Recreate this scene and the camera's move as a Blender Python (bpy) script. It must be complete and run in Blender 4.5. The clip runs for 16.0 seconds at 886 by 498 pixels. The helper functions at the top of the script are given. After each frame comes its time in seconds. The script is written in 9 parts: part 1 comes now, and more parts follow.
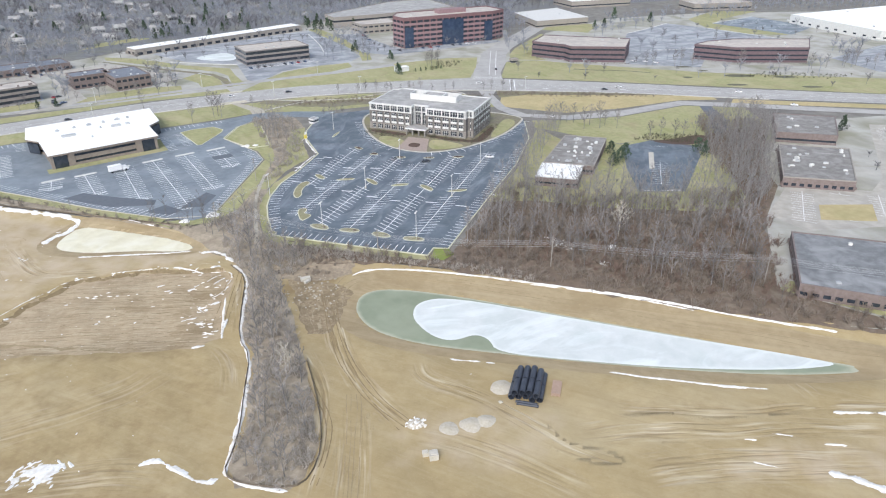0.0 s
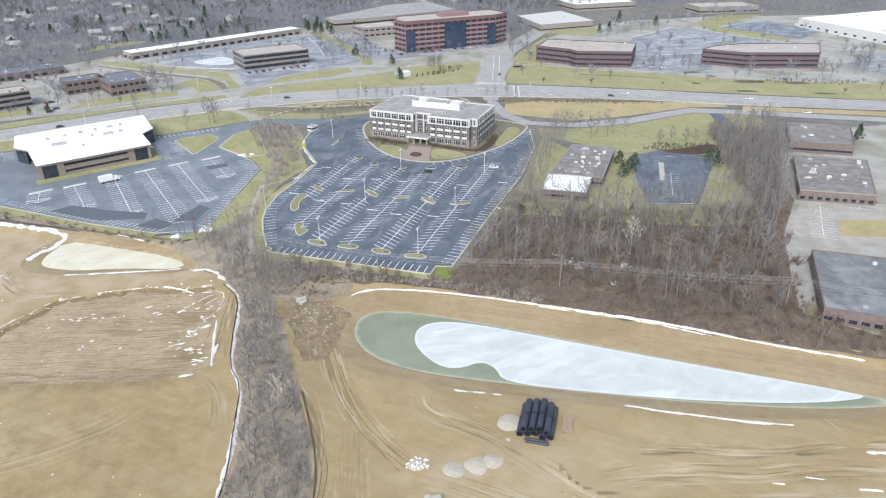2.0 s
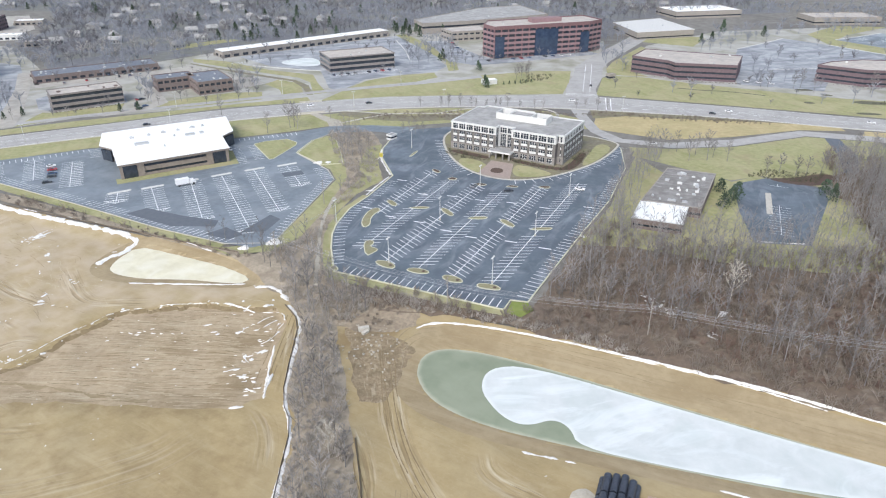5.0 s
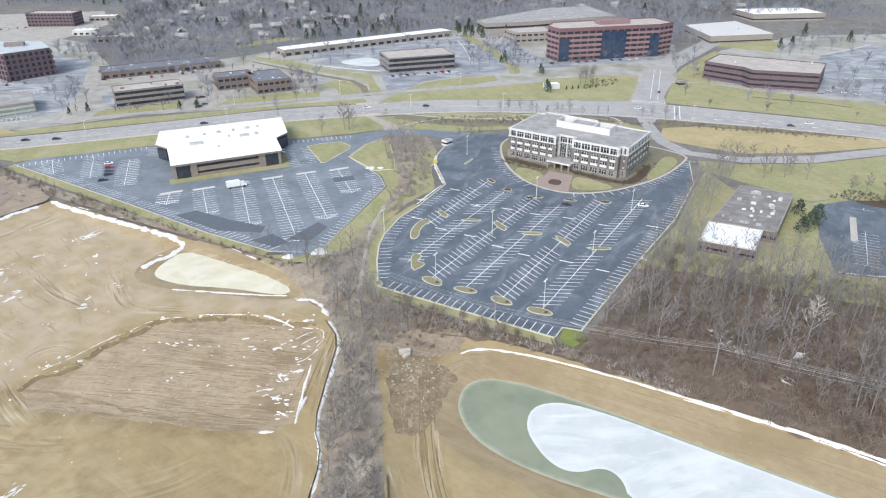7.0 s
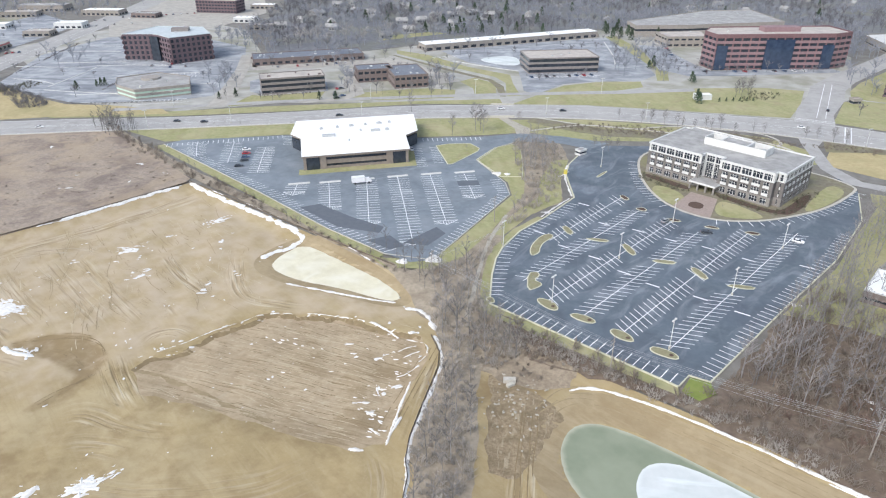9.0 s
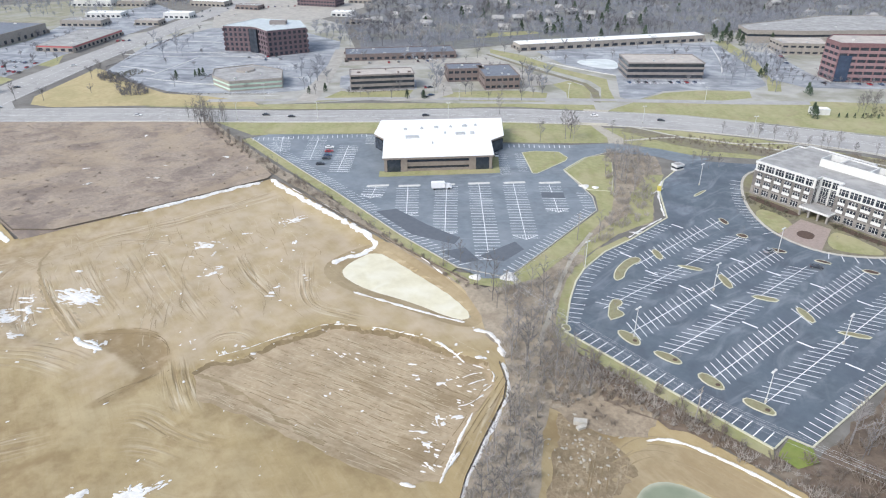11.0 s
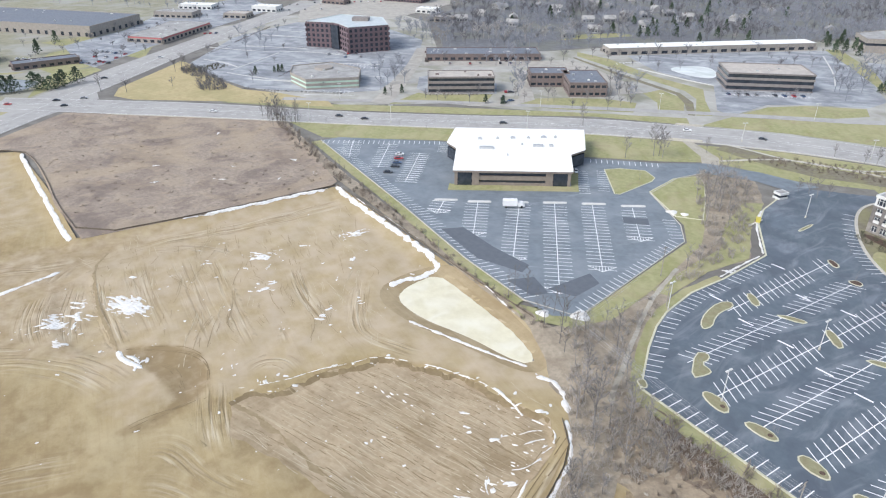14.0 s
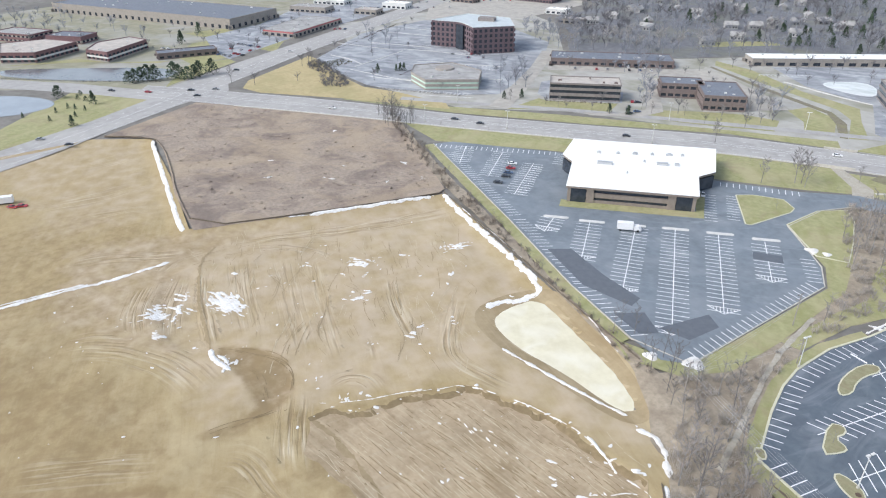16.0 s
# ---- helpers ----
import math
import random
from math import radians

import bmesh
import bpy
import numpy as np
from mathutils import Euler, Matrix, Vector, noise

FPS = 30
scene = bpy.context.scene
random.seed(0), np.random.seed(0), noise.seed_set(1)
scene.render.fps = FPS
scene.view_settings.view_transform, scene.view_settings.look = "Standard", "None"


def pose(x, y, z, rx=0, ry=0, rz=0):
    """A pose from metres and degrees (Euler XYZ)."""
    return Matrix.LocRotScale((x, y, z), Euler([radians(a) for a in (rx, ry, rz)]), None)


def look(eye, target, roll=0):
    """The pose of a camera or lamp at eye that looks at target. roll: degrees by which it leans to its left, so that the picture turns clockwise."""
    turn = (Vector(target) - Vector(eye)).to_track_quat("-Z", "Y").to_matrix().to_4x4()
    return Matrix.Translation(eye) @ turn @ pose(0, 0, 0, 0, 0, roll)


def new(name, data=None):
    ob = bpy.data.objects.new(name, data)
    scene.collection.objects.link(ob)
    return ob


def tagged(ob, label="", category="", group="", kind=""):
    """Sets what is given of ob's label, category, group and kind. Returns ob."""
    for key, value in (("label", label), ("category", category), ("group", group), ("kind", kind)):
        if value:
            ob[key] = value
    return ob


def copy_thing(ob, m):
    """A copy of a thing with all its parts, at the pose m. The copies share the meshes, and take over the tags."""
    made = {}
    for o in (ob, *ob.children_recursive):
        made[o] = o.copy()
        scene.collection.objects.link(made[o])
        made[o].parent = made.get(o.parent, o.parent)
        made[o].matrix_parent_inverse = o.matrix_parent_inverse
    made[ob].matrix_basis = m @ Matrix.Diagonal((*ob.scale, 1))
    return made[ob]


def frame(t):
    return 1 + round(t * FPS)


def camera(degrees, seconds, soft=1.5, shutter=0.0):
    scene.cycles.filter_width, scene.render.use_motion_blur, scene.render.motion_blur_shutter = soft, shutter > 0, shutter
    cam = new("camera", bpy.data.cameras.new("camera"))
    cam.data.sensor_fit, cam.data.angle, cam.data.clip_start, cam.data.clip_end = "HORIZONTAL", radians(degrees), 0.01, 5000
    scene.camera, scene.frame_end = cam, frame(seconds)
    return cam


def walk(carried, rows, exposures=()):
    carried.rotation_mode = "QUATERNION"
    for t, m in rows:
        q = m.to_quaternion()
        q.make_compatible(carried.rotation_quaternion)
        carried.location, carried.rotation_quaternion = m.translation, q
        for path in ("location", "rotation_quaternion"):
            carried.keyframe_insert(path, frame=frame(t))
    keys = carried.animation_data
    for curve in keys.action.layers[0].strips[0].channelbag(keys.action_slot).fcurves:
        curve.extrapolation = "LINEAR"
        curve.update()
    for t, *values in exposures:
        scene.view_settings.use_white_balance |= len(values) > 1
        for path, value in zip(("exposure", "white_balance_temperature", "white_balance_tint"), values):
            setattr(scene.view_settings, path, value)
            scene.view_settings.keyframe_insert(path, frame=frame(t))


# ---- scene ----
cam = camera(66.700, 16.0, soft=1.15)


def way(x, y, z, yaw, pitch, roll):
    return pose(x, y, z, 90 + pitch, 0, yaw) @ pose(0, 0, 0, 0, 0, roll)


walk(cam, [
    (0, way(0.01, 0.00, 120.00, 0.044, -26.947, -0.352)),
    (0.5, way(-0.19, 3.46, 119.97, 0.090, -26.921, -0.347)),
    (1, way(-0.53, 6.88, 119.97, 0.083, -26.904, -0.302)),
    (1.5, way(-0.68, 10.46, 120.03, 0.108, -26.872, -0.259)),
    (2, way(-0.71, 13.95, 120.08, 0.145, -26.850, -0.270)),
    (2.5, way(-0.89, 17.50, 120.10, 0.379, -26.831, -0.274)),
    (3, way(-1.06, 21.18, 120.15, 1.482, -26.828, -0.263)),
    (3.5, way(-1.20, 24.83, 120.27, 2.297, -26.829, -0.258)),
    (4, way(-1.42, 28.48, 120.41, 3.218, -26.819, -0.215)),
    (4.5, way(-1.42, 32.19, 120.56, 5.249, -26.796, -0.239)),
    (4.7, way(-1.35, 33.70, 120.61, 6.230, -26.796, -0.163)),
    (6.8, way(-0.99, 49.32, 120.98, 11.985, -26.806, -0.095)),
    (7, way(-1.11, 50.98, 121.05, 12.822, -26.952, -0.191)),
    (7.5, way(-1.40, 54.95, 121.13, 15.641, -27.029, -0.162)),
    (8, way(-1.84, 58.90, 121.09, 19.276, -27.103, -0.130)),
    (8.5, way(-2.43, 62.59, 121.03, 22.054, -27.203, -0.075)),
    (9, way(-3.24, 66.28, 121.15, 24.728, -27.306, -0.017)),
    (9.5, way(-4.05, 69.80, 121.35, 28.058, -27.397, 0.025)),
    (10, way(-4.83, 73.56, 121.43, 30.539, -27.501, -0.007)),
    (10.2, way(-5.37, 75.04, 121.43, 30.645, -27.554, 0.011)),
    (12.3, way(-11.28, 90.47, 121.19, 36.719, -27.823, 0.131)),
    (12.5, way(-11.93, 91.90, 121.23, 36.710, -27.866, 0.109)),
    (13, way(-13.69, 95.38, 121.43, 36.654, -27.950, 0.133)),
    (13.5, way(-15.80, 98.84, 121.60, 37.055, -28.017, 0.147)),
    (14, way(-18.13, 101.99, 121.70, 39.991, -28.105, 0.152)),
    (14.5, way(-20.16, 105.30, 121.78, 44.506, -28.188, 0.118)),
    (15, way(-22.25, 108.59, 121.81, 47.105, -28.244, 0.066)),
    (15.5, way(-24.02, 111.95, 121.95, 49.380, -28.269, -0.088)),
    (16, way(-25.99, 115.19, 122.23, 50.786, -28.329, -0.206)),
])
# ---- path ends ----

# ---- world, sun ----
world = bpy.data.worlds.new("overcast_sky")
scene.world = world
world.use_nodes = True
wn, wl = world.node_tree.nodes, world.node_tree.links
sky = wn.new("ShaderNodeTexSky")
sky.sky_type = "NISHITA"
sky.sun_disc = False
sky.sun_elevation, sky.sun_rotation = radians(42), radians(200)
sky.air_density, sky.dust_density, sky.ozone_density = 1.0, 1.5, 1.0
cloud = wn.new("ShaderNodeHueSaturation")
cloud.inputs["Saturation"].default_value = 0.68
wl.new(sky.outputs[0], cloud.inputs["Color"])
wl.new(cloud.outputs[0], wn["Background"].inputs[0])
wn["Background"].inputs[1].default_value = 0.13
sun = new("sun", bpy.data.lights.new("sun", "SUN"))
sun.data.energy, sun.data.angle, sun.data.color = 1.3, radians(25), (1.0, 0.985, 0.965)
sun.matrix_world = look((0, 0, 300), (0 + 300 * math.sin(radians(20)), 300 * math.cos(radians(20)), 300 - 300 * math.tan(radians(42))))
scene.view_settings.exposure = 0.95


# ---- materials ----
def material(name, low, high, size=1.0, rough=0.9, bump=0.0, wear=None, wear_size=12.0, wear_amount=0.5, metal=0.0,
             gloss=0.5, stretch=None, turn=0.0, per_object=0.0):
    """A surface with fine grain between two colours and larger stains of a third; sizes in metres."""
    m = bpy.data.materials.new(name)
    m.use_nodes = True
    n, l = m.node_tree.nodes, m.node_tree.links
    b = n["Principled BSDF"]
    geo = n.new("ShaderNodeNewGeometry")
    mp = n.new("ShaderNodeMapping")
    mp.vector_type = "TEXTURE"
    mp.inputs["Rotation"].default_value = (0, 0, radians(turn))
    if stretch:
        mp.inputs["Scale"].default_value = [1 / k for k in stretch]
    l.new(geo.outputs["Position"], mp.inputs[0])
    fine = n.new("ShaderNodeTexNoise")
    fine.inputs["Scale"].default_value, fine.inputs["Detail"].default_value = 1 / size, 6
    fine.inputs["Roughness"].default_value = 0.65
    l.new(mp.outputs[0], fine.inputs["Vector"])
    ramp = n.new("ShaderNodeValToRGB")
    ramp.color_ramp.elements[0].position, ramp.color_ramp.elements[1].position = 0.32, 0.68
    ramp.color_ramp.elements[0].color, ramp.color_ramp.elements[1].color = (*low, 1), (*high, 1)
    l.new(fine.outputs[0], ramp.inputs[0])
    colour = ramp.outputs[0]
    if wear:
        big = n.new("ShaderNodeTexNoise")
        big.inputs["Scale"].default_value, big.inputs["Detail"].default_value = 1 / wear_size, 4
        big.inputs["Distortion"].default_value = 0.6
        l.new(mp.outputs[0], big.inputs["Vector"])
        edge = n.new("ShaderNodeMapRange")
        edge.inputs[1].default_value, edge.inputs[2].default_value = 0.45, 0.68
        edge.inputs[4].default_value = wear_amount
        l.new(big.outputs[0], edge.inputs[0])
        mix = n.new("ShaderNodeMix")
        mix.data_type = "RGBA"
        l.new(edge.outputs[0], mix.inputs[0])
        l.new(colour, mix.inputs[6])
        mix.inputs[7].default_value = (*wear, 1)
        colour = mix.outputs[2]
    if per_object:
        info = n.new("ShaderNodeObjectInfo")
        vary = n.new("ShaderNodeMapRange")
        vary.inputs[3].default_value, vary.inputs[4].default_value = 1 - per_object, 1 + per_object
        l.new(info.outputs["Random"], vary.inputs[0])
        hsv = n.new("ShaderNodeHueSaturation")
        l.new(vary.outputs[0], hsv.inputs["Value"])
        l.new(colour, hsv.inputs["Color"])
        colour = hsv.outputs[0]
    l.new(colour, b.inputs["Base Color"])
    b.inputs["Roughness"].default_value, b.inputs["Metallic"].default_value = rough, metal
    b.inputs["Specular IOR Level"].default_value = gloss
    if bump:
        bp = n.new("ShaderNodeBump")
        bp.inputs["Strength"].default_value, bp.inputs["Distance"].default_value = 1.0, bump
        l.new(fine.outputs[0], bp.inputs["Height"])
        l.new(bp.outputs[0], b.inputs["Normal"])
    return m


def add_streaks(m, colour, size, amount, low=0.5, high=0.62, stretch=(1, 1, 1), turn=0.0, distort=0.0, relief=0.0):
    """Lays long streaks of another colour over a material: wheel tracks, furrows, melt lines."""
    n, l = m.node_tree.nodes, m.node_tree.links
    b = n["Principled BSDF"]
    under = b.inputs["Base Color"].links[0].from_socket
    geo = n.new("ShaderNodeNewGeometry")
    mp = n.new("ShaderNodeMapping")
    mp.vector_type = "TEXTURE"
    mp.inputs["Rotation"].default_value, mp.inputs["Scale"].default_value = (0, 0, radians(turn)), [1 / k for k in stretch]
    l.new(geo.outputs["Position"], mp.inputs[0])
    tex = n.new("ShaderNodeTexNoise")
    tex.inputs["Scale"].default_value, tex.inputs["Detail"].default_value = 1 / size, 5
    tex.inputs["Roughness"].default_value, tex.inputs["Distortion"].default_value = 0.6, distort
    l.new(mp.outputs[0], tex.inputs["Vector"])
    rng = n.new("ShaderNodeMapRange")
    rng.inputs[1].default_value, rng.inputs[2].default_value, rng.inputs[4].default_value = low, high, amount
    l.new(tex.outputs[0], rng.inputs[0])
    mix = n.new("ShaderNodeMix")
    mix.data_type = "RGBA"
    l.new(rng.outputs[0], mix.inputs[0])
    l.new(under, mix.inputs[6])
    mix.inputs[7].default_value = (*colour, 1)
    l.new(mix.outputs[2], b.inputs["Base Color"])
    if relief:
        bp = n.new("ShaderNodeBump")
        bp.inputs["Distance"].default_value = relief
        l.new(rng.outputs[0], bp.inputs["Height"])
        if b.inputs["Normal"].links:
            l.new(b.inputs["Normal"].links[0].from_socket, bp.inputs["Normal"])
        l.new(bp.outputs[0], b.inputs["Normal"])
    return m


def add_marks(m, dark, pale, damp):
    """Wheel marks that follow the lines stored on the ground, damp hollows and darker-toned areas, all broken up by
    noise.
    """
    n, l = m.node_tree.nodes, m.node_tree.links
    b = n["Principled BSDF"]
    colour = b.inputs["Base Color"].links[0].from_socket
    marks, wet, geo = n.new("ShaderNodeAttribute"), n.new("ShaderNodeAttribute"), n.new("ShaderNodeNewGeometry")
    marks.attribute_name, wet.attribute_name = "marks", "damp"
    parts = n.new("ShaderNodeSeparateXYZ")
    l.new(marks.outputs["Vector"], parts.inputs[0])

    def tone(factor, tint):
        nonlocal colour
        mix = n.new("ShaderNodeMix")
        mix.data_type = "RGBA"
        l.new(factor, mix.inputs[0])
        l.new(colour, mix.inputs[6])
        mix.inputs[7].default_value = (*tint, 1)
        colour = mix.outputs[2]

    def math_node(kind, a, c):
        q = n.new("ShaderNodeMath")
        q.operation = kind
        for k, v in enumerate((a, c)):
            if isinstance(v, (int, float)):
                q.inputs[k].default_value = v
            else:
                l.new(v, q.inputs[k])
        return q.outputs[0]

    def grain(vector, scale, low, high, detail=4):
        tex = n.new("ShaderNodeTexNoise")
        tex.inputs["Scale"].default_value, tex.inputs["Detail"].default_value = scale, detail
        l.new(vector, tex.inputs["Vector"])
        rng = n.new("ShaderNodeMapRange")
        rng.inputs[1].default_value, rng.inputs[2].default_value = low, high
        l.new(tex.outputs[0], rng.inputs[0])
        return rng.outputs[0]

    breakup = grain(geo.outputs["Position"], 0.3, 0.3, 0.72, 7)
    bare = n.new("ShaderNodeAttribute")
    bare.attribute_name = "dry"
    crust = n.new("ShaderNodeMapRange")
    crust.interpolation_type = "SMOOTHSTEP"
    crust.inputs[1].default_value, crust.inputs[2].default_value, crust.inputs[4].default_value = 0.15, 0.95, 0.8
    l.new(math_node("ADD", bare.outputs["Fac"], math_node("MULTIPLY", math_node("SUBTRACT", grain(geo.outputs["Position"], 0.16, 0.3, 0.72, 6), 0.5), 0.5)), crust.inputs[0])
    fade = n.new("ShaderNodeMapRange")
    fade.inputs[1].default_value, fade.inputs[2].default_value = 0.0, 0.3
    l.new(bare.outputs["Fac"], fade.inputs[0])
    tone(math_node("MULTIPLY", crust.outputs[0], fade.outputs[0]), (0.47, 0.385, 0.285))
    pool = math_node("ADD", wet.outputs["Fac"], math_node("MULTIPLY", math_node("SUBTRACT", breakup, 0.5), 0.5))
    soak = n.new("ShaderNodeMapRange")
    soak.interpolation_type = "SMOOTHSTEP"
    soak.inputs[1].default_value, soak.inputs[2].default_value, soak.inputs[4].default_value = 0.2, 1.0, 0.85
    l.new(pool, soak.inputs[0])
    tone(soak.outputs[0], damp)
    relief = None
    for offset, tint, amount, low, high in ((0.0, dark, 0.75, 0.48, 0.64), (40.0, pale, 0.75, 0.5, 0.66)):
        at = n.new("ShaderNodeCombineXYZ")
        l.new(math_node("MULTIPLY", parts.outputs[0], 0.055), at.inputs[0])
        l.new(math_node("MULTIPLY", parts.outputs[1], 0.85), at.inputs[1])
        at.inputs[2].default_value = offset
        line = math_node("MULTIPLY", grain(at.outputs[0], 1.0, low, high), math_node("MULTIPLY", parts.outputs[2], amount))
        tone(line, tint)
        relief = relief or line
    l.new(colour, b.inputs["Base Color"])
    bp = n.new("ShaderNodeBump")
    bp.invert = True
    bp.inputs["Distance"].default_value = 0.18
    l.new(relief, bp.inputs["Height"])
    l.new(b.inputs["Normal"].links[0].from_socket, bp.inputs["Normal"])
    l.new(bp.outputs[0], b.inputs["Normal"])
    return m


def add_margin(m, tint, wide):
    """Another colour towards the outline, by the distance stored on the mesh."""
    n, l = m.node_tree.nodes, m.node_tree.links
    b = n["Principled BSDF"]
    under = b.inputs["Base Color"].links[0].from_socket
    at, geo, tex = n.new("ShaderNodeAttribute"), n.new("ShaderNodeNewGeometry"), n.new("ShaderNodeTexNoise")
    at.attribute_name = "shore"
    tex.inputs["Scale"].default_value, tex.inputs["Detail"].default_value = 0.3, 4
    l.new(geo.outputs["Position"], tex.inputs["Vector"])
    shift = n.new("ShaderNodeMath")
    shift.operation = "MULTIPLY_ADD"
    l.new(tex.outputs[0], shift.inputs[0])
    shift.inputs[1].default_value = wide
    l.new(at.outputs["Fac"], shift.inputs[2])
    rng = n.new("ShaderNodeMapRange")
    rng.interpolation_type = "SMOOTHSTEP"
    rng.inputs[1].default_value, rng.inputs[2].default_value, rng.inputs[3].default_value, rng.inputs[4].default_value = 0.25 * wide, 1.5 * wide, 0.9, 0.0
    l.new(shift.outputs[0], rng.inputs[0])
    mix = n.new("ShaderNodeMix")
    mix.data_type = "RGBA"
    l.new(rng.outputs[0], mix.inputs[0])
    l.new(under, mix.inputs[6])
    mix.inputs[7].default_value = (*tint, 1)
    l.new(mix.outputs[2], b.inputs["Base Color"])
    return m


def store_shore(ob, outline):
    co = np.zeros(len(ob.data.vertices) * 3, np.float32)
    ob.data.vertices.foreach_get("co", co)
    co = co.reshape(-1, 3).astype(float)
    ob.data.attributes.new("shore", "FLOAT", "POINT").data.foreach_set("value", np.maximum(0, depth_in(co[:, 0], co[:, 1], outline)).astype(np.float32))
    return ob


def rough_patches(m, dry, wet, size=14.0):
    """Wet and dry patches: the gloss follows large stains."""
    n, l = m.node_tree.nodes, m.node_tree.links
    geo = n.new("ShaderNodeNewGeometry")
    tex = n.new("ShaderNodeTexNoise")
    tex.inputs["Scale"].default_value, tex.inputs["Detail"].default_value = 1 / size, 5
    l.new(geo.outputs["Position"], tex.inputs["Vector"])
    rng = n.new("ShaderNodeMapRange")
    rng.inputs[1].default_value, rng.inputs[2].default_value = 0.4, 0.62
    rng.inputs[3].default_value, rng.inputs[4].default_value = dry, wet
    l.new(tex.outputs[0], rng.inputs[0])
    l.new(rng.outputs[0], n["Principled BSDF"].inputs["Roughness"])
    return m


SOIL = material("bare_soil", (0.318, 0.244, 0.126), (0.385, 0.302, 0.163), 3.5, 0.95, 0.06, (0.29, 0.217, 0.107), 55, 0.5)
add_streaks(SOIL, (0.45, 0.375, 0.237), 34, 0.5, 0.48, 0.68, (0.5, 1, 1), 25, 1.0)
add_streaks(SOIL, (0.28, 0.207, 0.100), 11, 0.35, 0.5, 0.7, (0.22, 1, 1), -25, 1.2)
add_streaks(SOIL, (0.455, 0.38, 0.242), 5.0, 0.25, 0.54, 0.72, (0.25, 1, 1), -25, 1.0)
add_streaks(SOIL, (0.445, 0.37, 0.233), 2.0, 0.25, 0.52, 0.7, (0.1, 1, 1), -28, 0.6, 0.02)
add_streaks(SOIL, (0.265, 0.193, 0.093), 1.3, 0.28, 0.54, 0.7, (0.08, 1, 1), -22, 0.6, 0.03)
add_streaks(SOIL, (0.27, 0.197, 0.093), 0.8, 0.3, 0.55, 0.74, relief=0.04)
add_streaks(SOIL, (0.47, 0.395, 0.256), 0.6, 0.25, 0.57, 0.74)
add_marks(SOIL, (0.225, 0.163, 0.086), (0.55, 0.48, 0.36), (0.23, 0.162, 0.078))
FURROWED = material("furrowed_soil", (0.338, 0.262, 0.166), (0.432, 0.344, 0.233), 1.4, 0.95, 0.12, (0.24, 0.18, 0.11), 14, 0.6)
add_streaks(FURROWED, (0.46, 0.38, 0.26), 1.5, 0.6, 0.52, 0.68, (0.07, 1, 1), 6, 0.5, 0.06)
add_streaks(FURROWED, (0.20, 0.145, 0.077), 1.3, 0.5, 0.55, 0.68, (0.08, 1, 1), 4, 0.4, 0.05)
add_streaks(FURROWED, (0.40, 0.335, 0.24), 1.2, 0.4, 0.58, 0.68, (0.1, 1, 1), 72, 0.6)
add_streaks(FURROWED, (0.215, 0.155, 0.08), 16, 0.5, 0.5, 0.64)
BANK = material("bank_soil", (0.295, 0.23, 0.135), (0.37, 0.293, 0.178), 3.0, 0.95, 0.05, (0.25, 0.185, 0.1), 16, 0.6)
add_streaks(BANK, (0.285, 0.21, 0.11), 0.9, 0.4, 0.54, 0.72, relief=0.04)
add_streaks(BANK, (0.27, 0.198, 0.105), 2.2, 0.5, 0.52, 0.68, (0.06, 1, 1), -17, 0.4, 0.05)
add_streaks(BANK, (0.42, 0.345, 0.225), 3.0, 0.4, 0.52, 0.68, (0.08, 1, 1), -17, 0.4)
DARKSOIL = material("damp_dark_soil", (0.19, 0.138, 0.072), (0.27, 0.205, 0.115), 2.0, 0.9, 0.08, (0.15, 0.108, 0.056), 9, 0.6)
SLOPE = material("bare_brown_slope", (0.235, 0.188, 0.135), (0.36, 0.295, 0.212), 1.2, 0.95, 0.25, (0.16, 0.125, 0.09), 5.0, 0.6)
TORN = material("torn_soil", (0.20, 0.15, 0.09), (0.34, 0.268, 0.172), 0.9, 0.95, 0.35, (0.16, 0.118, 0.066), 4.0, 0.75)
add_streaks(TORN, (0.44, 0.37, 0.26), 1.6, 0.6, 0.55, 0.68, (0.3, 1, 1), -70, 1.0, 0.1)
FIELD = material("dead_weed_field", (0.245, 0.198, 0.155), (0.375, 0.31, 0.25), 1.8, 0.95, 0.25, (0.175, 0.135, 0.112), 22, 0.7)
add_streaks(FIELD, (0.40, 0.32, 0.235), 9, 0.6, 0.5, 0.66, distort=1.0)
add_streaks(FIELD, (0.165, 0.13, 0.112), 24, 0.75, 0.52, 0.64, distort=0.6)
add_streaks(FIELD, (0.40, 0.315, 0.215), 40, 0.5, 0.5, 0.62, distort=0.8)
add_streaks(FIELD, (0.15, 0.118, 0.1), 0.8, 0.4, 0.56, 0.7, relief=0.1)
WEEDS = material("dead_weed_stalks", (0.175, 0.138, 0.115), (0.255, 0.205, 0.17), 3.0, 0.95)
WOODFLOOR = material("leaf_litter", (0.118, 0.088, 0.066), (0.195, 0.15, 0.113), 2.0, 0.95, 0.2, (0.14, 0.104, 0.074), 12, 0.7)
BELTFLOOR = material("dry_grass_litter", (0.255, 0.215, 0.16), (0.385, 0.33, 0.256), 1.6, 0.95, 0.2, (0.17, 0.135, 0.1), 9, 0.6)
add_streaks(WOODFLOOR, (0.29, 0.255, 0.2), 7, 0.5, 0.54, 0.68, distort=0.8)
LAWN = material("winter_lawn", (0.25, 0.25, 0.115), (0.35, 0.342, 0.18), 2.5, 0.95, 0.05, (0.385, 0.345, 0.205), 24, 0.75)
add_streaks(LAWN, (0.215, 0.225, 0.075), 7, 0.5, 0.5, 0.7, (1, 0.3, 1), 30)
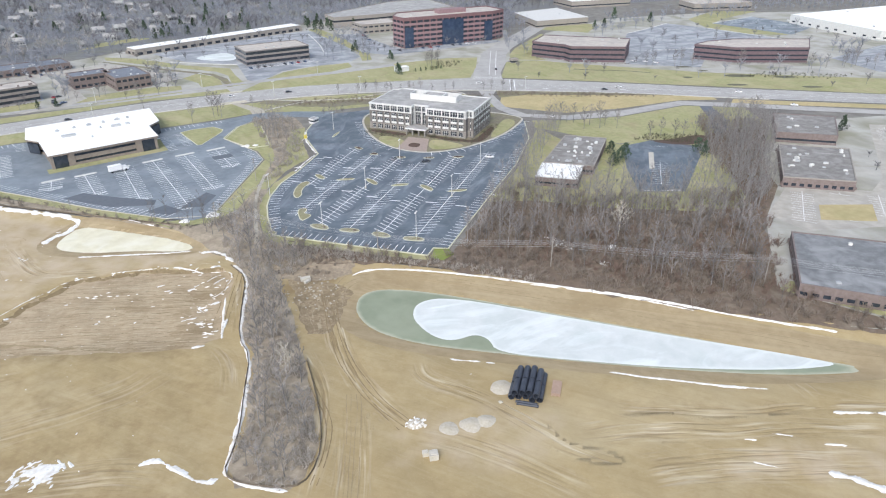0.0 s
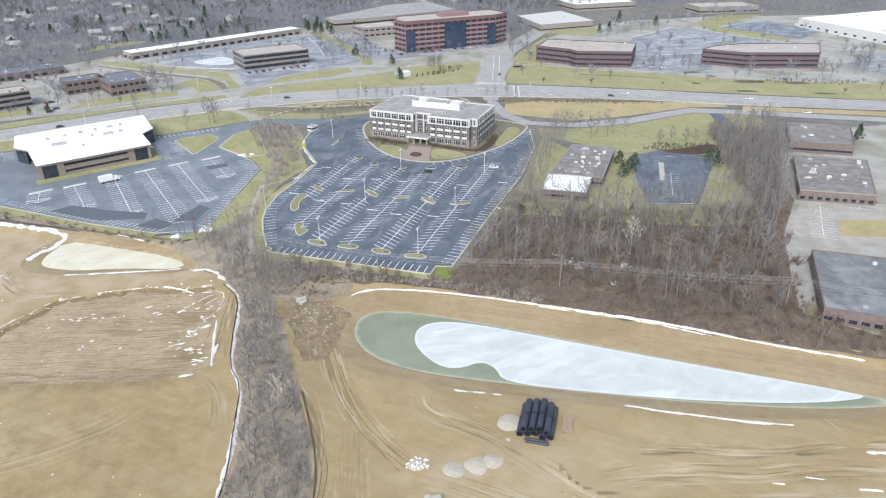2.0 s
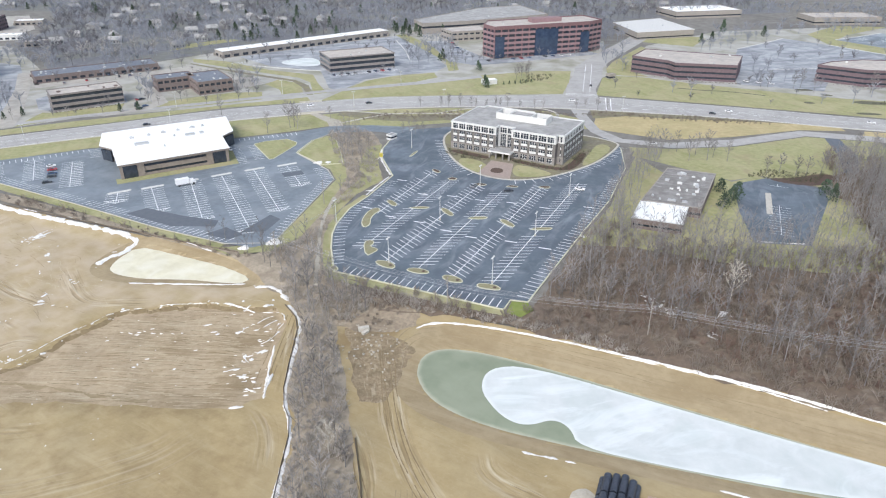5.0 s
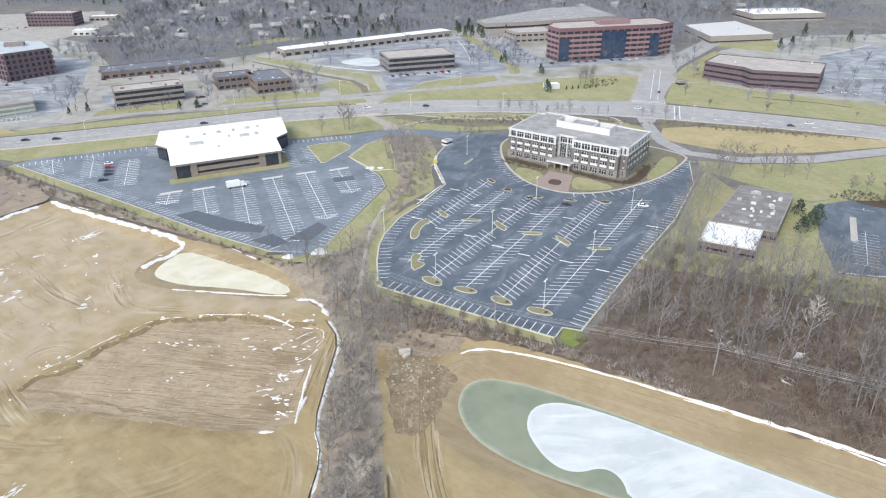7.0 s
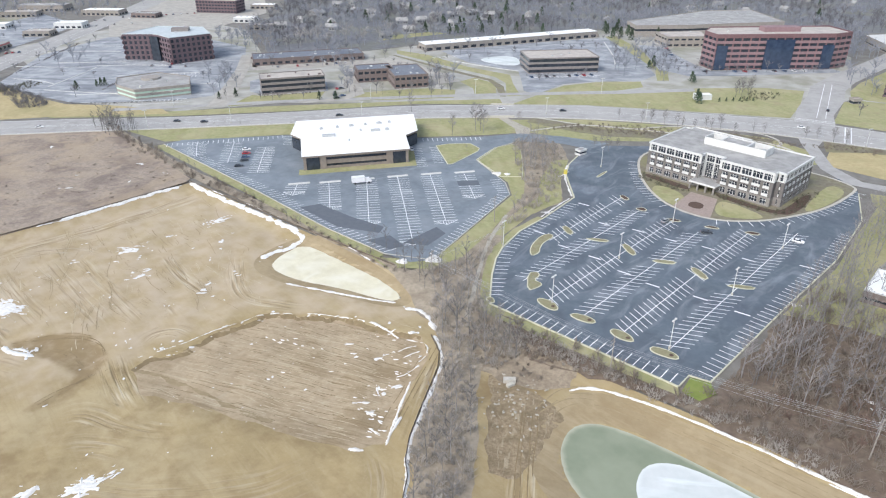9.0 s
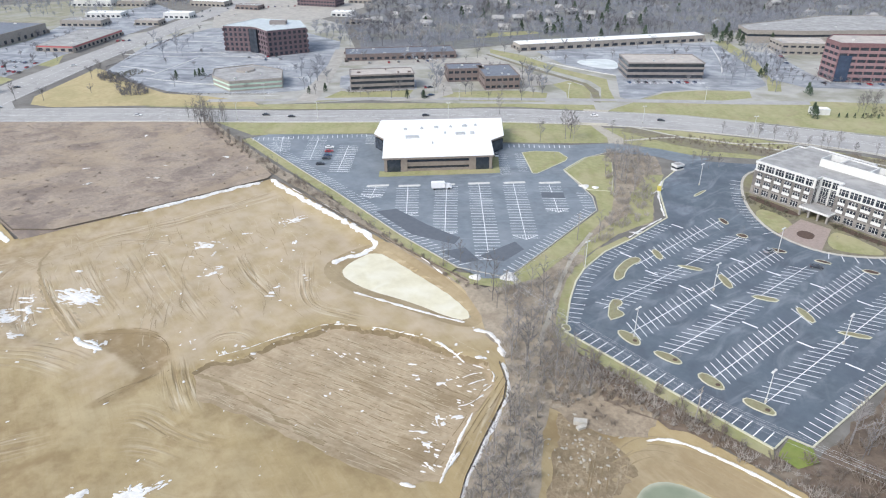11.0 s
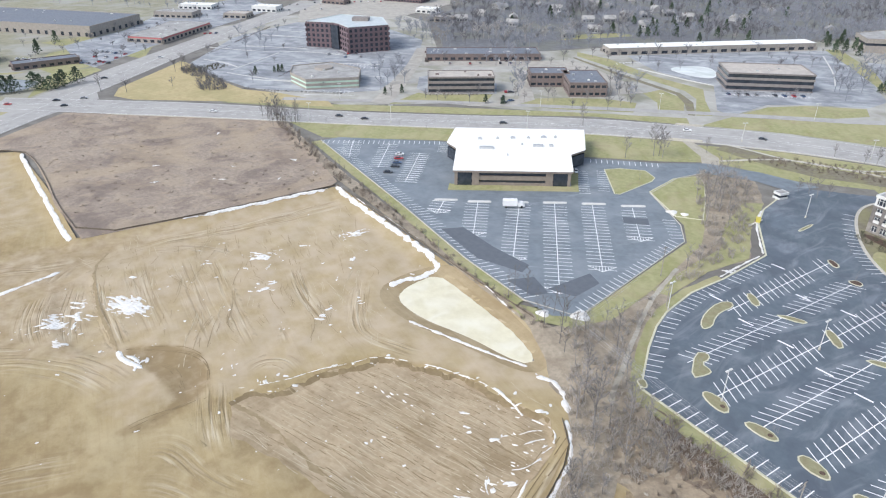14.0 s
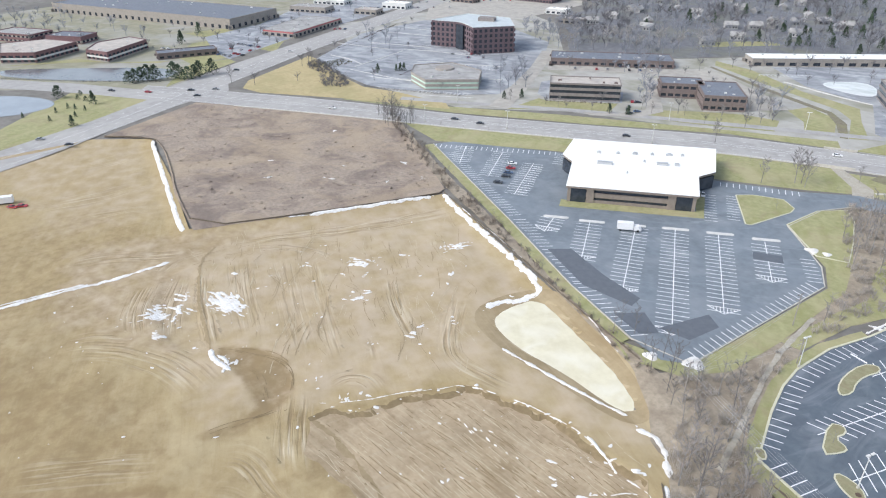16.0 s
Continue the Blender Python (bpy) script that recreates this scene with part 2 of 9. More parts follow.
add_streaks(LAWN, (0.28, 0.225, 0.14), 10, 0.55, 0.54, 0.7, distort=1.0)
LUSH = material("green_lawn", (0.145, 0.2, 0.04), (0.22, 0.27, 0.065), 2.0, 0.95, 0.05, (0.24, 0.24, 0.08), 8, 0.5)
STRAW = material("straw_grass", (0.37, 0.30, 0.155), (0.47, 0.39, 0.22), 3.0, 0.95, 0.05, (0.30, 0.275, 0.13), 20, 0.6)
LAND = material("far_land", (0.14, 0.13, 0.112), (0.235, 0.225, 0.205), 9.0, 0.95, 0.1, (0.125, 0.116, 0.108), 60, 0.7)
ASPHALT = material("sealed_asphalt", (0.088, 0.11, 0.134), (0.124, 0.15, 0.174), 3.0, 0.7, 0.004, (0.085, 0.10, 0.125), 18, 0.75, gloss=0.4)
add_streaks(ASPHALT, (0.19, 0.21, 0.232), 5, 0.4, 0.55, 0.72, (0.2, 1, 1), -73, 0.8)
add_streaks(ASPHALT, (0.235, 0.26, 0.285), 9, 0.7, 0.50, 0.70, (0.35, 1, 1), 75, 1.6)
rough_patches(ASPHALT, 0.8, 0.42, 16)
WETLOT = material("salted_asphalt", (0.142, 0.166, 0.188), (0.192, 0.221, 0.246), 3.5, 0.6, 0.004, (0.25, 0.275, 0.30), 17, 0.5, gloss=0.4)
add_streaks(WETLOT, (0.36, 0.385, 0.40), 6, 0.5, 0.58, 0.74, (0.3, 1, 1), 40, 1.0)
rough_patches(WETLOT, 0.75, 0.35, 20)
PATCH = material("fresh_asphalt_patch", (0.10, 0.112, 0.132), (0.125, 0.138, 0.158), 2.0, 0.75, 0.003)
ROADTAR = material("worn_road", (0.315, 0.308, 0.297), (0.41, 0.40, 0.385), 5.0, 0.95, 0.003, (0.43, 0.42, 0.40), 25, 0.6, gloss=0.15)
OLDLOT = material("faded_lot", (0.235, 0.248, 0.266), (0.33, 0.344, 0.362), 5.0, 0.85, 0.003, (0.48, 0.50, 0.52), 14, 0.65, gloss=0.25)
add_streaks(OLDLOT, (0.165, 0.178, 0.205), 12, 0.6, 0.5, 0.62, (0.3, 1, 1), 25, 0.8)
add_streaks(OLDLOT, (0.60, 0.62, 0.64), 4, 0.6, 0.6, 0.7, (0.12, 1, 1), 28, 0.6)
PALELOT = material("pale_concrete_lot", (0.34, 0.32, 0.28), (0.46, 0.43, 0.385), 5.0, 0.85, 0.003, (0.29, 0.275, 0.25), 12, 0.6)
PAINT = material("white_road_paint", (0.72, 0.735, 0.75), (0.86, 0.865, 0.87), 0.8, 0.7)
KERB = material("concrete_kerb", (0.40, 0.38, 0.33), (0.53, 0.50, 0.44), 1.5, 0.85, 0.004)
PALECONCRETE = material("pale_concrete", (0.50, 0.495, 0.475), (0.62, 0.615, 0.595), 1.5, 0.85, 0.004)
YKERB = material("ochre_kerb", (0.49, 0.475, 0.345), (0.60, 0.585, 0.45), 1.5, 0.85, 0.004)
SNOW = material("old_snow", (0.64, 0.63, 0.61), (0.78, 0.773, 0.757), 0.9, 0.8, 0.08, (0.53, 0.485, 0.415), 2.5, 0.6, gloss=0.2)
ICE = material("pond_ice", (0.52, 0.55, 0.54), (0.63, 0.65, 0.64), 9.0, 0.6, 0.0, (0.42, 0.48, 0.46), 18, 0.6, gloss=0.2)
add_streaks(ICE, (0.70, 0.735, 0.735), 14, 0.8, 0.48, 0.62, (0.35, 1, 1), 18, 1.2)
WATER = material("thawed_pond_water", (0.215, 0.245, 0.172), (0.265, 0.295, 0.212), 8.0, 0.4, 0.0, (0.31, 0.33, 0.245), 14, 0.5, gloss=0.15)
add_margin(WATER, (0.46, 0.45, 0.35), 1.7)
add_margin(ICE, (0.68, 0.71, 0.695), 1.6)
CREAM = material("cream_pond_ice", (0.60, 0.55, 0.39), (0.71, 0.665, 0.50), 5.0, 0.4, 0.0, (0.76, 0.73, 0.62), 9, 0.6)
DARKWATER = material("dark_lake_water", (0.13, 0.135, 0.14), (0.19, 0.195, 0.2), 30.0, 0.15, 0.0)
WESTLAND = material("office_park_ground", (0.22, 0.215, 0.145), (0.32, 0.305, 0.225), 9.0, 0.95, 0.02, (0.36, 0.355, 0.34), 34, 0.7)
GREYWATER = material("lake_water", (0.20, 0.225, 0.25), (0.27, 0.295, 0.32), 30.0, 0.12, 0.0)
GRAVEL = material("pale_gravel", (0.34, 0.31, 0.255), (0.46, 0.425, 0.36), 0.8, 0.95, 0.15, (0.29, 0.26, 0.2), 6, 0.5)
MOUND = material("washed_gravel", (0.41, 0.37, 0.30), (0.52, 0.475, 0.395), 0.6, 0.95, 0.06, (0.36, 0.31, 0.235), 2.0, 0.5)
BARK = material("bare_bark", (0.155, 0.144, 0.14), (0.265, 0.25, 0.243), 1.5, 0.95, per_object=0.3)
BRUSHBARK = material("brush_twigs", (0.172, 0.142, 0.116), (0.285, 0.24, 0.198), 3.0, 0.95)
REDBRUSH = material("russet_brush", (0.16, 0.108, 0.086), (0.25, 0.178, 0.142), 6.0, 0.95)
PALEBARK = material("sycamore_bark", (0.42, 0.38, 0.32), (0.58, 0.54, 0.47), 1.0, 0.9)
NEEDLES = material("conifer_needles", (0.032, 0.058, 0.036), (0.08, 0.112, 0.068), 0.7, 0.9, per_object=0.3)
# distance haze is put into the bluish grey of these two twig colours
HAZETWIG = material("haze_tinted_twigs", (0.205, 0.216, 0.248), (0.325, 0.337, 0.372), 12.0, 0.95)
HAZEBROWNTWIG = material("haze_tinted_brown_twigs", (0.125, 0.122, 0.132), (0.2, 0.194, 0.205), 12.0, 0.95)
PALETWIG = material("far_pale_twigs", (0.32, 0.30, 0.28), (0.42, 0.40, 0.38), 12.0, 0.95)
URBAN = material("town_ground", (0.325, 0.315, 0.285), (0.44, 0.43, 0.395), 14.0, 0.95, 0.02, (0.205, 0.205, 0.135), 30, 0.75)
TURF = material("sparse_island_turf", (0.215, 0.205, 0.115), (0.30, 0.285, 0.17), 1.2, 0.95, 0.03, (0.24, 0.2, 0.12), 3, 0.6)
BEDS = material("shrub_bed_ground", (0.15, 0.13, 0.095), (0.23, 0.21, 0.15), 2.0, 0.95, 0.05, (0.24, 0.23, 0.11), 9, 0.6)
GREYBRUSH = material("grey_brush_twigs", (0.31, 0.28, 0.25), (0.47, 0.43, 0.385), 3.0, 0.95)
GLASS = material("dark_window_glass", (0.02, 0.026, 0.036), (0.05, 0.06, 0.078), 4.0, 0.12, gloss=0.6)
BLUEGLASS = material("blue_curtain_glass", (0.025, 0.04, 0.075), (0.05, 0.075, 0.125), 4.0, 0.1, gloss=0.7)
WHITEROOF = material("white_roof_membrane", (0.80, 0.80, 0.78), (0.86, 0.86, 0.84), 6.0, 0.7, 0.0, (0.76, 0.76, 0.73), 9, 0.4)
GREYROOF = material("grey_gravel_roof", (0.25, 0.245, 0.235), (0.35, 0.345, 0.335), 3.0, 0.9, 0.01, (0.44, 0.43, 0.415), 8, 0.7)
TANROOF = material("tan_roof", (0.40, 0.36, 0.32), (0.52, 0.475, 0.43), 4.0, 0.9, 0.0, (0.32, 0.30, 0.28), 9, 0.6)
DARKROOF = material("dark_shingle_roof", (0.125, 0.142, 0.172), (0.19, 0.21, 0.245), 2.0, 0.85, 0.01, (0.19, 0.20, 0.225), 9, 0.5)
BROWNROOF = material("brown_gravel_roof", (0.165, 0.155, 0.145), (0.235, 0.222, 0.208), 2.0, 0.9, 0.01, (0.33, 0.32, 0.305), 6, 0.6)
add_streaks(BROWNROOF, (0.40, 0.39, 0.375), 2.0, 0.6, 0.58, 0.68, (0.12, 1, 1), -15, 0.4)
OLDROOF = material("weathered_black_roof", (0.13, 0.135, 0.14), (0.21, 0.215, 0.22), 3.0, 0.75, 0.0, (0.33, 0.335, 0.34), 9, 0.75)
GREENROOF = material("pale_green_metal_roof", (0.43, 0.475, 0.485), (0.54, 0.585, 0.595), 4.0, 0.6)
WHITEWALL = material("white_panel", (0.54, 0.54, 0.53), (0.65, 0.65, 0.635), 2.0, 0.7)
GREYBRICK = material("grey_brown_brick", (0.125, 0.115, 0.11), (0.185, 0.17, 0.162), 1.2, 0.85, 0.004)
LIMESTONE = material("limestone_base", (0.20, 0.185, 0.17), (0.28, 0.26, 0.24), 1.5, 0.85)
BEIGE = material("taupe_panel_wall", (0.215, 0.18, 0.155), (0.275, 0.235, 0.205), 2.0, 0.8)
REDBRICK = material("red_brick", (0.15, 0.083, 0.09), (0.205, 0.118, 0.125), 1.5, 0.85, 0.004, (0.195, 0.115, 0.12), 9, 0.4)
PINKBAND = material("pale_red_band", (0.235, 0.148, 0.157), (0.29, 0.192, 0.2), 2.0, 0.8)
MAROON = material("maroon_brick", (0.11, 0.077, 0.088), (0.158, 0.112, 0.124), 1.5, 0.85, 0.004)
TAUPE = material("grey_taupe_panel", (0.20, 0.178, 0.168), (0.265, 0.238, 0.226), 2.0, 0.8)
BROWNBRICK = material("brown_brick", (0.155, 0.122, 0.114), (0.22, 0.178, 0.168), 1.5, 0.85, 0.004)
TANWALL = material("tan_concrete_wall", (0.26, 0.235, 0.21), (0.34, 0.31, 0.28), 2.0, 0.85)
MINT = material("mint_glass_block", (0.40, 0.55, 0.45), (0.52, 0.66, 0.56), 3.0, 0.4)
SIDING = material("house_siding", (0.22, 0.22, 0.22), (0.40, 0.395, 0.385), 60.0, 0.8, per_object=0.4)
STEEL = material("galvanised_steel", (0.42, 0.43, 0.44), (0.55, 0.56, 0.57), 0.8, 0.5, metal=0.5)
TIMBER = material("weathered_pole_timber", (0.25, 0.225, 0.2), (0.36, 0.33, 0.3), 0.6, 0.9)
PIPE = material("black_corrugated_pipe", (0.026, 0.031, 0.044), (0.055, 0.064, 0.085), 1.0, 0.45)
RUBBER = material("tyre_rubber", (0.015, 0.015, 0.016), (0.03, 0.03, 0.032), 0.3, 0.8)
YELLOW = material("yellow_sign_paint", (0.48, 0.40, 0.07), (0.58, 0.49, 0.1), 1.0, 0.6)
REDPAINT = material("red_paint", (0.40, 0.085, 0.095), (0.48, 0.13, 0.14), 1.0, 0.4)
PAVER = material("brick_paving", (0.28, 0.22, 0.19), (0.37, 0.30, 0.26), 0.8, 0.85)
SHRUB = material("evergreen_shrub_twigs", (0.085, 0.085, 0.055), (0.15, 0.145, 0.1), 0.8, 0.95)
FENCECLOTH = material("dirty_silt_cloth", (0.11, 0.09, 0.07), (0.17, 0.14, 0.11), 1.0, 0.95)
MULCH = material("dark_mulch_bed", (0.07, 0.045, 0.035), (0.12, 0.08, 0.06), 0.8, 0.95)
CAR_WHITE = material("white_car_paint", (0.72, 0.72, 0.72), (0.8, 0.8, 0.8), 2.0, 0.3)
CAR_DARK = material("dark_car_paint", (0.025, 0.03, 0.04), (0.05, 0.055, 0.065), 2.0, 0.3)
CAR_GREY = material("silver_car_paint", (0.32, 0.33, 0.34), (0.42, 0.43, 0.44), 2.0, 0.3, metal=0.4)
CAR_BLUE = material("blue_car_paint", (0.05, 0.09, 0.17), (0.08, 0.13, 0.23), 2.0, 0.3)
CAR_RED = material("red_car_paint", (0.34, 0.02, 0.03), (0.42, 0.04, 0.05), 2.0, 0.3)


# ---- plan arithmetic ----
def smooth(a, b, v):
    k = np.clip((v - a) / (b - a), 0, 1)
    return k * k * (3 - 2 * k)


def inside(x, y, poly):
    p = np.asarray(poly, float)
    hit = np.zeros(np.shape(x), bool)
    for (ax, ay), (bx, by) in zip(p, np.roll(p, -1, 0)):
        if ay != by:
            hit ^= ((ay > y) != (by > y)) & (x < (bx - ax) * (y - ay) / (by - ay) + ax)
    return hit


def depth_in(x, y, poly):
    """Distance to the outline: positive inside."""
    p = np.asarray(poly, float)
    best = np.full(np.shape(x), 1e9)
    for (ax, ay), (bx, by) in zip(p, np.roll(p, -1, 0)):
        dx, dy = bx - ax, by - ay
        k = np.clip(((x - ax) * dx + (y - ay) * dy) / (dx * dx + dy * dy + 1e-9), 0, 1)
        best = np.minimum(best, np.hypot(x - ax - k * dx, y - ay - k * dy))
    return np.where(inside(x, y, poly), best, -best)


def rounded(poly, times=2):
    """Corner cutting, for outlines that run in curves."""
    p = np.asarray(poly, float)
    for _ in range(times):
        q = np.roll(p, -1, 0)
        p = np.stack([0.75 * p + 0.25 * q, 0.25 * p + 0.75 * q], 1).reshape(-1, 2)
    return [tuple(v) for v in p]


def eased(line, times=2):
    p = np.asarray(line, float)
    for _ in range(times):
        a, b = p[:-1], p[1:]
        mid = np.stack([0.75 * a + 0.25 * b, 0.25 * a + 0.75 * b], 1).reshape(-1, 2)
        p = np.concatenate([p[:1], mid, p[-1:]])
    return [tuple(v) for v in p]


SITE = [(-425, 120), (-424, 190), (-404, 216), (-345, 205), (-281, 190), (-262, 235), (-242, 293), (-196, 280), (-148, 267),
        (-112, 258), (-92, 246), (-60, 243), (-40, 226), (-27, 226), (34, 212), (85, 193), (140, 178), (260, 150), (420, 110),
        (420, -350), (-425, -350)]
POND = rounded([(-31, 196), (-29, 207), (-19, 210), (3, 205), (41, 191), (75, 179), (106, 168), (130, 160), (102, 158), (69, 161),
                (37, 166), (11, 171), (-8, 175), (-24, 183)])
CREAMPOND = rounded([(-156, 241), (-159, 250), (-156, 265), (-146, 263), (-103, 248), (-100, 242), (-104, 239), (-124, 240), (-141, 238)], 2)
PLOT = [(-154, 174), (-153, 180), (-146, 187), (-145, 196), (-138, 209), (-137, 214), (-124, 220), (-109, 224), (-96, 223), (-84, 224),
        (-77, 217), (-75, 200), (-71, 178), (-78, 172), (-89, 171), (-125, 169), (-143, 166)]


def roughen(poly, amount, step=2.5, seed=1):
    """The outline with small irregular bays, as soil and brush have."""
    out = []
    for (ax, ay), (bx, by) in zip(poly, list(poly[1:]) + [poly[0]]):
        n = max(1, int(math.hypot(bx - ax, by - ay) / step))
        for k in range(n):
            x, y = ax + (bx - ax) * k / n, ay + (by - ay) * k / n
            out.append((x + amount * (noise.noise(Vector((x * 0.13, y * 0.13, seed))) + 0.6 * noise.noise(Vector((x * 0.5, y * 0.5, seed)))),
                        y + amount * (noise.noise(Vector((x * 0.13, y * 0.13, seed + 9))) + 0.6 * noise.noise(Vector((x * 0.5, y * 0.5, seed + 9))))))
    return out


# lines that wheels and blades have left in the soil: line, half width, strength
SOIL_LINES = [([(-246, 182), (-230, 175), (-213, 170), (-199, 166)], 1.6, 1.0), ([(-252, 165), (-264, 181), (-259, 197), (-246, 214), (-229, 224), (-212, 220), (-190, 209), (-170, 204), (-162, 200)], 3.0, 0.7), ([(-199, 232), (-187, 225), (-175, 220), (-163, 216)], 1.6, 1.0), ([(-214, 262), (-197, 251), (-183, 241)], 2.0, 0.9), ([(-283, 143), (-279, 161), (-265, 177), (-259, 197), (-249, 224), (-239, 245), (-228, 286)], 4.5, 0.8), ([(-162, 184), (-163, 190), (-158, 195), (-150, 194)], 3.2, 1.0)]
SOIL_LINES += [([(-323, 157), (-318, 179), (-313, 190)], 6.0, 0.6), ([(-387, 172), (-385, 188), (-389, 208)], 8.0, 0.5), ([(-350, 140), (-342, 165), (-345, 195)], 8.0, 0.5), ([(-253, 168), (-234, 155), (-217, 151)], 6.0, 0.9), ([(-251, 177), (-230, 163), (-212, 156)], 5.0, 0.9), ([(-248, 196), (-221, 185), (-196, 177)], 5.0, 0.45), ([(-239, 210), (-208, 198), (-176, 186)], 5.0, 0.5), ([(-230, 218), (-200, 205), (-169, 193)], 4.0, 0.6), ([(-229, 128), (-223, 142), (-201, 156), (-179, 158)], 7.0, 0.7)]
SOIL_LINES += [([(-166, 176), (-152, 167), (-138, 160)], 4.5, 1.0), ([(-225, 226), (-198, 213), (-172, 201)], 5.0, 0.8), ([(-147, 141), (-141, 148), (-125, 150)], 6.0, 0.7), ([(-174, 243), (-157, 224), (-146, 218), (-128, 223)], 3.0, 0.9), ([(-156, 148), (-151, 155), (-133, 154), (-121, 158)], 5.0, 0.7), ([(-8, 165), (-6, 156), (9, 149), (20, 140), (27, 133), (32, 128), (46, 121)], 2.6, 0.9), ([(46, 143), (56, 142), (66, 141), (82, 140), (94, 142), (109, 143), (130, 142)], 2.6, 0.9)]
SOIL_LINES += [([(100, 158), (102, 150), (103, 145)], 1.5, 0.9), ([(-24, 148), (-21, 127), (-20, 110)], 1.6, 0.9), ([(-26.5, 146), (-24.5, 127), (-24, 110)], 1.2, 0.8), ([(33, 133), (54, 136), (74, 135), (91, 138), (120, 136)], 5.0, 0.8), ([(40, 118), (70, 124), (110, 122)], 6.0, 0.7), ([(-43, 170), (-36, 156), (-33, 146), (-32, 127), (-33, 112)], 1.8, 1.0), ([(-79, 216), (-74, 194), (-70, 176)], 1.5, 1.0), ([(-75.5, 217), (-71, 195), (-67, 179)], 1.5, 1.0)]
SOIL_LINES += [([(-41, 204), (-36, 185), (-31, 168), (-24, 154), (-16, 143), (-10, 136)], 3.6, 0.9), ([(-206, 257), (-189, 246), (-176, 235)], 4.0, 0.5), ([(-181, 106), (-172, 123), (-161, 139)], 5.0, 0.6), ([(-120, 112), (-104, 116), (-80, 121), (-66, 119)], 5.0, 0.6), ([(-135, 130), (-112, 136), (-90, 150), (-80, 165)], 7.0, 0.4), ([(-60, 150), (-64, 165), (-72, 174)], 3.0, 0.6), ([(-10, 135), (10, 129), (36, 112)], 4.0, 0.5)]
HOLLOW = [(-200.5, 167.5), (-194, 173.5), (-189, 178), (-181.5, 181), (-173, 179.5), (-165.5, 175.5), (-161, 169), (-162, 163.5), (-168.5, 165), (-177.5, 166), (-185.2, 166), (-194, 165.2)]
DAMP_AND_DARKER = [(HOLLOW, 2.0, 0.9), ([(-162, 168), (-158, 162), (-159, 154), (-162, 148), (-166, 147), (-165, 155), (-167, 164)], 2.5, 0.75), ([(-152, 174), (-138.6, 173), (-125, 172.5), (-111.4, 171.5), (-97.6, 171), (-86, 172), (-72, 174), (-72, 171), (-86, 167.5), (-98, 166), (-112, 166.5), (-126, 168), (-140, 168), (-153, 170)], 4.0, 0.6), ([(-171.4, 108), (-166, 117), (-162, 125.5), (-158, 134), (-152.5, 138), (-152, 134), (-157, 126), (-161.5, 117), (-166, 108)], 2.5, 0.95), ([(-63, 214), (-53, 216), (-44, 222), (-38, 214), (-40, 203), (-49, 199), (-58, 204)], 5.0, 0.85), ([(-250, 182.5), (-238.5, 178), (-229.5, 174.2), (-213, 169.6), (-200, 166), (-200, 164), (-213.5, 167.4), (-230, 172), (-239, 176), (-250, 180.5)], 2.2, 0.5), ([(-156, 176), (-136, 170), (-89, 173), (-78, 174), (-76, 168), (-90, 166), (-138, 162), (-160, 170)], 5.0, 0.7)]
# the widest, softest outlines from here on only tone the soil darker
DAMP_AND_DARKER += [([(-262, 95), (-60, 84), (-60, 118), (-100, 132), (-140, 140), (-190, 150), (-240, 130)], 18.0, 0.62), ([(-262, 100), (-225, 120), (-215, 150), (-240, 160), (-300, 130)], 14.0, 0.55), ([(-40, 84), (130, 84), (130, 118), (60, 112), (0, 116), (-30, 118)], 14.0, 0.42), ([(-156, 172), (-155, 182), (-148, 189), (-147, 198), (-140, 210), (-138, 216), (-124, 222), (-109, 226), (-96, 225), (-96, 222), (-124, 218), (-136, 212), (-150, 180)], 2.5, 0.6), ([(-50, 228), (-40, 224), (-30, 222), (-38, 216), (-48, 220)], 4.0, 0.5), ([(-254, 168), (-240, 172), (-212, 156), (-216, 149), (-236, 152)], 6.0, 0.5), ([(30, 146), (60, 147), (110, 146), (112, 140), (60, 139)], 6.0, 0.45)]
DAMP_AND_DARKER += [([(-330, 110), (-240, 118), (-205, 148), (-200, 163), (-252, 180), (-262, 232), (-290, 184), (-330, 170)], 12.0, 0.5), ([(-160, 120), (-60, 116), (-58, 150), (-66, 170), (-100, 164), (-150, 166)], 12.0, 0.42), ([(-150, 134), (-120, 152), (-124, 160), (-158, 150)], 6.0, 0.45)]

SCARP_FOOT = [(-250, 181.5), (-238.5, 177), (-229.5, 173.2), (-213, 168.6), (-200, 165), (-200, 158), (-214, 156), (-232, 158), (-250, 168)]

DRY = [([(-300, 150), (-250, 128), (-200, 150), (-165, 150), (-156, 174), (-142, 214), (-92, 228), (-84, 236), (-112, 256), (-242, 290), (-262, 236), (-281, 190)], 9.0, 0.62), ([(-430, 140), (-428, 205), (-400, 214), (-330, 198), (-296, 188), (-312, 140)], 12.0, 0.5), ([(-257, 170), (-240, 178), (-212, 160), (-217, 150), (-238, 152)], 5.0, 0.85), ([(-228, 230), (-215, 236), (-166, 208), (-170, 198), (-200, 212)], 5.0, 0.75), ([(-236, 240), (-200, 262), (-190, 250), (-215, 232)], 6.0, 0.5), ([(-264, 178), (-258, 202), (-234, 286), (-226, 284), (-250, 215), (-258, 178)], 3.0, 0.7), ([(-243, 190), (-225, 200), (-214, 178), (-230, 170)], 5.0, 0.7)]
DRY += [([(60, 118), (120, 112), (124, 132), (80, 130)], 6.0, 0.55), ([(-20, 140), (20, 150), (40, 140), (20, 118), (-14, 120)], 8.0, 0.4), ([(-165, 200), (-146, 216), (-140, 224), (-165, 214)], 3.0, 0.5)]


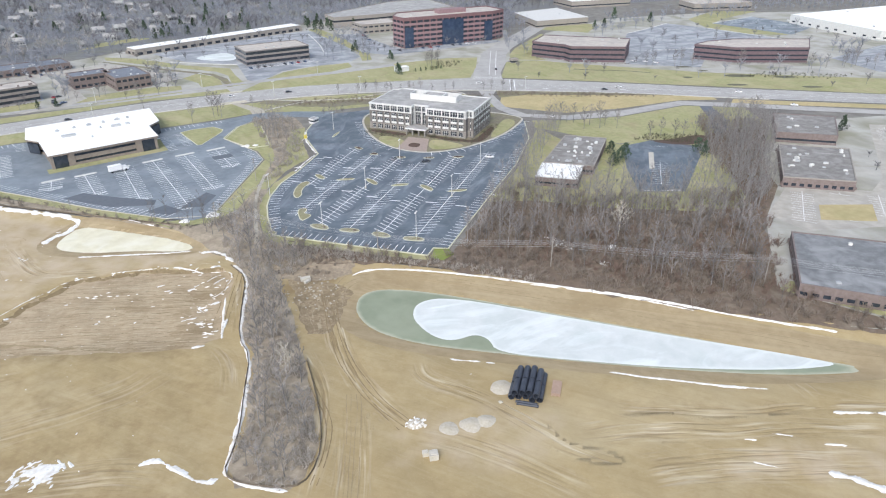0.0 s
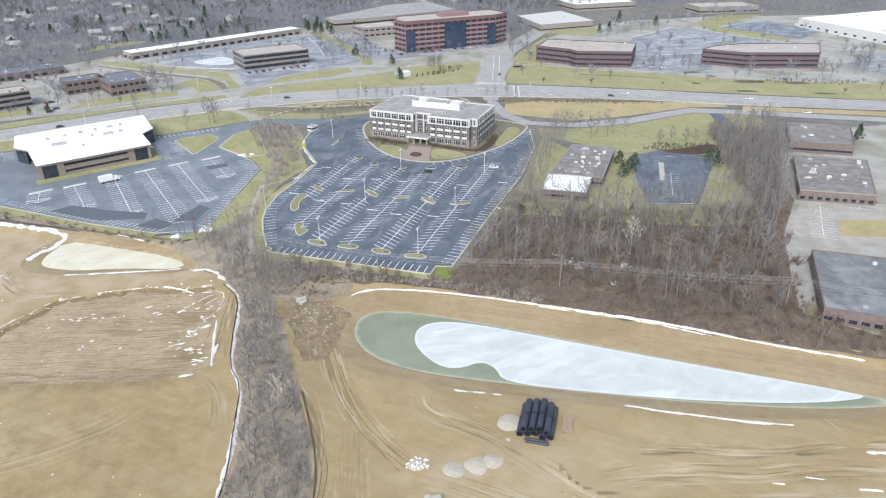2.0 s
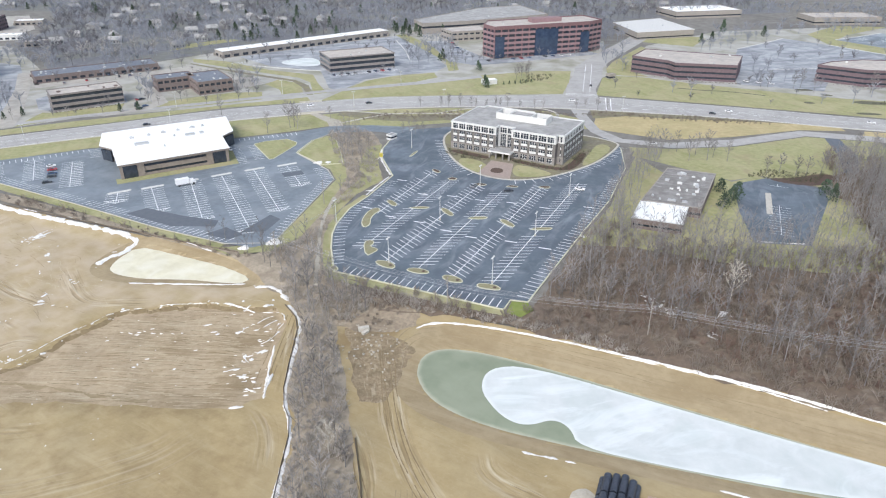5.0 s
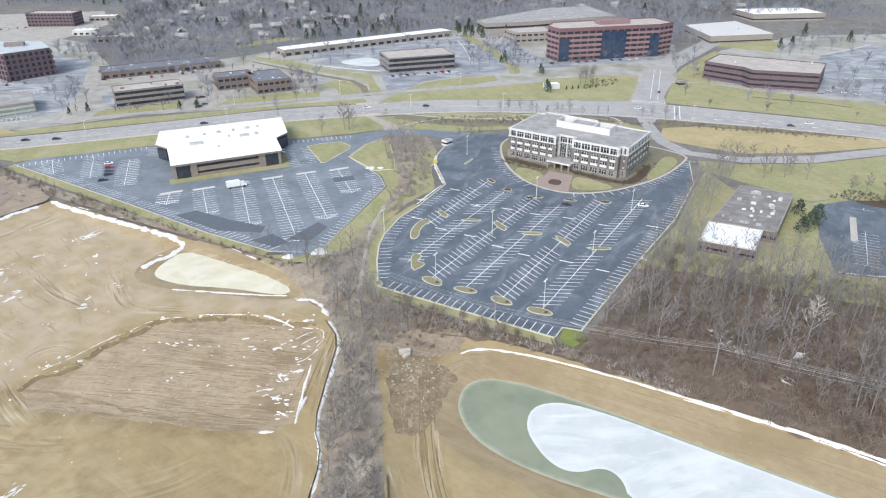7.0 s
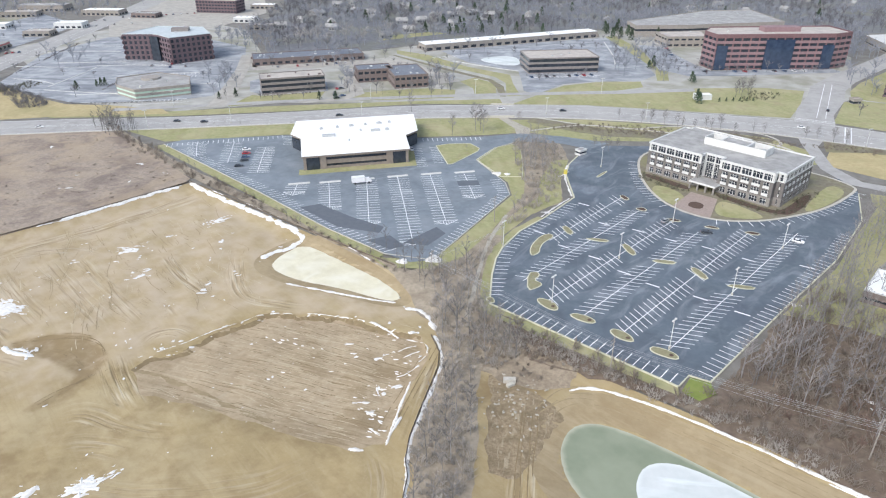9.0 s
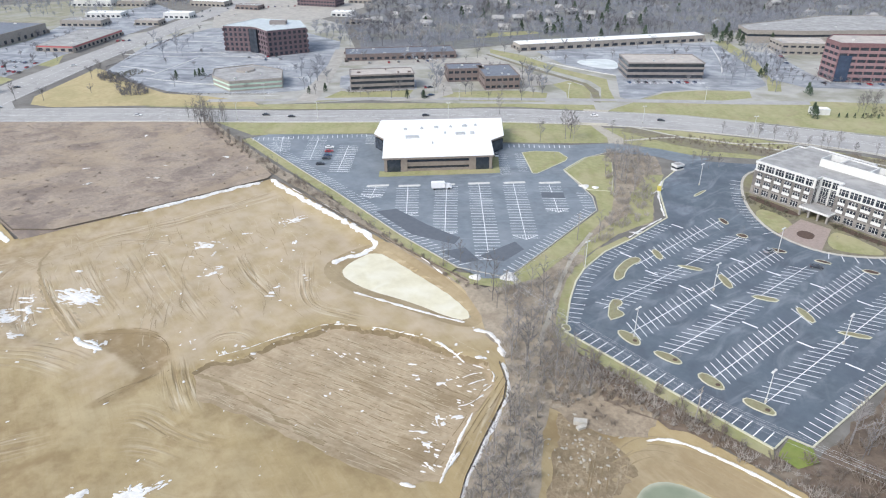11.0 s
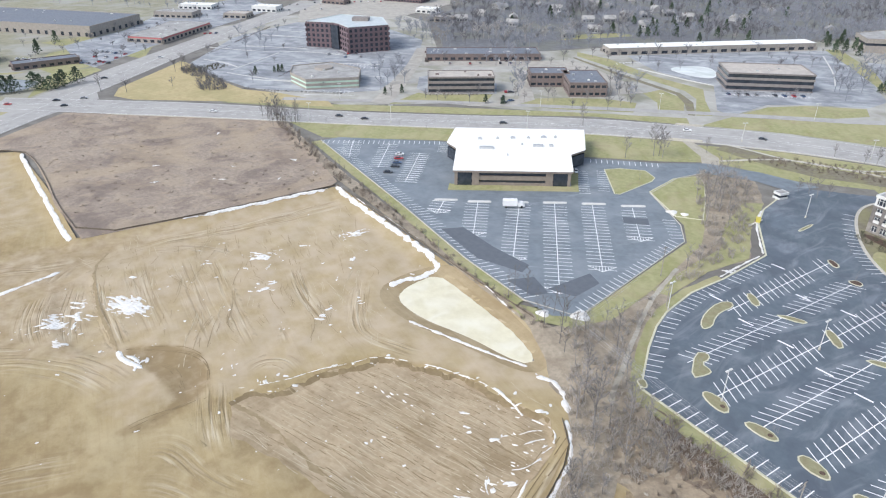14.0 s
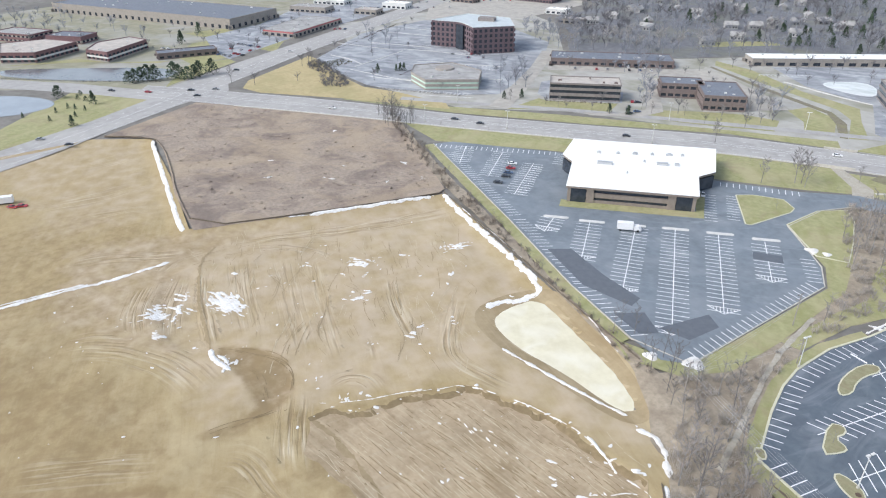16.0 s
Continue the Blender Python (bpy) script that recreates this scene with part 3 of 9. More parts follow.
def store_marks(ob):
    """Keeps on each vertex the way along and across the nearest soil line, its strength, and the damp and darker areas.
    """
    co = np.zeros(len(ob.data.vertices) * 3, np.float32)
    ob.data.vertices.foreach_get("co", co)
    x, y = co.reshape(-1, 3)[:, 0].astype(float), co.reshape(-1, 3)[:, 1].astype(float)
    best, far, other = np.full(len(x), 9.0), np.full(len(x), 99.0), np.full(len(x), 99.0)
    power, out = np.zeros(len(x)), np.zeros((len(x), 3), np.float32)
    for n, (line, half, strength) in enumerate(SOIL_LINES):
        half = max(half, 2.6)
        p = np.array(eased(line, 2))
        lo, hi = p.min(0) - half * 3 - 4, p.max(0) + half * 3 + 4
        near = np.where((x > lo[0]) & (x < hi[0]) & (y > lo[1]) & (y < hi[1]))[0]
        if not len(near):
            continue
        dist, along_, across, run = np.full(len(near), 1e9), np.zeros(len(near)), np.zeros(len(near)), 0.0
        total = np.sum(np.linalg.norm(np.diff(p, axis=0), axis=1))
        for a, b in zip(p[:-1], p[1:]):
            d = b - a
            size = np.linalg.norm(d) + 1e-9
            d = d / size
            u = (x[near] - a[0]) * d[0] + (y[near] - a[1]) * d[1]
            k = np.clip(u, 0, size)
            gap = np.hypot(x[near] - a[0] - k * d[0], y[near] - a[1] - k * d[1])
            closer = gap < dist
            side = d[0] * (y[near] - a[1]) - d[1] * (x[near] - a[0])
            dist = np.where(closer, gap, dist)
            along_ = np.where(closer, run + u, along_)
            across = np.where(closer, side, across)
            run += size
        ends = smooth(0, half * 2.5, along_) * smooth(0, half * 2.5, total - along_)
        score = dist / half
        win = score < best[near]
        other[near] = np.where(win, far[near], np.minimum(other[near], dist))
        far[near] = np.where(win, dist, far[near])
        best[near] = np.where(win, score, best[near])
        power[near] = np.where(win, strength * (1 - smooth(0.5, 1.5, score)) * ends, power[near])
        out[near[win]] = np.column_stack([along_ + 57.0 * n, across + 13.0 * n, 0 * across])[win]
    out[:, 2] = power * smooth(1.8, 4.0, np.abs(other - far))
    wet = np.zeros(len(x))
    for outline, soft, amount in DAMP_AND_DARKER:
        wet = np.maximum(wet, amount * smooth(-soft, soft, depth_in(x, y, outline)))
    ob.data.attributes.new("marks", "FLOAT_VECTOR", "POINT").data.foreach_set("vector", out.ravel())
    bare = np.zeros(len(x))
    for outline, soft, amount in DRY:
        bare = np.maximum(bare, amount * smooth(-soft, soft, depth_in(x, y, outline)))
    ob.data.attributes.new("dry", "FLOAT", "POINT").data.foreach_set("value", bare.astype(np.float32))
    ob.data.attributes.new("damp", "FLOAT", "POINT").data.foreach_set("value", wet.astype(np.float32))
    return ob


def ground_z(x, y):
    x, y = np.asarray(x, float), np.asarray(y, float)
    z = -1.5 * smooth(-2, 9, depth_in(x, y, SITE))
    near = (x > -500) & (x < 450) & (y > -400) & (y < 340)
    if near.any():
        big, cream = depth_in(x, y, POND), depth_in(x, y, CREAMPOND)
        z = z - 1.25 * smooth(-11, 4, big) - 0.75 * smooth(-9, 3, cream) - 1.2 * smooth(0, 4, big) - 0.8 * smooth(0, 4, cream)
        steep, in_plot = smooth(176, 188, y), depth_in(x, y, PLOT)
        z = z - 0.8 * (steep * smooth(-0.5, 1.6, in_plot) + (1 - steep) * smooth(-5, 8, in_plot))
        z = z - 0.4 * smooth(-0.6, 3.0, depth_in(x, y, HOLLOW))
        z = z - 0.6 * smooth(-1.0, 2.4, depth_in(x, y, SCARP_FOOT))
        on_site = smooth(1, 12, depth_in(x, y, SITE)) * (1 - smooth(-9, -1, np.maximum(big, cream)))
        z = z + on_site * (0.22 * np.sin(x * 0.11 + 1.3 * np.sin(y * 0.05)) * np.sin(y * 0.09 + 0.8) + 0.12 * np.sin(x * 0.37 + y * 0.21))
    return z


# ---- mesh helpers ----
def mesh_object(name, verts, faces, mat, parent=None, label=""):
    me = bpy.data.meshes.new(name)
    me.from_pydata([tuple(map(float, v)) for v in verts], [], faces)
    me.materials.append(mat)
    me.update()
    ob = new(name, me)
    ob.parent = parent
    if label:
        ob["label"] = label
    return ob


def part(name, bm, mat, parent=None, label=""):
    bmesh.ops.recalc_face_normals(bm, faces=bm.faces)
    me = bpy.data.meshes.new(name)
    bm.to_mesh(me)
    bm.free()
    me.materials.append(mat)
    ob = new(name, me)
    ob.parent = parent
    if label:
        ob["label"] = label
    return ob


def clip_half(poly, axis, value, keep_greater):
    out = []
    for k in range(len(poly)):
        a, b = poly[k], poly[(k + 1) % len(poly)]
        ina, inb = (a[axis] >= value) == keep_greater, (b[axis] >= value) == keep_greater
        if ina:
            out.append(a)
        if ina != inb:
            s = (value - a[axis]) / (b[axis] - a[axis])
            out.append((a[0] + s * (b[0] - a[0]), a[1] + s * (b[1] - a[1])))
    return out


def sheet(name, poly, lift, cell, mat, label="", category="ground", flat=None, kind="structure"):
    """A sheet of ground over a plan outline, cut into cells that follow the ground's height."""
    p = np.asarray(poly, float)
    x0, y0 = np.floor(p.min(0) / cell) * cell
    x1, y1 = p.max(0)
    nx, ny = int(np.ceil((x1 - x0) / cell)), int(np.ceil((y1 - y0) / cell))
    verts, faces, seen = [], [], {}

    def index(v):
        key = (round(v[0], 3), round(v[1], 3))
        if key not in seen:
            seen[key] = len(verts)
            verts.append(key)
        return seen[key]

    gx, gy = np.meshgrid(x0 + cell * np.arange(nx + 1), y0 + cell * np.arange(ny + 1), indexing="ij")
    far = depth_in(gx, gy, poly)
    poly = [tuple(v) for v in p]
    for i in range(nx):
        strip = None
        for j in range(ny):
            d = far[i:i + 2, j:j + 2]
            cx, cy = x0 + i * cell, y0 + j * cell
            if d.min() > cell * 0.75:
                faces.append([index(v) for v in ((cx, cy), (cx + cell, cy), (cx + cell, cy + cell), (cx, cy + cell))])
                continue
            if d.max() < -cell * 1.5:
                continue
            if strip is None:
                strip = clip_half(clip_half(poly, 0, cx, True), 0, cx + cell, False)
            q = clip_half(clip_half(strip, 1, cy, True), 1, cy + cell, False) if len(strip) > 2 else []
            if len(q) > 2:
                ids = []
                for v in q:
                    k = index(v)
                    if k not in ids:
                        ids.append(k)
                if len(ids) > 2:
                    faces.append(ids)
    v = np.array(verts)
    z = np.full(len(v), float(flat)) if flat is not None else ground_z(v[:, 0], v[:, 1])
    ob = mesh_object(name, np.column_stack([v, z + lift]), faces, mat)
    up = ob.data
    bm = bmesh.new()
    bm.from_mesh(up)
    for f in bm.faces:
        f.normal_update()
        if f.normal.z < 0:
            f.normal_flip()
        f.smooth = True
    bm.to_mesh(up)
    bm.free()
    return tagged(ob, label, category, "", kind)


def slab(bm, poly, z0, z1):
    """An upright prism over a plan outline."""
    low = [bm.verts.new((x, y, z0)) for x, y in poly]
    top = [bm.verts.new((x, y, z1)) for x, y in poly]
    n = len(poly)
    bm.faces.new(top)
    bm.faces.new(low[::-1])
    for k in range(n):
        bm.faces.new((low[k], low[(k + 1) % n], top[(k + 1) % n], top[k]))


def box(bm, x, y, z, lx, ly, lz, turn=0.0):
    """A box on its base centre."""
    c, s = math.cos(turn), math.sin(turn)
    slab(bm, [(x + c * u - s * v, y + s * u + c * v) for u, v in ((-lx / 2, -ly / 2), (lx / 2, -ly / 2), (lx / 2, ly / 2), (-lx / 2, ly / 2))], z, z + lz)


def rod(bm, a, b, r0, r1, sides=6):
    a, b = Vector(a), Vector(b)
    d = (b - a).normalized()
    u = d.orthogonal().normalized()
    w = d.cross(u)
    rings = []
    for p, r in ((a, r0), (b, r1)):
        rings.append([bm.verts.new(p + r * (math.cos(2 * math.pi * k / sides) * u + math.sin(2 * math.pi * k / sides) * w)) for k in range(sides)])
    for k in range(sides):
        bm.faces.new((rings[0][k], rings[0][(k + 1) % sides], rings[1][(k + 1) % sides], rings[1][k]))
    bm.faces.new(rings[1])
    bm.faces.new(rings[0][::-1])


def inset(poly, d):
    """The outline moved inwards by d (outwards if negative)."""
    p = np.asarray(poly, float)
    area = 0.5 * np.sum(p[:, 0] * np.roll(p[:, 1], -1) - np.roll(p[:, 0], -1) * p[:, 1])
    sign = 1 if area > 0 else -1
    out = []
    for k in range(len(p)):
        a, b, c = p[k - 1], p[k], p[(k + 1) % len(p)]
        e1, e2 = (b - a) / np.linalg.norm(b - a), (c - b) / np.linalg.norm(c - b)
        n1, n2 = sign * np.array([-e1[1], e1[0]]), sign * np.array([-e2[1], e2[0]])
        m = n1 + n2
        m = m / max(np.dot(m, n1), 0.35)
        out.append(tuple(b + d * m))
    return out


def rect(x, y, angle, w, d):
    """A rectangle from its front left corner; angle of its front in degrees, depth to its left."""
    c, s = math.cos(radians(angle)), math.sin(radians(angle))
    return [(x + c * u - s * v, y + s * u + c * v) for u, v in ((0, 0), (w, 0), (w, d), (0, d))]


def empty(name, x=0, y=0, z=0, label="", category="", group="", kind=""):
    ob = new(name)
    ob.empty_display_size = 0.5
    ob.matrix_world = pose(x, y, z)
    return tagged(ob, label, category, group, kind)


def ribbon(name, line, width, lift, mat, label="", category="", thick=0.0, ragged=0.0, seed=1, kind="structure", step=2.0, gaps=0.0):
    """A strip along a plan line; ragged strips have an uneven outline and some height."""
    rnd = random.Random(seed)
    pts = [np.array(line[0], float)]
    for a, b in zip(line[:-1], line[1:]):
        a, b = np.array(a, float), np.array(b, float)
        n = max(1, int(np.linalg.norm(b - a) / step))
        pts += [a + (b - a) * (k + 1) / n for k in range(n)]
    verts, faces = [], []
    wob = [min(1, max(0, 0.5 + 0.9 * noise.noise(Vector((k * step * 0.28, seed * 5.1, 0))) + 0.5 * noise.noise(Vector((k * step * 0.9, seed * 2.3, 4))))) for k in range(len(pts) + 3)]
    last = False
    for k, p in enumerate(pts):
        a, b = pts[max(k - 1, 0)], pts[min(k + 1, len(pts) - 1)]
        d = (b - a) / (np.linalg.norm(b - a) + 1e-9)
        n = np.array([-d[1], d[0]])
        w = width * (1 - ragged * wob[k]) / 2
        off = n * width * ragged * (wob[k + 1] - 0.5) * 0.5
        here = gaps <= 0 or noise.noise(Vector((p[0] * 0.13, p[1] * 0.13, seed * 3.7))) > gaps - 0.55
        l, m, r = p + off + n * w, p + off, p + off - n * w
        zz = ground_z(np.array([l[0], m[0], r[0]]), np.array([l[1], m[1], r[1]])) + lift
        base = len(verts)
        if thick:
            verts += [(*l, zz[0] - 0.05), (*(0.5 * (l + m)), 0.5 * (zz[0] + zz[1]) + thick * (0.6 + 0.4 * wob[k + 2])), (*(0.5 * (m + r)), 0.5 * (zz[1] + zz[2]) + thick), (*r, zz[2] - 0.05)]
            if k and here and last:
                faces += [(base - 4 + q, base - 3 + q, base + 1 + q, base + q) for q in range(3)]
        else:
            verts += [(*l, zz[0]), (*r, zz[2])]
            if k and here and last:
                faces.append((base - 2, base - 1, base + 1, base))
        last = here
    return tagged(mesh_object(name, verts, faces, mat), label, category, "", kind)


# ---- the ground ----
def graded(lo, hi, fine, far, n):
    out = far * np.linspace(1, 0, n + 1)[:-1] ** 2.2
    return np.concatenate([lo - out, np.arange(lo, hi, fine), hi + out[::-1]])


gx, gy = np.meshgrid(graded(-440, 300, 8, 3800, 14), graded(-40, 330, 8, 4200, 14), indexing="ij")
nx, ny = gx.shape
land = np.column_stack([gx.ravel(), gy.ravel(), (ground_z(gx, gy) + 0.06 - 0.66 * smooth(-16, 4, depth_in(gx, gy, SITE))).ravel()])
quads = [(i * ny + j, (i + 1) * ny + j, (i + 1) * ny + j + 1, i * ny + j + 1) for i in range(nx - 1) for j in range(ny - 1)]
tagged(mesh_object("ground", land, quads, LAND), "wide flat winter land of dull grass and scrub", "ground", "", "structure")
store_marks(sheet("construction_ground", clip_half(SITE, 1, 84, True), 0.0, 1.5, SOIL, "graded bare tan soil of a building site with wheel marks"))
store_marks(sheet("construction_ground", clip_half(SITE, 1, 90, False), -0.12, 12.0, SOIL, "graded bare tan soil of a building site"))
sheet("furrowed_ground", roughen(PLOT, 1.6), 0.05, 1.5, FURROWED, "rough furrowed brown soil with specks of old snow")
sheet("field", [(-457, 262), (-356, 345), (-246, 296), (-244, 290), (-262, 236), (-279, 191), (-319, 198), (-350, 207), (-382, 215), (-404, 217), (-424, 196)],
      0.10, 6.0, FIELD, "fallow field of dead brown weeds", "field")
sheet("pond_bank", rounded([(-38, 192), (-36, 212), (-27, 222), (2, 216), (34, 208), (62, 199), (100, 184), (150, 166), (150, 158), (105, 153), (69, 155), (37, 160), (8, 166), (-12, 170), (-30, 178)]),
      0.05, 2.5, BANK, "smooth tan graded bank round the frozen pond")
sheet("cream_bank", rounded([(-164, 238), (-166, 255), (-158, 270), (-143, 268), (-112, 255), (-96, 246), (-96, 238), (-104, 235), (-124, 235), (-145, 233)]),
      0.05, 2.5, BANK, "brown bank round the cream-coloured frozen pond")
store_shore(sheet("water", POND, 0.0, 2.0, WATER, "grey-green thawed water of a pond", "pond", flat=-2.5), POND)
ICE_EDGE = rounded([(-11, 191), (-9, 201), (3, 203.5), (41, 190), (75, 178.2), (100, 170.3), (112, 166), (119, 163), (100, 160.6), (70, 161.8), (37, 166.5), (16, 170.6),
                    (14.5, 177.5), (10, 180.5), (4, 177), (-1, 177.5), (-6, 182)])
store_shore(sheet("pond_ice", ICE_EDGE, 0.05, 1.5, ICE, "white rotting ice over most of the pond", "ice", flat=-2.5), ICE_EDGE)
sheet("cream_pond", CREAMPOND, 0.0, 4.0, CREAM, "small pond frozen over with cream-coloured ice", "pond", flat=-2.1)

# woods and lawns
# litter colour carries a bluish haze tint for the far woods
HAZEFLOOR = material("haze_tinted_leaf_litter", (0.128, 0.131, 0.144), (0.2, 0.203, 0.216), 6.0, 0.95, 0.1, (0.19, 0.19, 0.125), 40, 0.5)
BELT = [(-36, 115), (-49, 116), (-53, 122), (-52, 136), (-55, 149), (-58, 168), (-64, 177), (-68, 196), (-72, 217), (-82, 230), (-93, 247),
        (-104, 258), (-93, 275), (-90, 300), (-92, 342), (-99, 358), (-112, 384), (-121, 418), (-116, 430), (-95, 424), (-84, 400), (-80, 370), (-72, 345), (-80, 325),
        (-84, 300), (-81, 280), (-76, 255), (-66, 246), (-47, 226), (-60, 216), (-57, 205), (-50, 190), (-42, 165), (-35, 144), (-32, 129), (-33, 119)]
sheet("belt_floor", roughen(BELT, 1.6, 3.0, 7), 0.08, 4.0, BELTFLOOR, "brown leaf litter under a belt of bare trees", "ground")
WOODS = [(-66, 246), (-48, 226), (-44, 227), (-36, 224.5), (-27, 225.5), (0, 220.5), (34, 210), (85, 190.5), (141, 175), (260, 147), (290, 190), (200, 185), (128, 200), (118, 206), (128, 235), (137, 262), (160, 298),
         (166, 330), (180, 360), (198, 402), (176, 418), (160, 420), (150, 380), (144, 345), (139, 300), (110, 288), (73, 292), (42, 298), (34, 312), (22, 286), (4, 233), (-5, 227)]
sheet("woods_floor", roughen(WOODS, 2.2, 3.0, 6), 0.12, 5.0, WOODFLOOR, "brown leaf litter under bare woodland", "ground")
LAWNS = dict(
    flat=([(20, 283), (42, 284), (75, 275), (112, 271), (138, 276), (148, 345), (140, 352), (115, 374), (100, 364), (94, 371), (68, 374), (58, 398), (48, 365), (38, 326)], LAWN, "yellow-green winter lawn round a low building"),
    north=([(56, 398), (100, 366), (117, 374), (141, 362), (158, 385), (200, 404), (200, 440), (162, 446), (115, 421), (80, 413), (56, 413)], LAWN, "yellow-green lawn with bare trees"),
    loop=([(38, 447), (80, 430), (118, 440), (163, 460), (190, 461), (189, 472), (129, 480), (48, 484), (42, 476)], STRAW, "straw-coloured meadow beside a curving road"),
    white_north=([(-352, 342), (-300, 334), (-246, 373), (-172, 402), (-141, 420), (-122, 434), (-128, 446), (-142, 458), (-193, 433), (-260, 389), (-319, 350)], LAWN, "mown yellow-green lawn along the main road"),
    white_east=([(-101, 268), (-95, 342), (-102, 356), (-110, 363), (-128, 380), (-125, 403), (-120, 412), (-112, 405), (-104, 384), (-96, 364), (-90, 344), (-90, 300), (-92, 275), (-100, 262), (-114, 257), (-124, 262)], LAWN, "grass verge at the foot of a car park"),
    creek_north=([(-120, 436), (-80, 437), (-50, 449), (-44, 440), (20, 444), (36, 446), (30, 470), (10, 484), (-55, 484), (-97, 475), (-140, 455)], LAWN, "rough grass slope between road and office"),
    median=([(-403, 338), (-333, 375), (-266, 420), (-205, 466), (-153, 488), (-160, 500), (-212, 470), (-290, 421), (-352, 376), (-400, 345)], LAWN, "dull green verge between two roads"),
    big=([(-148, 491), (-104, 509), (-57, 519), (22, 533), (28, 570), (31, 612), (5, 610), (-40, 588), (-79, 556), (-140, 520)], LAWN, "wide yellow-green lawn beside a junction"),
    brown_front=([(-139, 526), (-130, 556), (-112, 575), (-81, 592), (-76, 575), (-95, 553), (-120, 536)], LAWN, "lawn in front of a brown office"),
    mid=([(-306, 622), (-272, 615), (-218, 584), (-178, 572), (-166, 545), (-150, 515), (-158, 509), (-172, 545), (-186, 560), (-240, 582), (-298, 608)], LAWN, "striped mown lawn along a ditch"),
    mid_south=([(-165, 507), (-178, 540), (-200, 552), (-205, 535), (-188, 520), (-178, 500)], LAWN, "striped mown lawn along a ditch"),
    mb=([(-318, 405), (-322, 438), (-314, 438), (-281, 467), (-272, 446), (-300, 425)], LAWN, "lawn in front of a low office"),
    two=([(-262, 469), (-240, 490), (-218, 506), (-198, 511), (-190, 490), (-222, 470), (-258, 452)], LAWN, "lawn in front of a slate-roofed office"),
    west=([(-470, 300), (-487, 312), (-515, 360), (-530, 385), (-505, 385), (-470, 372), (-420, 366), (-393, 376), (-352, 384), (-340, 378), (-405, 339), (-452, 304)], STRAW, "straw-coloured lawn at a road junction"),
    far_west=([(-470, 150), (-533, 205), (-500, 240), (-484, 244), (-456, 205), (-436, 150), (-425, 120), (-470, 110)], LAWN, "lawn with small conifers beside a road"),
    pond_side=([(-500, 256), (-520, 268), (-565, 300), (-560, 330), (-548, 330), (-510, 264)], LAWN, "grass bank beside a lake"),
    office_park=([(-560, 300), (-570, 345), (-600, 400), (-650, 390), (-640, 330), (-600, 300)], LAWN, "grass by a row of shops"),
    brown_a=([(46, 532), (55, 590), (66, 598), (87, 596), (105, 586), (154, 567), (211, 546), (341, 521), (400, 510), (400, 465), (313, 474), (136, 514)], LAWN, "lawn with shrubs in front of dark brick offices"),
    yard=([(168, 277), (192, 277), (184, 259), (161, 261)], STRAW, "straw-coloured lawn in a pale car park"),
    east_wall=([(117, 203), (124, 209), (128, 207), (152, 197), (176, 187), (172, 172), (146, 184)], LAWN, "lawn in front of a low brick building"),
    east_strip=([(196, 452), (300, 434), (420, 416), (420, 426), (299, 445), (201, 462)], STRAW, "straw-coloured verge"),
    cross_lawn=([(60, 602), (92, 598), (82, 617), (95, 650), (118, 690), (104, 735), (84, 690), (69, 655), (61, 625)], LAWN, "lawn between a side road and a brick office"),
    hall_lawn=([(100, 764), (154, 740), (176, 789), (168, 800), (104, 772)], LAWN, "lawn beside a white hall"),
    east_back=([(290, 770), (305, 727), (354, 719), (361, 722), (307, 796), (330, 830), (398, 894), (342, 896), (290, 830)], LAWN, "yellowish lawn between far car parks"),
    lake_lawn=([(-651, 183), (-625, 237), (-583, 281), (-585, 291), (-612, 250), (-640, 237), (-646, 206)], LAWN, "grass bank between offices and a lake"),
    mall_lawn=([(-690, 343), (-560, 370), (-600, 400), (-640, 390), (-690, 380)], LAWN, "lawn between a warehouse and shops"),
    far_green=([(-345, 655), (-320, 690), (-300, 720), (-318, 726), (-345, 690)], LAWN, "far lawn among houses"),
    strip_east=([(-148, 770), (-110, 700), (-78, 640), (-70, 600), (-62, 604), (-70, 650), (-100, 710), (-138, 778)], LAWN, "grass strip between two car parks"),
)
sheet("town_ground", [(-640, 480), (-420, 372), (-340, 384), (-290, 430), (-205, 470), (-150, 490), (-57, 518), (24, 530), (60, 600), (70, 760), (-60, 930), (-165, 800), (-296, 655), (-330, 605), (-410, 560), (-500, 650), (-640, 700)], 0.10, 40, URBAN, "patchy pale ground of yards and verges", "ground")
sheet("town_ground", [(130, 180), (330, 140), (420, 240), (420, 390), (285, 420), (200, 404), (180, 360), (165, 330), (160, 300), (138, 262), (128, 235), (118, 206)], 0.13, 30, URBAN, "patchy pale ground of yards and verges", "ground")
sheet("town_ground", [(60, 601), (150, 560), (420, 500), (640, 520), (640, 900), (320, 880), (200, 840), (110, 740)], 0.108, 40, URBAN, "patchy pale ground of yards and verges", "ground")
sheet("town_ground", [(-900, 150), (-640, 90), (-580, 160), (-500, 260), (-560, 330), (-620, 440), (-700, 600), (-900, 640), (-1000, 400)], 0.10, 40, WESTLAND, "patchy pale ground of yards and verges", "ground")
for k, (outline, surface, words) in enumerate(LAWNS.values()):
    if outline is LAWNS["yard"][0]:
        continue
    sheet("lawn", outline, 0.15 + 0.003 * k, 10.0, surface, words, "lawn")
sheet("ditch", [(-298, 603), (-240, 575), (-186, 552), (-170, 535), (-158, 508), (-162, 507), (-174, 530), (-187, 547), (-241, 570), (-297, 599)], 0.19, 10.0, BEDS, "dark winding drainage ditch between lawns", "ditch")
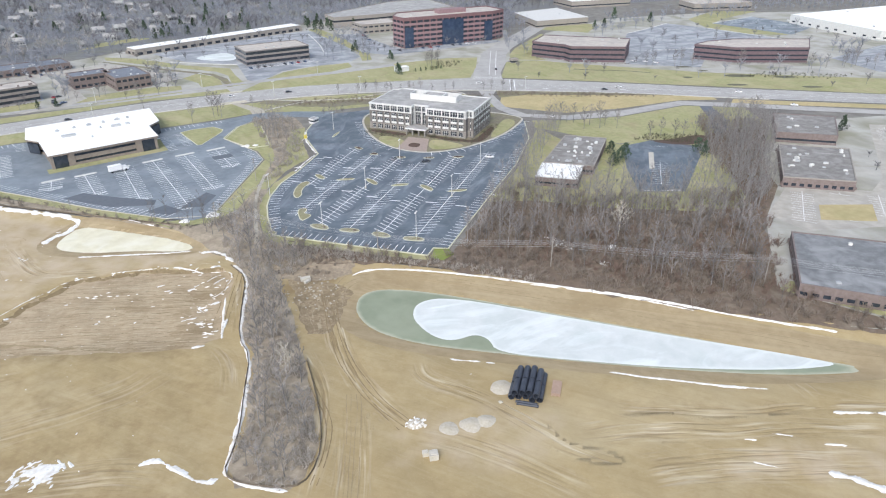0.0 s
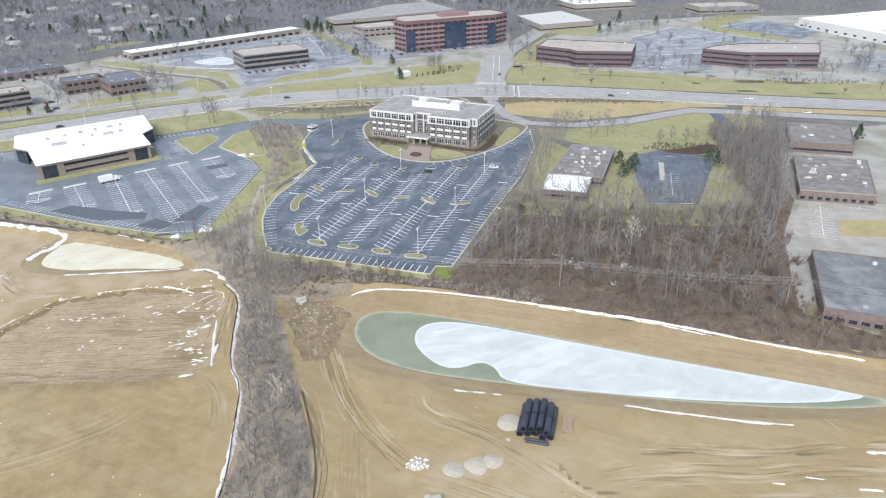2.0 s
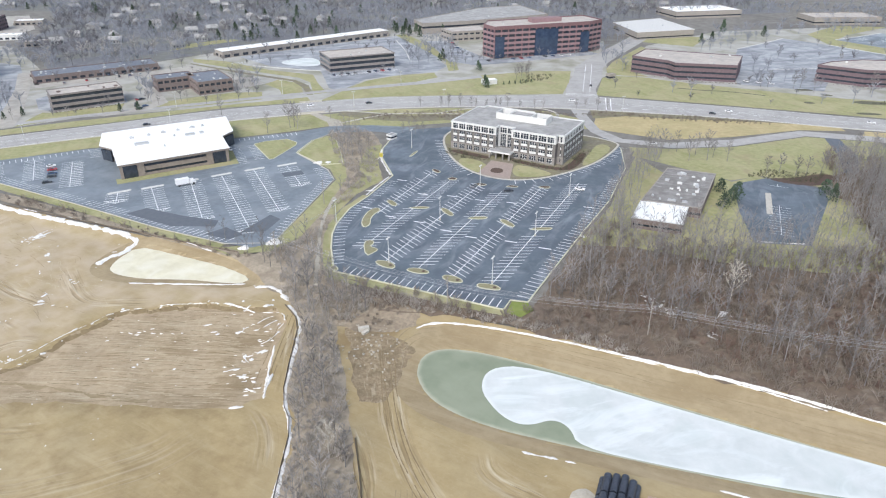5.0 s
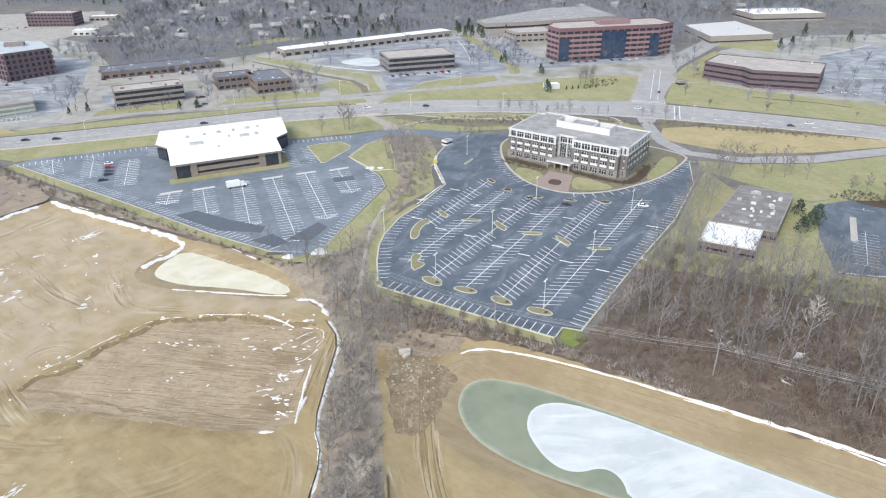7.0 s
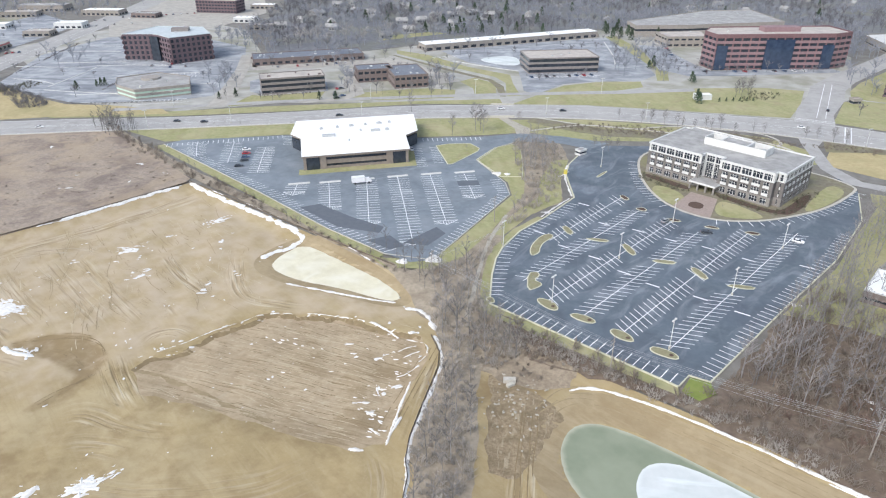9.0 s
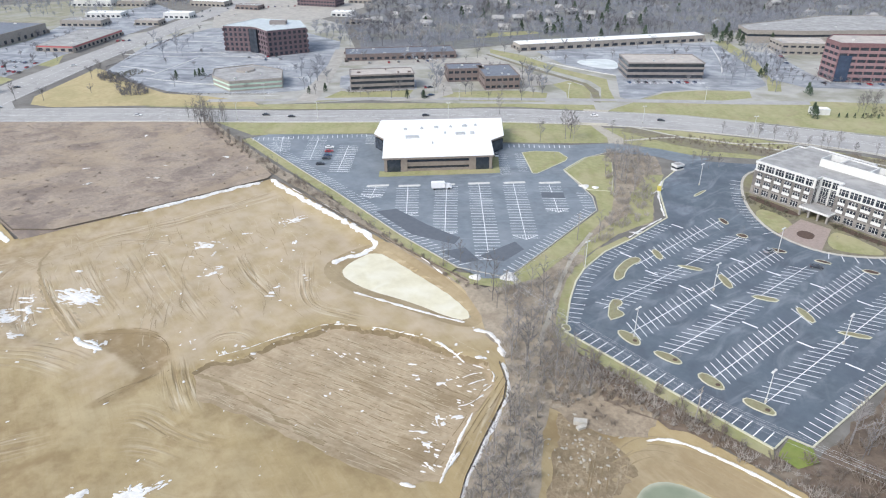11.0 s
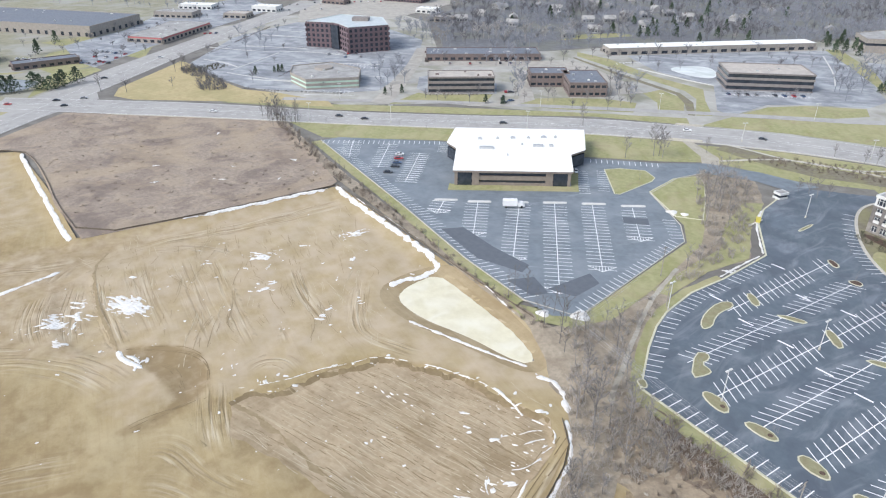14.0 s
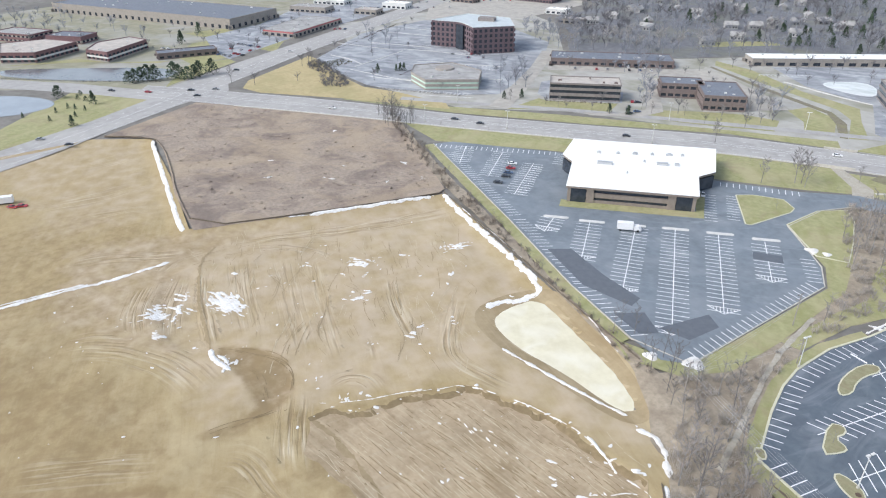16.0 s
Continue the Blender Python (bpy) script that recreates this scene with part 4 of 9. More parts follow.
sheet("creek_bed", [(-147, 459), (-128, 440), (-119, 420), (-112, 424), (-120, 444), (-142, 461)], 0.2, 6.0, GRAVEL, "stony creek bed below a road bridge", "creek")

for outline, words in (([(39, 497), (69, 498), (108, 491), (147, 486), (190, 474), (189, 470), (144, 475), (96, 476), (61, 478), (39, 470)], "rough brown grass in a roadside ditch"),
                       ([(-126, 456), (-98, 449), (-74, 448), (-50, 455), (-20, 462), (10, 468), (14, 480), (-10, 484), (-50, 468), (-79, 462), (-125, 467)], "rough brown grass in a roadside ditch")):
    sheet("ditch", roughen(outline, 1.5, 4.0, 8), 0.245, 8.0, BEDS, words, "ditch")
ribbon("ditch", eased([(108, 562), (123, 557), (146, 555), (167, 546)], 2), 2.6, 0.24, SHRUB, "dark line of low shrubs along a winding ditch", "ditch", ragged=0.4, seed=9)
for x, y, a, b in ((234, 534, 13, 5), (268, 529, 10, 4), (220.5, 504, 9, 3), (273, 496, 9, 3), (191.5, 529, 4, 3), (212, 553, 4, 2.5), (201, 568, 7, 3)):
    sheet("shrub_bed", rounded([(x - a, y), (x - a * 0.5, y + b), (x + a * 0.5, y + b * 0.8), (x + a, y - 1), (x + a * 0.4, y - b), (x - a * 0.6, y - b)]), 0.27, 8.0, SHRUB, "dark shrub bed on a roadside lawn", "bed")
ribbon("footway", eased([(-125, 467), (-117, 467), (-95, 464), (-79, 466), (-63, 468), (-49, 480), (-38, 486), (-21, 488), (1, 491), (11, 488), (18, 478), (16, 468)], 2), 1.8, 0.26, KERB, "narrow pale concrete footway along a ditch", "path")
sheet("drive", [(172, 446), (180, 447), (178, 413), (167, 384), (160, 384), (168, 415)], 0.2, 8.0, PATCH, "narrow dark asphalt drive", "road")
sheet("mulch_bed", rounded([(116, 371), (132, 373), (148, 382), (155, 379), (148, 366), (132, 362)]), 0.22, 8.0, MULCH, "dark mulch bed along a car park", "bed")

# roads and car parks
LOT = [(-70, 249), (-6, 230), (-4, 236.5), (2, 236), (21, 288), (38, 332), (50, 377), (51, 414), (44, 428), (-44, 442), (-78, 428), (-81, 408), (-82, 393), (-79, 377),
       (-68, 351), (-74, 323), (-79, 307), (-80.5, 290), (-79.5, 280), (-76.5, 268)]
sheet("office_car_park", LOT, 0.30, 10.0, ASPHALT, "dark sealed asphalt car park with white stall lines", "car park")
WLOT = [(-297, 330), (-204, 296), (-153, 276), (-120, 266), (-108, 264), (-101, 269), (-96, 342), (-103, 355), (-109, 361), (-127, 378), (-125, 404), (-118, 418), (-95, 424),
        (-78, 421), (-70, 436), (-98, 437), (-122, 432), (-140, 417), (-171, 400), (-246, 371), (-293, 340)]
sheet("west_car_park", WLOT, 0.27, 10.0, WETLOT, "worn blue-grey asphalt car park with pale salt stains", "car park")
sheet("asphalt_patch", [(-176, 289), (-170, 296), (-150, 290), (-132, 287), (-131, 281), (-150, 279)], 0.30, 10.0, PATCH, "darker fresh asphalt patch", "car park")
sheet("asphalt_patch", [(-132, 273), (-120, 270), (-116, 275), (-126, 281)], 0.30, 10.0, PATCH, "darker fresh asphalt patch", "car park")
sheet("asphalt_patch", [(-118, 277), (-108, 279), (-106, 292), (-112, 296)], 0.30, 10.0, PATCH, "darker fresh asphalt patch", "car park")
sheet("asphalt_patch", [(-122, 342), (-113, 347), (-116, 352), (-125, 347)], 0.30, 10.0, PATCH, "darker fresh asphalt patch", "car park")
S_EDGE = [(-500, 236), (-454, 264), (-374, 318), (-319, 351), (-260, 390), (-193, 434), (-144, 459), (-97, 477), (-55, 487), (0, 493), (48, 490), (129, 482), (201, 465), (299, 448), (430, 428)]
N_EDGE = [(-520, 252), (-470, 288), (-403, 334), (-333, 371), (-266, 417), (-205, 462), (-153, 486), (-104, 507), (-57, 516), (20, 529), (45, 528), (136, 511), (214, 492), (313, 472), (440, 450)]
sheet("main_road", eased(S_EDGE, 1) + eased(N_EDGE, 1)[::-1], 0.28, 20.0, ROADTAR, "wide worn grey main road with faded lane lines", "road")
ROADS = dict(
    frontage=([(-378, 366), (-352, 385), (-290, 430), (-212, 479), (-150, 516), (-83, 551), (-40, 578), (-42, 586), (-86, 560), (-152, 523), (-214, 486), (-292, 437), (-354, 391), (-382, 372)], ROADTAR, "narrow frontage road beside the main road"),
    west_cross=([(-370, 50), (-405, 143), (-423, 186), (-458, 252), (-470, 290), (-487, 297), (-540, 387), (-586, 473), (-658, 612), (-760, 800), (-790, 790), (-684, 600), (-597, 431), (-544, 329), (-505, 262), (-489, 250), (-458, 199), (-433, 145), (-400, 50)], ROADTAR, "grey cross road with dark repair patches"),
    west_arm=([(-605, 176), (-554, 217), (-500, 252), (-478, 243), (-528, 210), (-581, 168), (-700, 80), (-715, 92)], ROADTAR, "grey road running to a junction"),
    east_cross=([(24, 527), (26, 559), (33, 600), (35, 626), (46, 660), (64, 705), (95, 780), (140, 905), (165, 905), (112, 770), (80, 690), (66, 655), (58, 625), (55, 590), (47, 550), (47, 526)], ROADTAR, "side road with turning lanes at a junction"),
    loop=([(26, 492), (28, 478), (36, 440), (47, 422), (80, 414), (115, 422), (162, 447), (196, 441), (285, 421), (420, 395), (422, 405), (288, 431), (199, 452), (162, 458), (118, 435), (80, 424), (54, 428), (42, 446), (36, 478), (40, 494)], ROADTAR, "narrow curving access road"),
    mb_road=([(-283, 436), (-268, 449), (-262, 470), (-290, 510), (-310, 535), (-303, 540), (-280, 510), (-252, 474), (-255, 455), (-276, 434)], PALELOT, "pale concrete drive between two offices"),
    q_road=([(-330, 400), (-340, 420), (-385, 495), (-420, 545), (-412, 550), (-376, 500), (-330, 428), (-318, 405)], PALELOT, "pale drive beside a car park"),
)
for k, (outline, surface, words) in enumerate(ROADS.values()):
    sheet("road", outline, 0.24 + 0.005 * k, 20.0, surface, words, "road")
LOTS = dict(
    blue=([(92, 294), (114, 294), (139, 346), (141, 360), (118, 371), (100, 361), (94, 325)], ASPHALT, "small wet blue-grey car park"),
    brown=([(-176, 586), (-165, 560), (-152, 528), (-141, 523), (-132, 560), (-112, 578), (-80, 596), (-74, 618), (-100, 690), (-143, 768), (-200, 712), (-268, 636), (-225, 600)], OLDLOT, "wet grey car park with pale salt"),
    lot_a=([(156, 580), (214, 565), (230, 600), (240, 625), (335, 640), (345, 690), (289, 766), (256, 800), (194, 733), (170, 650)], OLDLOT, "large faded grey car park"),
    lot_b=([(340, 600), (350, 545), (420, 520), (520, 540), (520, 640), (420, 660)], OLDLOT, "faded grey car park"),
    far_blue=([(307, 798), (372, 848), (409, 770), (361, 720)], WETLOT, "blue-grey car park"),
    q_lot=([(-516, 384), (-581, 470), (-600, 560), (-520, 600), (-440, 575), (-380, 500), (-346, 424), (-360, 405), (-399, 380), (-420, 370), (-470, 374)], OLDLOT, "wide grey car park with frosty stains"),
    pale_a=([(141, 267), (164, 300), (201, 293), (216, 310), (260, 400), (300, 395), (260, 280), (186, 254), (150, 250)], PALELOT, "pale concrete car park between low buildings"),
    mb_lot=([(-330, 445), (-318, 441), (-280, 470), (-296, 492), (-318, 480), (-345, 500), (-350, 470)], OLDLOT, "small grey car park"),
    dark_lot=([(-395, 530), (-381, 511), (-312, 570), (-296, 592), (-285, 575), (-300, 555), (-318, 545), (-372, 500)], PALELOT, "pale yard in front of a long low building"),
    two_lot=([(-236, 492), (-205, 536), (-222, 552), (-300, 598), (-290, 570), (-255, 520)], PALELOT, "pale concrete car park beside slate-roofed offices"),
    red_lot=([(-75, 640), (-50, 625), (-20, 640), (60, 690), (50, 705), (-36, 652), (-50, 670), (-90, 740), (-110, 740)], OLDLOT, "grey car park round a red office block"),
    mall_lot=([(-560, 330), (-600, 400), (-640, 490), (-690, 600), (-800, 640), (-760, 500), (-690, 420), (-660, 350), (-590, 330)], OLDLOT, "grey car park of a shopping strip"),
    far_mall=([(-600, 560), (-690, 640), (-760, 800), (-640, 860), (-560, 760), (-540, 640)], PALELOT, "far pale car park"),
)
for k, (outline, surface, words) in enumerate(LOTS.values()):
    sheet("car_park", outline, 0.218 + 0.0015 * k, 15.0, surface, words, "car park")
sheet("lawn", LAWNS["yard"][0], 0.3, 8, STRAW, "straw-coloured lawn in a pale car park", "lawn")
sheet("lake", rounded([(-640, 178), (-616, 215), (-556, 292), (-524, 266), (-560, 222), (-612, 176)]), 0.26, 20, DARKWATER, "grey lake by low offices", "lake")
sheet("lake", rounded([(-560, 150), (-557, 168), (-530, 190), (-506, 192), (-498, 170), (-506, 150)]), 0.26, 20, GREYWATER, "grey lake by a road", "lake")
BASIN = rounded([(-222, 612), (-218, 630), (-197, 643), (-180, 606), (-199, 602)])
store_shore(sheet("frozen_basin", BASIN, 0.26, 5, ICE, "small frozen basin beside an office", "pond"), BASIN)


# ---- road and stall markings ----
class Lines:
    def __init__(self, z):
        self.v, self.f, self.z = [], [], z

    def add(self, a, b, w):
        a, b = np.array(a, float), np.array(b, float)
        d = (b - a) / (np.linalg.norm(b - a) + 1e-9)
        n = np.array([-d[1], d[0]]) * w / 2
        k = len(self.v)
        self.v += [(*(a - n), self.z), (*(b - n), self.z), (*(b + n), self.z), (*(a + n), self.z)]
        self.f.append((k, k + 1, k + 2, k + 3))

    def done(self, name, mat, label):
        return tagged(mesh_object(name, self.v, self.f, mat), label, "road marking", "", "stuff")


def along(a, b, k):
    return (a[0] + (b[0] - a[0]) * k, a[1] + (b[1] - a[1]) * k)


marks = Lines(0.325)
W = 0.29
CROSS_ODD = np.array([math.cos(radians(-44.6)), math.sin(radians(-44.6))])
CROSS_EVEN = np.array([math.cos(radians(9)), math.sin(radians(9))])
ROWS = [((-65.5, 303.4), (-48.4, 359.5), CROSS_ODD), ((-64.7, 268.4), (-38.3, 347.8), CROSS_EVEN), ((-53.1, 258.0), (-23.4, 343.2), CROSS_ODD), ((-39.2, 255.1), (-12.1, 336.4), CROSS_EVEN), ((-26.3, 248.2), (6.9, 344.8), CROSS_ODD), ((-11.2, 246.4), (25.0, 352.3), CROSS_EVEN)]
for start, end, cross in ROWS:
    a, length = np.array(start, float), math.dist(start, end)
    run_dir = (np.array(end, float) - a) / length
    marks.add(a, a + run_dir * length, W)
    s = 3.2
    while s < length:
        c = a + run_dir * s
        if not 46 < s < 52:
            marks.add(c - cross * 4.9, c + cross * 4.9, W)
        s += 2.95
for k in range(22):
    p = np.array(along((-66.5, 248.3), (-8.5, 231.3), k / 21))
    marks.add(p, p + np.array([0.29, 0.957]) * 5.2, W)
edge = [(-72.5, 253), (-76, 268), (-79, 280), (-80, 290), (-78.5, 307), (-73.5, 323), (-68.5, 345)]
for a, b in zip(edge[:-1], edge[1:]):
    a, b = np.array(a), np.array(b)
    d = (b - a) / np.linalg.norm(b - a)
    n = np.array([d[1], -d[0]])
    for k in range(int(np.linalg.norm(b - a) / 2.8)):
        p = a + d * (k + 0.5) * 2.8
        marks.add(p + n * 0.3, p + n * 5.0 + d * 0.6, W)
edge = [(2.5, 237), (21, 288), (38, 332), (46, 360)]
for a, b in zip(edge[:-1], edge[1:]):
    a, b = np.array(a), np.array(b)
    d = (b - a) / np.linalg.norm(b - a)
    n = np.array([-d[1], d[0]])
    for k in range(int(np.linalg.norm(b - a) / 2.8)):
        p = a + d * (k + 0.5) * 2.8
        marks.add(p + n * 0.3, p + n * 5.2, W)
# round the office island
ISLAND = rounded([(-51, 420), (-48, 400), (-40, 377), (-27, 358.5), (-10, 351), (7, 356), (21, 367), (37, 385), (49, 410), (51, 420), (30, 434), (-32, 444), (-46, 434)])
ring = np.array(ISLAND)
for k in range(len(ring)):
    a, b = ring[k], ring[(k + 1) % len(ring)]
    d = (b - a) / (np.linalg.norm(b - a) + 1e-9)
    n = np.array([d[1], -d[0]])
    for q in range(max(1, int(np.linalg.norm(b - a) / 2.8))):
        p = a + d * (q + 0.5) * 2.8
        if p[1] < 415 and not -24 < p[0] < -10:
            marks.add(p + n * 0.3, p + n * 5.2, W)
# stop bars across the aisles
for x, y in ((-22, 284.5), (-71.5, 309), (-5.6, 282.3), (-33, 289.5), (-45.5, 296.5), (-58.8, 300.7), (-34.8, 327.4), (-21.4, 324.2), (-6.9, 323), (-49, 328.3), (8, 278), (8, 319), (-62, 345), (28, 322)):
    marks.add((x - 2.5, y + 0.55), (x + 2.5, y - 0.55), 0.7)
marks.done("stall_lines", PAINT, "white painted stall lines on dark asphalt")

wmarks = Lines(0.295)
U, V = np.array([0.788, 0.616]), np.array([-0.616, 0.788])
for top, end, tick in (((-194, 313), (-187, 299), 1), ((-181, 320), (-162, 292), 1), ((-167, 332), (-138, 285), 1), ((-154, 340), (-113, 277), 1), ((-141, 350), (-109, 300), 1), ((-126, 358), (-109, 331), 1)):
    a, b = np.array(top, float), np.array(end, float)
    d = (b - a) / np.linalg.norm(b - a)
    n = np.array([-d[1], d[0]])
    wmarks.add(a, b, W)
    s = 3.0
    while s < np.linalg.norm(b - a):
        wmarks.add(a + d * s - n * 5.2, a + d * s + n * 5.2, W)
        s += 2.75
    wmarks.add(b - n * 5.2 - d * 4, b + n * 5.2 - d * 4, W)
    for u in (-4.2, -3.2, -2.2, -1.1, 1.1, 2.2, 3.2, 4.2):
        wmarks.add(b + n * u - d * 4 * abs(u) / 5.2, b + n * u - d * 4, 0.22)
    wmarks.add(b - n * 5.2 - d * 4, b, W)
    wmarks.add(b + n * 5.2 - d * 4, b, W)
for a, b in (((-264, 350), (-244, 321)), ((-242, 350), (-221, 316)), ((-283, 341), (-266, 322))):
    a, b = np.array(a, float), np.array(b, float)
    d = (b - a) / np.linalg.norm(b - a)
    n = np.array([-d[1], d[0]])
    wmarks.add(a, b, W)
    s = 1.0
    while s < np.linalg.norm(b - a):
        wmarks.add(a + d * s - n * 5, a + d * s + n * 5, W)
        s += 2.75
for a, b, side, tilt in (((-296, 331), (-246, 371), -1, 0.0), ((-240, 372), (-232, 360), -1, 0), ((-170, 399.5), (-140, 416.5), -1, 0), ((-203, 297), (-153, 277.5), 1, 0.3), ((-153, 277), (-121, 267), 1, 0.3), ((-100, 272), (-96.3, 340), 1, 0.2),
                         ((-97, 344), (-108, 360), 1, 0), ((-167, 381), (-151, 356), 1, 0), ((-155, 390), (-141, 367), -1, 0), ((-282, 326), (-206, 298), 1, 0.2), ((-235, 350), (-215, 318), -1, 0)):
    a, b = np.array(a, float), np.array(b, float)
    d = (b - a) / np.linalg.norm(b - a)
    n = np.array([-d[1], d[0]]) * side
    s = 0.5
    while s < np.linalg.norm(b - a):
        p = a + d * s
        wmarks.add(p + n * 0.2, p + n * 5.3 + d * tilt * 5, W)
        s += 2.75
wmarks.done("stall_lines", PAINT, "white painted stall lines on worn asphalt")

rmarks = Lines(0.305)


def lane(a_line, b_line, share, dash, gap, w=0.17):
    a, b = np.array(eased(a_line, 1)), np.array(eased(b_line, 1))
    mid = a * (1 - share) + b * share
    run = 0.0
    for p, q in zip(mid[:-1], mid[1:]):
        n = max(1, int(np.linalg.norm(q - p) / 3))
        for k in range(n):
            if dash == 0 or (run % (dash + gap)) < dash:
                rmarks.add(along(p, q, k / n), along(p, q, (k + 1) / n), w)
            run += np.linalg.norm(q - p) / n


lane(S_EDGE, N_EDGE, 0.04, 0, 0, 0.2)
lane(S_EDGE, N_EDGE, 0.96, 0, 0, 0.2)
lane(S_EDGE, N_EDGE, 0.26, 3, 9)
lane(S_EDGE, N_EDGE, 0.74, 3, 9)
lane(S_EDGE, N_EDGE, 0.45, 0, 0)
lane(S_EDGE, N_EDGE, 0.55, 0, 0)
west_e, west_w = [(-370, 50), (-405, 143), (-423, 186), (-458, 252), (-487, 297), (-540, 387), (-586, 473), (-658, 612)], [(-400, 50), (-433, 145), (-458, 199), (-489, 250), (-505, 262), (-544, 329), (-597, 431), (-684, 600)]
lane(west_e, west_w, 0.06, 0, 0)
lane(west_e, west_w, 0.3, 3, 9)
lane(west_e, west_w, 0.5, 0, 0)
lane(west_e, west_w, 0.72, 3, 9)
for k in range(7):
    rmarks.add((60 + k * 14, 497 - k * 1.2), (64 + k * 14, 496.6 - k * 1.2), 0.6)
for s in (0, 3.2):
    rmarks.add((24, 531 + s), (47, 530 + s), 0.5)
    rmarks.add((50 + s, 492), (52 + s, 524), 0.5)
rmarks.add((37, 540), (45, 640), 0.3)
rmarks.add((42, 540), (50, 640), 0.3)
rmarks.done("lane_lines", PAINT, "faded white and pale lane lines on a road")

# kerbs
def kerb(line, mat, label, width=0.45, height=0.17, lift=0.30):
    verts, faces = [], []
    p = np.array(line, float)
    for k in range(len(p)):
        d = p[min(k + 1, len(p) - 1)] - p[max(k - 1, 0)]
        d = d / (np.linalg.norm(d) + 1e-9)
        n = np.array([-d[1], d[0]]) * width / 2
        verts += [(*(p[k] - n), lift - 0.2), (*(p[k] - n * 0.9), lift + height), (*(p[k] + n * 0.9), lift + height), (*(p[k] + n), lift - 0.2)]
        if k:
            b = 4 * k
            faces += [(b - 4 + q, b - 3 + q, b + 1 + q, b + q) for q in range(3)]
    return tagged(mesh_object("kerb", verts, faces, mat), label, "kerb", "", "structure")


kerb([(-6, 230), (-70, 249), (-76.5, 268), (-79.5, 280), (-80.5, 290), (-79, 307), (-74, 323), (-68, 351), (-79, 377), (-82, 393), (-81, 408)], YKERB, "pale kerb along the edge of a car park", 0.7)
kerb([(-6, 230), (-4, 236.5), (2, 236), (21, 288), (38, 332), (50, 377), (51, 410)], YKERB, "pale kerb along the edge of a car park", 0.5)
kerb(ISLAND + ISLAND[:1], KERB, "concrete kerb and walk round the office lawn", 1.3)
kerb([(-297, 330), (-204, 296), (-153, 276), (-120, 266), (-101, 269), (-96, 342), (-103, 355), (-109, 361), (-127, 378), (-125, 404), (-118, 418)], KERB, "concrete kerb along a car park", 0.45, 0.17, 0.27)
kerb(eased([(-118, 440), (-97, 462), (-80, 468), (-40, 470), (0, 476), (20, 470), (28, 455)], 2), KERB, "pale winding footpath", 1.8, 0.03, 0.3)
kerb(eased(S_EDGE, 1)[3:26], KERB, "pale concrete kerb along the main road", 1.2, 0.06, 0.28)
sheet("island_lawn", ISLAND, 0.40, 8.0, BEDS, "lawn and beds round the office block", "lawn")
for outline in ([(-38, 374), (-27, 361), (-20, 358), (-22, 376), (-36, 384)], [(-8, 356), (6, 358), (14, 364), (-2, 374), (-8, 374)], [(26, 374), (36, 386), (47, 410), (40, 418), (34, 404)]):
    sheet("lawn", rounded(outline), 0.44, 8, LAWN, "kerbed lawn beside the office", "lawn")
# stall rows of the farther car parks
fmarks = Lines(0.25)
for outline, turn, gap in ((LOTS["pale_a"][0], 66, 16), (LOTS["blue"][0], 75, 16), (LOTS["far_blue"][0], 50, 17)):
    p = np.array(outline, float)
    mid = p.mean(0)
    e, f = np.array([math.cos(radians(turn)), math.sin(radians(turn))]), np.array([-math.sin(radians(turn)), math.cos(radians(turn))])
    rr, qq = [k.ravel() for k in np.meshgrid(np.arange(-12, 13), np.arange(-60, 61), indexing="ij")]
    spots_x, spots_y = mid[0] + f[0] * rr * gap + e[0] * qq * 2.8, mid[1] + f[1] * rr * gap + e[1] * qq * 2.8
    keep = (depth_in(spots_x, spots_y, outline) > 7) & ((rr * 7 + qq // 9) % 5 > 0)
    for x, y in zip(spots_x[keep], spots_y[keep]):
        a = np.array([x, y])
        fmarks.add(a - f * 4.8, a + f * 4.8, 0.2)
        fmarks.add(a, a + e * 2.8, 0.2)
for a, b, reach in (((-387, 390), (-357, 411), 5.0), ((-377, 384), (-350, 405), 0.0), ((-433, 457.4), (-400, 479.7), 5.0), ((-424, 452), (-392, 474), 5.0), ((-160, 572), (-112, 602), 5.0), ((-163, 568), (-114, 598), 0.0), ((-460, 484), (-440, 500), 5.0), ((85, 606), (150, 582), 0.0), ((-262, 606), (-236, 634), 5.0)):
    a, b = np.array(a, float), np.array(b, float)
    d = (b - a) / np.linalg.norm(b - a)
    fmarks.add(a, b, 0.5)
    for k in range(int(np.linalg.norm(b - a) / 2.8) if reach else 0):
        p = a + d * 2.8 * k
        fmarks.add(p, p + np.array([d[1], -d[0]]) * reach, 0.3)
fmarks.done("stall_lines", PAINT, "faint white stall lines in far car parks")
